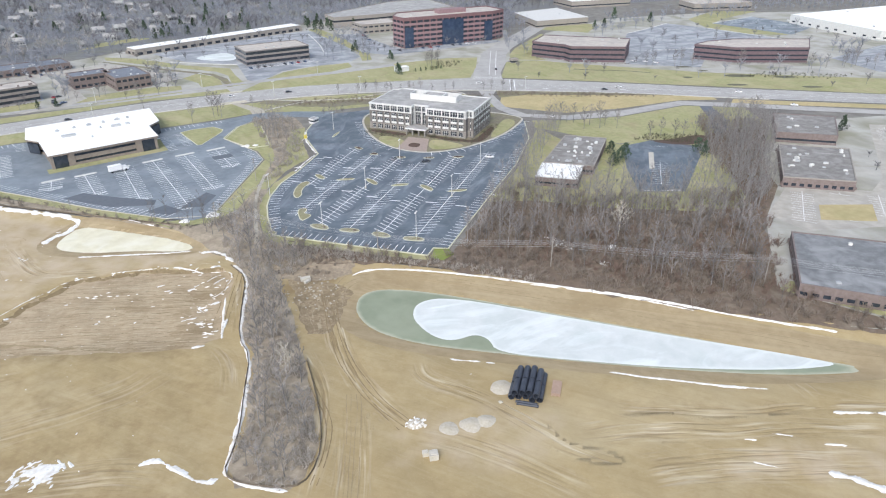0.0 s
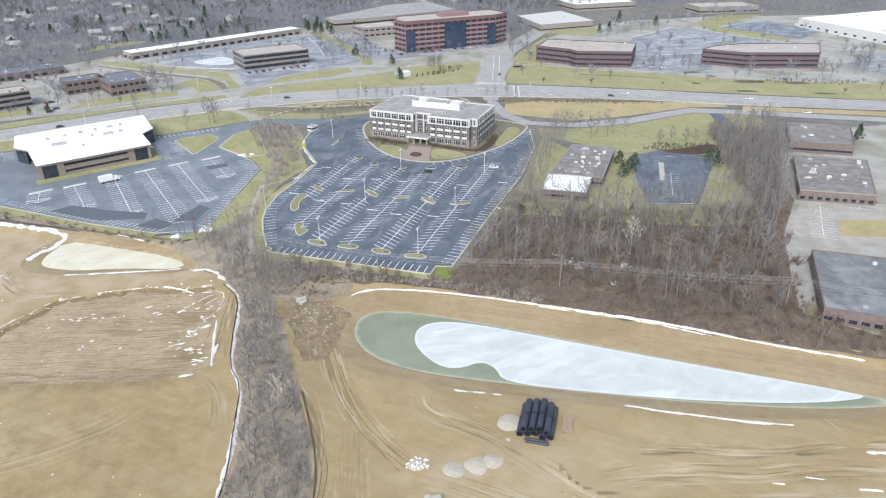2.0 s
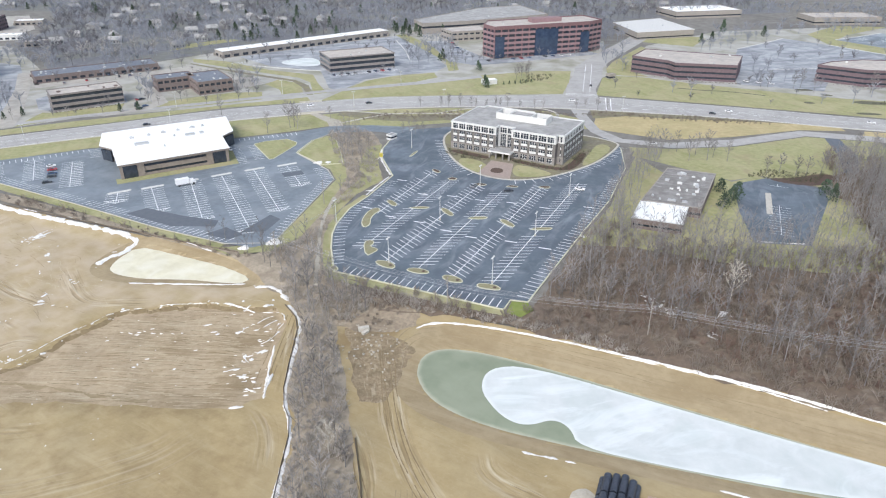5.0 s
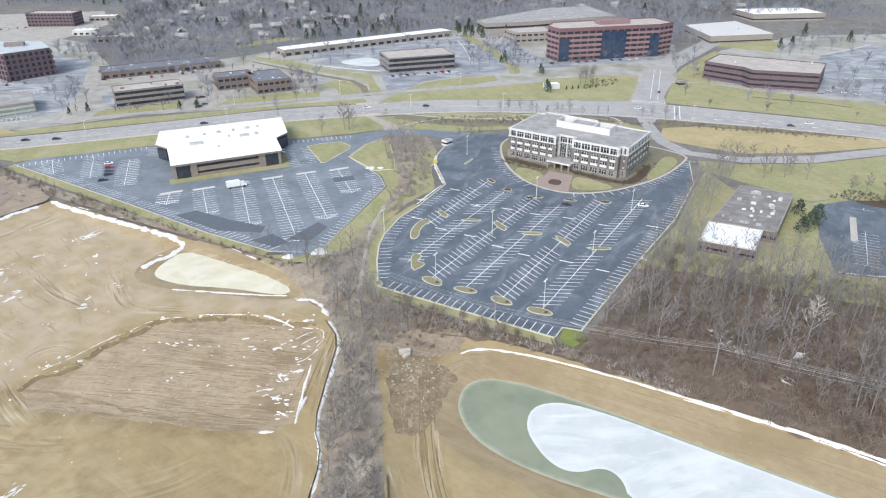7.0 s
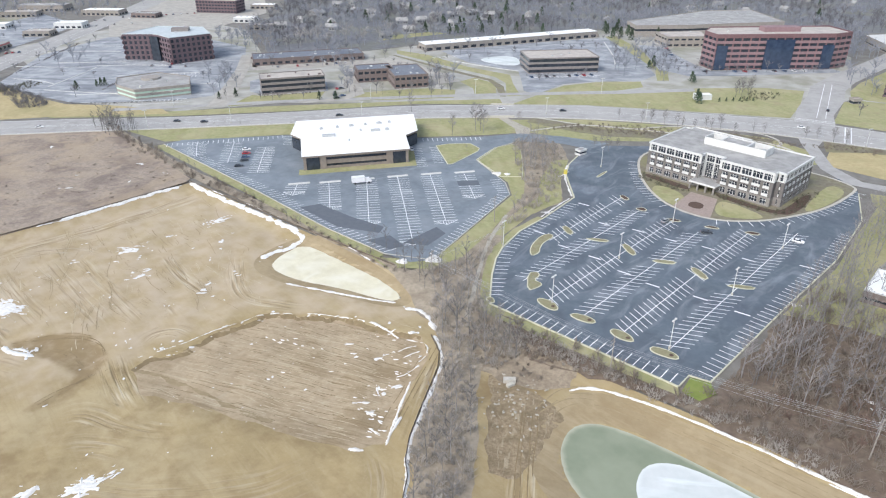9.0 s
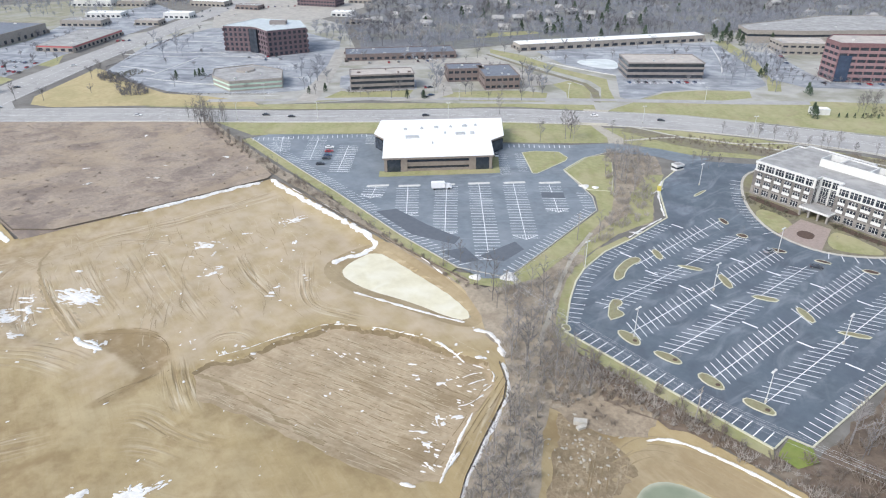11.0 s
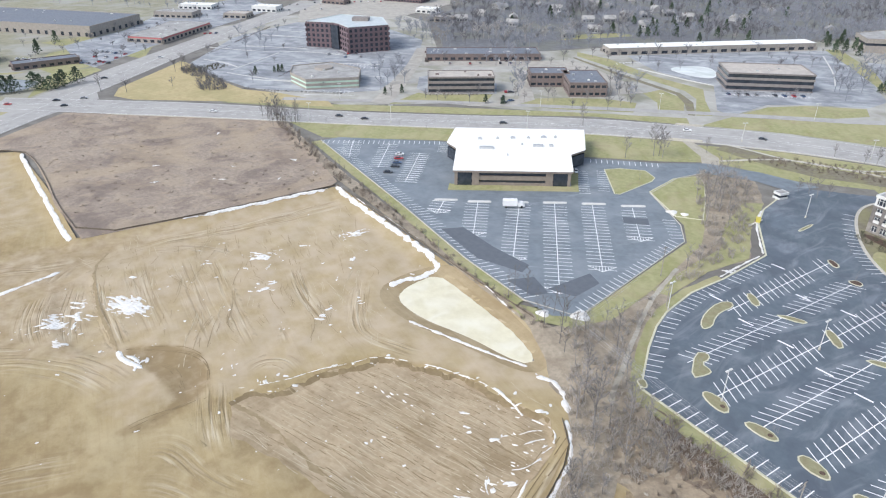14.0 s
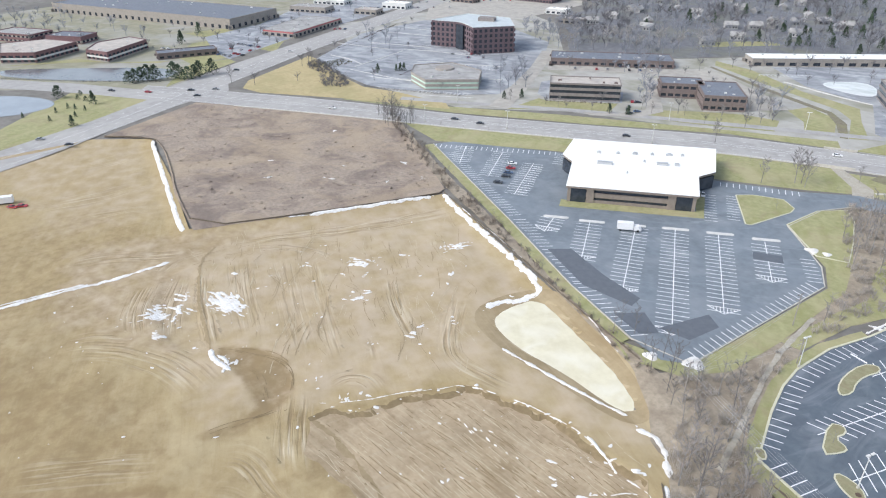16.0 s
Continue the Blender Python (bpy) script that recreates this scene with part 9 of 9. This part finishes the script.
bushes = [(v, np.array(f)) for v, f in (bush(200 + k, h, 12) for k, h in enumerate((1.8, 2.6, 3.4, 2.2)))]
brush_rnd = random.Random(6)
stuff("undergrowth", [p for p in scatter(BELT, 2.1, 5, 1.0, 0.8) if p[1] < 246 or brush_rnd.random() < 0.6 and depth_in(np.array(p[0]), np.array(p[1]), BELT) > 2.2 + 2.5 * noise.noise(Vector((p[0] * 0.08, p[1] * 0.08, 3)))], bushes, GREYBRUSH, "dense bare brush along a creek", 9)
stuff("undergrowth", scatter(WOODS, 3.9, 6, 1.0, 1.0), bushes, BRUSHBARK, "dense bare brush under woodland", 10, 1.1, 1.9)
stuff("undergrowth", scatter([(-68, 243.5), (-45, 236), (-20, 228.5), (-5, 225), (4, 224), (34, 213), (32, 209), (0, 219.5), (-27, 225), (-40, 226), (-50, 229), (-60, 232)], 1.9, 63), bushes, GREYBRUSH, "grey brush between a verge and bare soil", 64, 0.6, 1.1)
stuff("undergrowth", scatter([(-66, 227), (-58, 232), (-46, 229), (-38, 224), (-43, 216), (-60, 217)], 3.2, 65), bushes, BRUSHBARK, "sparse brush on a bare slope", 66, 0.4, 0.8)
stuff("russet_scrub", scatter([(10, 232), (36, 222), (86, 200), (128, 190), (124, 205), (132, 240), (150, 300), (142, 300), (110, 245), (40, 250)], 4.4, 7), bushes, REDBRUSH, "russet scrub at the wood's edge", 11, 1.0, 1.7)
HEDGE = [(-362, 343), (-352, 345), (-299, 323), (-246, 304), (-189, 285), (-148, 271.5), (-118, 262), (-104, 257.5), (-106, 254.5), (-119, 258.5), (-149, 268), (-190, 280.5), (-246, 297), (-300, 315)]
sheet("hedge_bank", roughen([(-124, 263.5), (-104, 259), (-90, 252), (-78, 247), (-64, 245), (-62, 238), (-78, 231), (-91, 236), (-97, 244), (-112, 256)], 0.8, 3.0, 6), 0.12, 2.0, BELTFLOOR, "dry brown grass bank at the edge of bare soil", "ground")
sheet("hedge_bank", roughen(HEDGE, 0.8, 3.0, 5), 0.09, 6.0, BELTFLOOR, "dry brown grass bank under a hedgerow", "ground")
stuff("hedge", scatter(HEDGE, 3.2, 12), bushes, BRUSHBARK, "bare hedgerow along a car park", 13, 0.6, 1.3)
stuff("hedge_trees", scatter(HEDGE, 6.5, 14), light, BARK, "bare small trees in a hedgerow", 15, 0.25, 0.5)
stuff("hedge_trees", scatter([(-366, 338), (-346, 352), (-326, 340), (-336, 328)], 3.6, 54) + scatter([(-150, 270), (-118, 262), (-92, 248), (-94, 262), (-120, 270)], 6.0, 55), light, BARK, "clump of bare trees at a field corner", 56, 0.6, 1.05)
stuff("weeds", scatter([(-450, 262), (-356, 340), (-250, 292), (-268, 236), (-284, 196), (-345, 210), (-404, 220)], 5.0, 16, 0.7), [(v * np.array([0.7, 0.7, 0.2]), f) for v, f in bushes], FIELD, "clumps of dead weeds in a field", 17, 0.4, 1.3)
stuff("thicket", scatter([(-504, 367), (-511, 381), (-490, 380), (-455, 372), (-431, 362), (-428, 352), (-440, 345), (-470, 362)], 3.0, 57), bushes, HAZEBROWNTWIG, "dark bare thicket at a lawn's corner", 58, 0.9, 1.5)
stuff("brush", scatter([(-120, 442), (-95, 466), (-60, 476), (0, 482), (30, 478), (46, 486), (130, 478), (150, 470), (120, 468), (50, 476), (0, 468), (-90, 452)], 2.6, 18), bushes, BRUSHBARK, "bare brush along a ditch", 19, 0.5, 0.9)
stuff("shrubs", scatter([(-45, 398), (-46, 390), (-38, 383), (-22, 377), (-21, 384), (-40, 394)], 2.0, 61) + scatter([(-8, 383), (-8, 377), (17, 366), (25, 374), (34, 402), (30, 404), (20, 377), (15, 371)], 2.0, 62) + scatter([(-500, 368), (-480, 372), (-485, 400), (-500, 398)], 2.0, 20) + scatter([(-10, 560), (10, 575), (18, 600), (-5, 592)], 3, 21) + scatter([(108, 372), (140, 366), (150, 380), (120, 384)], 2.0, 22) + scatter([(232, 530), (300, 520), (330, 535), (260, 545)], 4, 23), bushes, SHRUB, "dark bare shrubs", 24, 0.5, 0.8)

def far_tree(seed, h):
    """A distant leafless tree: trunk, limbs and sprays of twigs."""
    rnd = random.Random(seed)
    v, f = [], []
    stick(v, f, (0, 0, -0.4), (0, 0, h * 0.75), 0.3, 0.13)
    for k in range(6):
        t, z = k * 2.4 + rnd.random(), h * rnd.uniform(0.3, 0.65)
        reach = h * rnd.uniform(0.2, 0.36)
        e = np.array([math.cos(t) * reach, math.sin(t) * reach, z + reach * rnd.uniform(0.7, 1.3)])
        stick(v, f, (0, 0, z), e, 0.19, 0.12)
        for _ in range(5):
            g = np.array([0, 0, z]) + (e - (0, 0, z)) * rnd.uniform(0.35, 1)
            stick(v, f, g, g + np.array([rnd.uniform(-1, 1), rnd.uniform(-1, 1), rnd.uniform(0.0, 1.1)]) * h * 0.2, 0.15, 0.09)
    return np.array(v), np.array(f)


far_kinds = [far_tree(300 + k, h) for k, h in enumerate((11, 13, 15, 12, 9))]
far_places = [p for p in scatter(FAR_WOODS, 10.6, 25, 1.0) if p[1] < 1200 and p[0] > -900 and all(math.hypot(p[0] - a, p[1] - b + 4) > 13 for a, b in spots)]
for k, (mat, words) in enumerate(((HAZETWIG, "distant leafless woodland tinted haze-grey"), (HAZEBROWNTWIG, "distant brown leafless woodland tinted with haze"), (HAZETWIG, "distant leafless trees tinted haze-grey"), (PALETWIG, "distant pale-barked leafless trees"))):
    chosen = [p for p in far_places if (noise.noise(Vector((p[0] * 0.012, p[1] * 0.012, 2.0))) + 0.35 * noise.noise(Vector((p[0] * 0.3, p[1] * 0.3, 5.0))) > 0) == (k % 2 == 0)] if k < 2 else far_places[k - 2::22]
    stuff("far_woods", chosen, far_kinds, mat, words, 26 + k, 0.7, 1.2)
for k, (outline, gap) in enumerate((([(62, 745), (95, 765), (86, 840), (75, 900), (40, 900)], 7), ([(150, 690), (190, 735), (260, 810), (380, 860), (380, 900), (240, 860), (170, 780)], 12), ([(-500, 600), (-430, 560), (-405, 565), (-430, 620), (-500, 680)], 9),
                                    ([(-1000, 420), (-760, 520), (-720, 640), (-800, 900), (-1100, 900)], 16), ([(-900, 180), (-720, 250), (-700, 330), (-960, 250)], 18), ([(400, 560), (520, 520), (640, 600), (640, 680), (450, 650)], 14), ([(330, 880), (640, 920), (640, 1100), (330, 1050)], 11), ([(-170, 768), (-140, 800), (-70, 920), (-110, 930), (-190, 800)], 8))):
    stuff("far_trees", scatter(outline, gap, 40 + k), far_kinds, HAZETWIG, "distant leafless trees", 27 + k, 0.6, 1.05)

stuff("sycamores", [(-365, 631), (-391, 623), (-347, 663), (-397, 601), (-408, 594), (-359, 655), (-379, 623), (-372, 640), (-352, 640), (-384, 612), (-340, 670), (-420, 585), (-430, 600), (-404, 620)], far_kinds, PALETWIG, "tall pale-barked leafless trees behind shops", 59, 1.2, 1.6)
big_con = conifer_kit(2, 9.0, "tall dark green conifer")
cons = [(-524, 196, 1.1), (-495, 210, 0.9), (-454, 188, 0.8), (-534, 244, 1.0), (-534, 248, 1.1), (-536, 253, 1.1), (-533, 257, 1.3), (-529, 261, 1.3), (-526, 273, 1.4), (-523, 276, 1.2), (-517, 280, 1.1), (-521, 290, 1.3), (-522, 300, 1.3), (-519, 286, 1.1), (-643, 322, 1.4), (-682, 353, 1.2), (-446, 396, 0.8), (-442, 410, 0.6), (-441, 413, 0.7), (-439, 415, 0.7), (203, 832, 1.6), (166, 763, 1.1), (178, 771, 1.2), (239, 809, 1.3), (-46, 608, 0.9), (-44, 604, 0.7)]
cons += [(-81, 648, 1.1), (-83, 640, 0.8), (237, 388, 1.1), (-262, 452, 0.7), (-272, 447, 0.7), (-330, 430, 0.7), (-336, 420, 0.6), (-34, 545, 0.9), (-36, 550, 1.0), (140, 344, 1.0), (-270, 800, 1.4), (-420, 760, 1.4), (-300, 900, 1.5), (-240, 720, 1.2), (-210, 760, 1.2), (-560, 880, 1.3), (-120, 760, 1.3), (-100, 790, 1.2)]
for k in range(16):
    cons.append((80 + k * 0.9 + rnd.uniform(-3, 3), 318 + k * 2.8, rnd.uniform(0.6, 1.0)))
cons += [(x, y, 1.25) for x, y in ((-333, 876), (-298, 801), (-280, 790), (-296, 718), (-297, 757), (-330, 777), (-323, 717), (-139, 763), (-149, 783), (-145, 818), (-293, 877), (-246, 803), (-248, 878), (-291, 725), (-286, 733), (-270, 742), (-275, 750), (-305, 765), (-133, 772), (-128, 784), (-142, 795), (-155, 800))]
far_rnd = random.Random(88)
for k in range(38):
    x, y = far_rnd.uniform(-700, 60), far_rnd.uniform(680, 1150)
    if depth_in(np.array(x), np.array(y), FAR_WOODS) > 5:
        cons.append((x, y, far_rnd.uniform(0.8, 1.5)))
for k in range(6):
    cons.append((-22 + k * 4.2, 556 + k * 2.2, 0.35))
for x, y in ((-513, 205), (-522, 209), (-495, 195), (-490, 198), (-483, 202), (-474, 180), (-490, 187), (-473, 194), (-505, 208), (-491, 169)):
    cons.append((x, y, 0.42))
pine = conifer_kit(5, 9.0, "broad dark green pine by a lake", 0.46)
pines = [p for p in cons if p[0] < -500 and p[1] < 305] + [(88, 330, 0.8), (93, 336, 0.9), (97, 343, 0.9), (91, 349, 0.8), (139, 352, 0.9)]
cons = [p for p in cons if not (p[0] < -500 and p[1] < 305 or 76 < p[0] < 100 and 310 < p[1] < 370)]
pine.matrix_world = pose(*pines[0][:2], 0)
for x, y, k in pines[1:]:
    copy_thing(pine, pose(x, y, float(ground_z(x, y)), rz=rnd.uniform(0, 360)) @ Matrix.Scale(k, 4)).scale = (k, k, k)
big_con.matrix_world = pose(*cons[0][:2], 0, rz=10)
for x, y, s in cons[1:]:
    copy_thing(big_con, pose(x, y, float(ground_z(x, y)), rz=rnd.uniform(0, 360)) @ Matrix.Scale(s, 4)).scale = (s, s, s)
box_bush = tagged(heap("round_shrub", 133, 196, 1.8, 2.2, BRUSHBARK, "", "", 3), "clipped pale brown round shrub by a wall", "shrub", "round shrubs")
for x, y in ((127.5, 198.5), (139, 194.5)):
    tagged(heap("round_shrub", x, y, 1.6, 2.0, BRUSHBARK, "", "", 4), "clipped pale brown round shrub by a wall", "shrub", "round shrubs")


# small bare trees and hedges among the farther car parks and verges
for k, (outline, gap) in enumerate(((LOTS["q_lot"][0], 34), (LOTS["lot_a"][0], 44), (LOTS["brown"][0], 30), (LOTS["two_lot"][0], 14), (LOTS["mall_lot"][0], 26), (LOTS["dark_lot"][0], 15), (LAWNS["brown_a"][0], 34), (LAWNS["two"][0], 13), (LAWNS["mb"][0], 13), (LAWNS["west"][0], 40),
                                    ([(-300, 600), (-230, 590), (-160, 640), (-110, 700), (-140, 770), (-280, 650)], 22), ([(-80, 620), (-40, 630), (60, 690), (66, 720), (-50, 655), (-90, 720)], 9), ([(-620, 300), (-560, 345), (-600, 440), (-700, 460), (-760, 350), (-680, 260)], 20), ([(-860, 200), (-700, 150), (-600, 160), (-640, 180), (-700, 260), (-900, 270)], 18),
                                    ([(340, 560), (420, 520), (600, 540), (640, 660), (420, 660)], 20), ([(170, 660), (340, 660), (420, 690), (390, 790), (300, 790)], 26), ([(200, 300), (260, 290), (290, 390), (240, 410)], 16))):
    stuff("verge_trees", scatter(outline, gap, 70 + k, 0.9, 2.0), far_kinds, HAZEBROWNTWIG, "small bare trees among car parks", 71 + k, 0.35, 0.75)
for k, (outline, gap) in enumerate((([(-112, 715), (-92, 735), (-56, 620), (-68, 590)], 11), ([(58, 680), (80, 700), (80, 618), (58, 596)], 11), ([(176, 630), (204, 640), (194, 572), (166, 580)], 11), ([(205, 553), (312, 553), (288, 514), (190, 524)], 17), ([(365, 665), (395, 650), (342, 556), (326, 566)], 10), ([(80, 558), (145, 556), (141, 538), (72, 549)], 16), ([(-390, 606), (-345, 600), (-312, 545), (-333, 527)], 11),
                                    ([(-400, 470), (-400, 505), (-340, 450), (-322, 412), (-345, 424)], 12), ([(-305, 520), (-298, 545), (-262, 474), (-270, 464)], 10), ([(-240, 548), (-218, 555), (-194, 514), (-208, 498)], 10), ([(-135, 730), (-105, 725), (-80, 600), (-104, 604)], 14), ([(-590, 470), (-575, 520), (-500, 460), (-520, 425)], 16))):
    stuff("lawn_trees", scatter(outline, gap, 150 + k, 0.9, 1.0), far_kinds, HAZETWIG, "leafless trees tinted haze-grey between offices and car parks", 171 + k, 0.75, 1.2)
hedge_kind = [(v * np.array([0.8, 0.8, 0.5]), f) for v, f in bushes]
for k, line in enumerate(([(-526.5, 391.7), (-540, 420), (-553, 447.5)], [(-560, 457), (-580, 491), (-597.6, 522.8)], [(-420, 368), (-399, 377), (-360, 402)], [(-430, 405), (-440, 430), (-420, 450)], [(-500, 480), (-470, 494), (-445, 486)], [(80, 612), (106, 596), (112, 586), (158, 581)], [(216, 596), (250, 579), (312, 577)], [(-40, 652), (48, 696), (58, 708)], [(-166, 576), (-118, 606)], [(-314, 437), (-281, 466)], [(-640, 180), (-612, 172), (-560, 220), (-524, 262)])):
    pts = [along(a, b, q / max(1, int(math.dist(a, b) / 2.4))) for a, b in zip(line[:-1], line[1:]) for q in range(int(math.dist(a, b) / 2.4) + 1)]
    stuff("shrub_row", pts, hedge_kind, MULCH if k % 2 else HAZEBROWNTWIG, "low bare shrubs in a row", 90 + k, 0.6, 1.1)
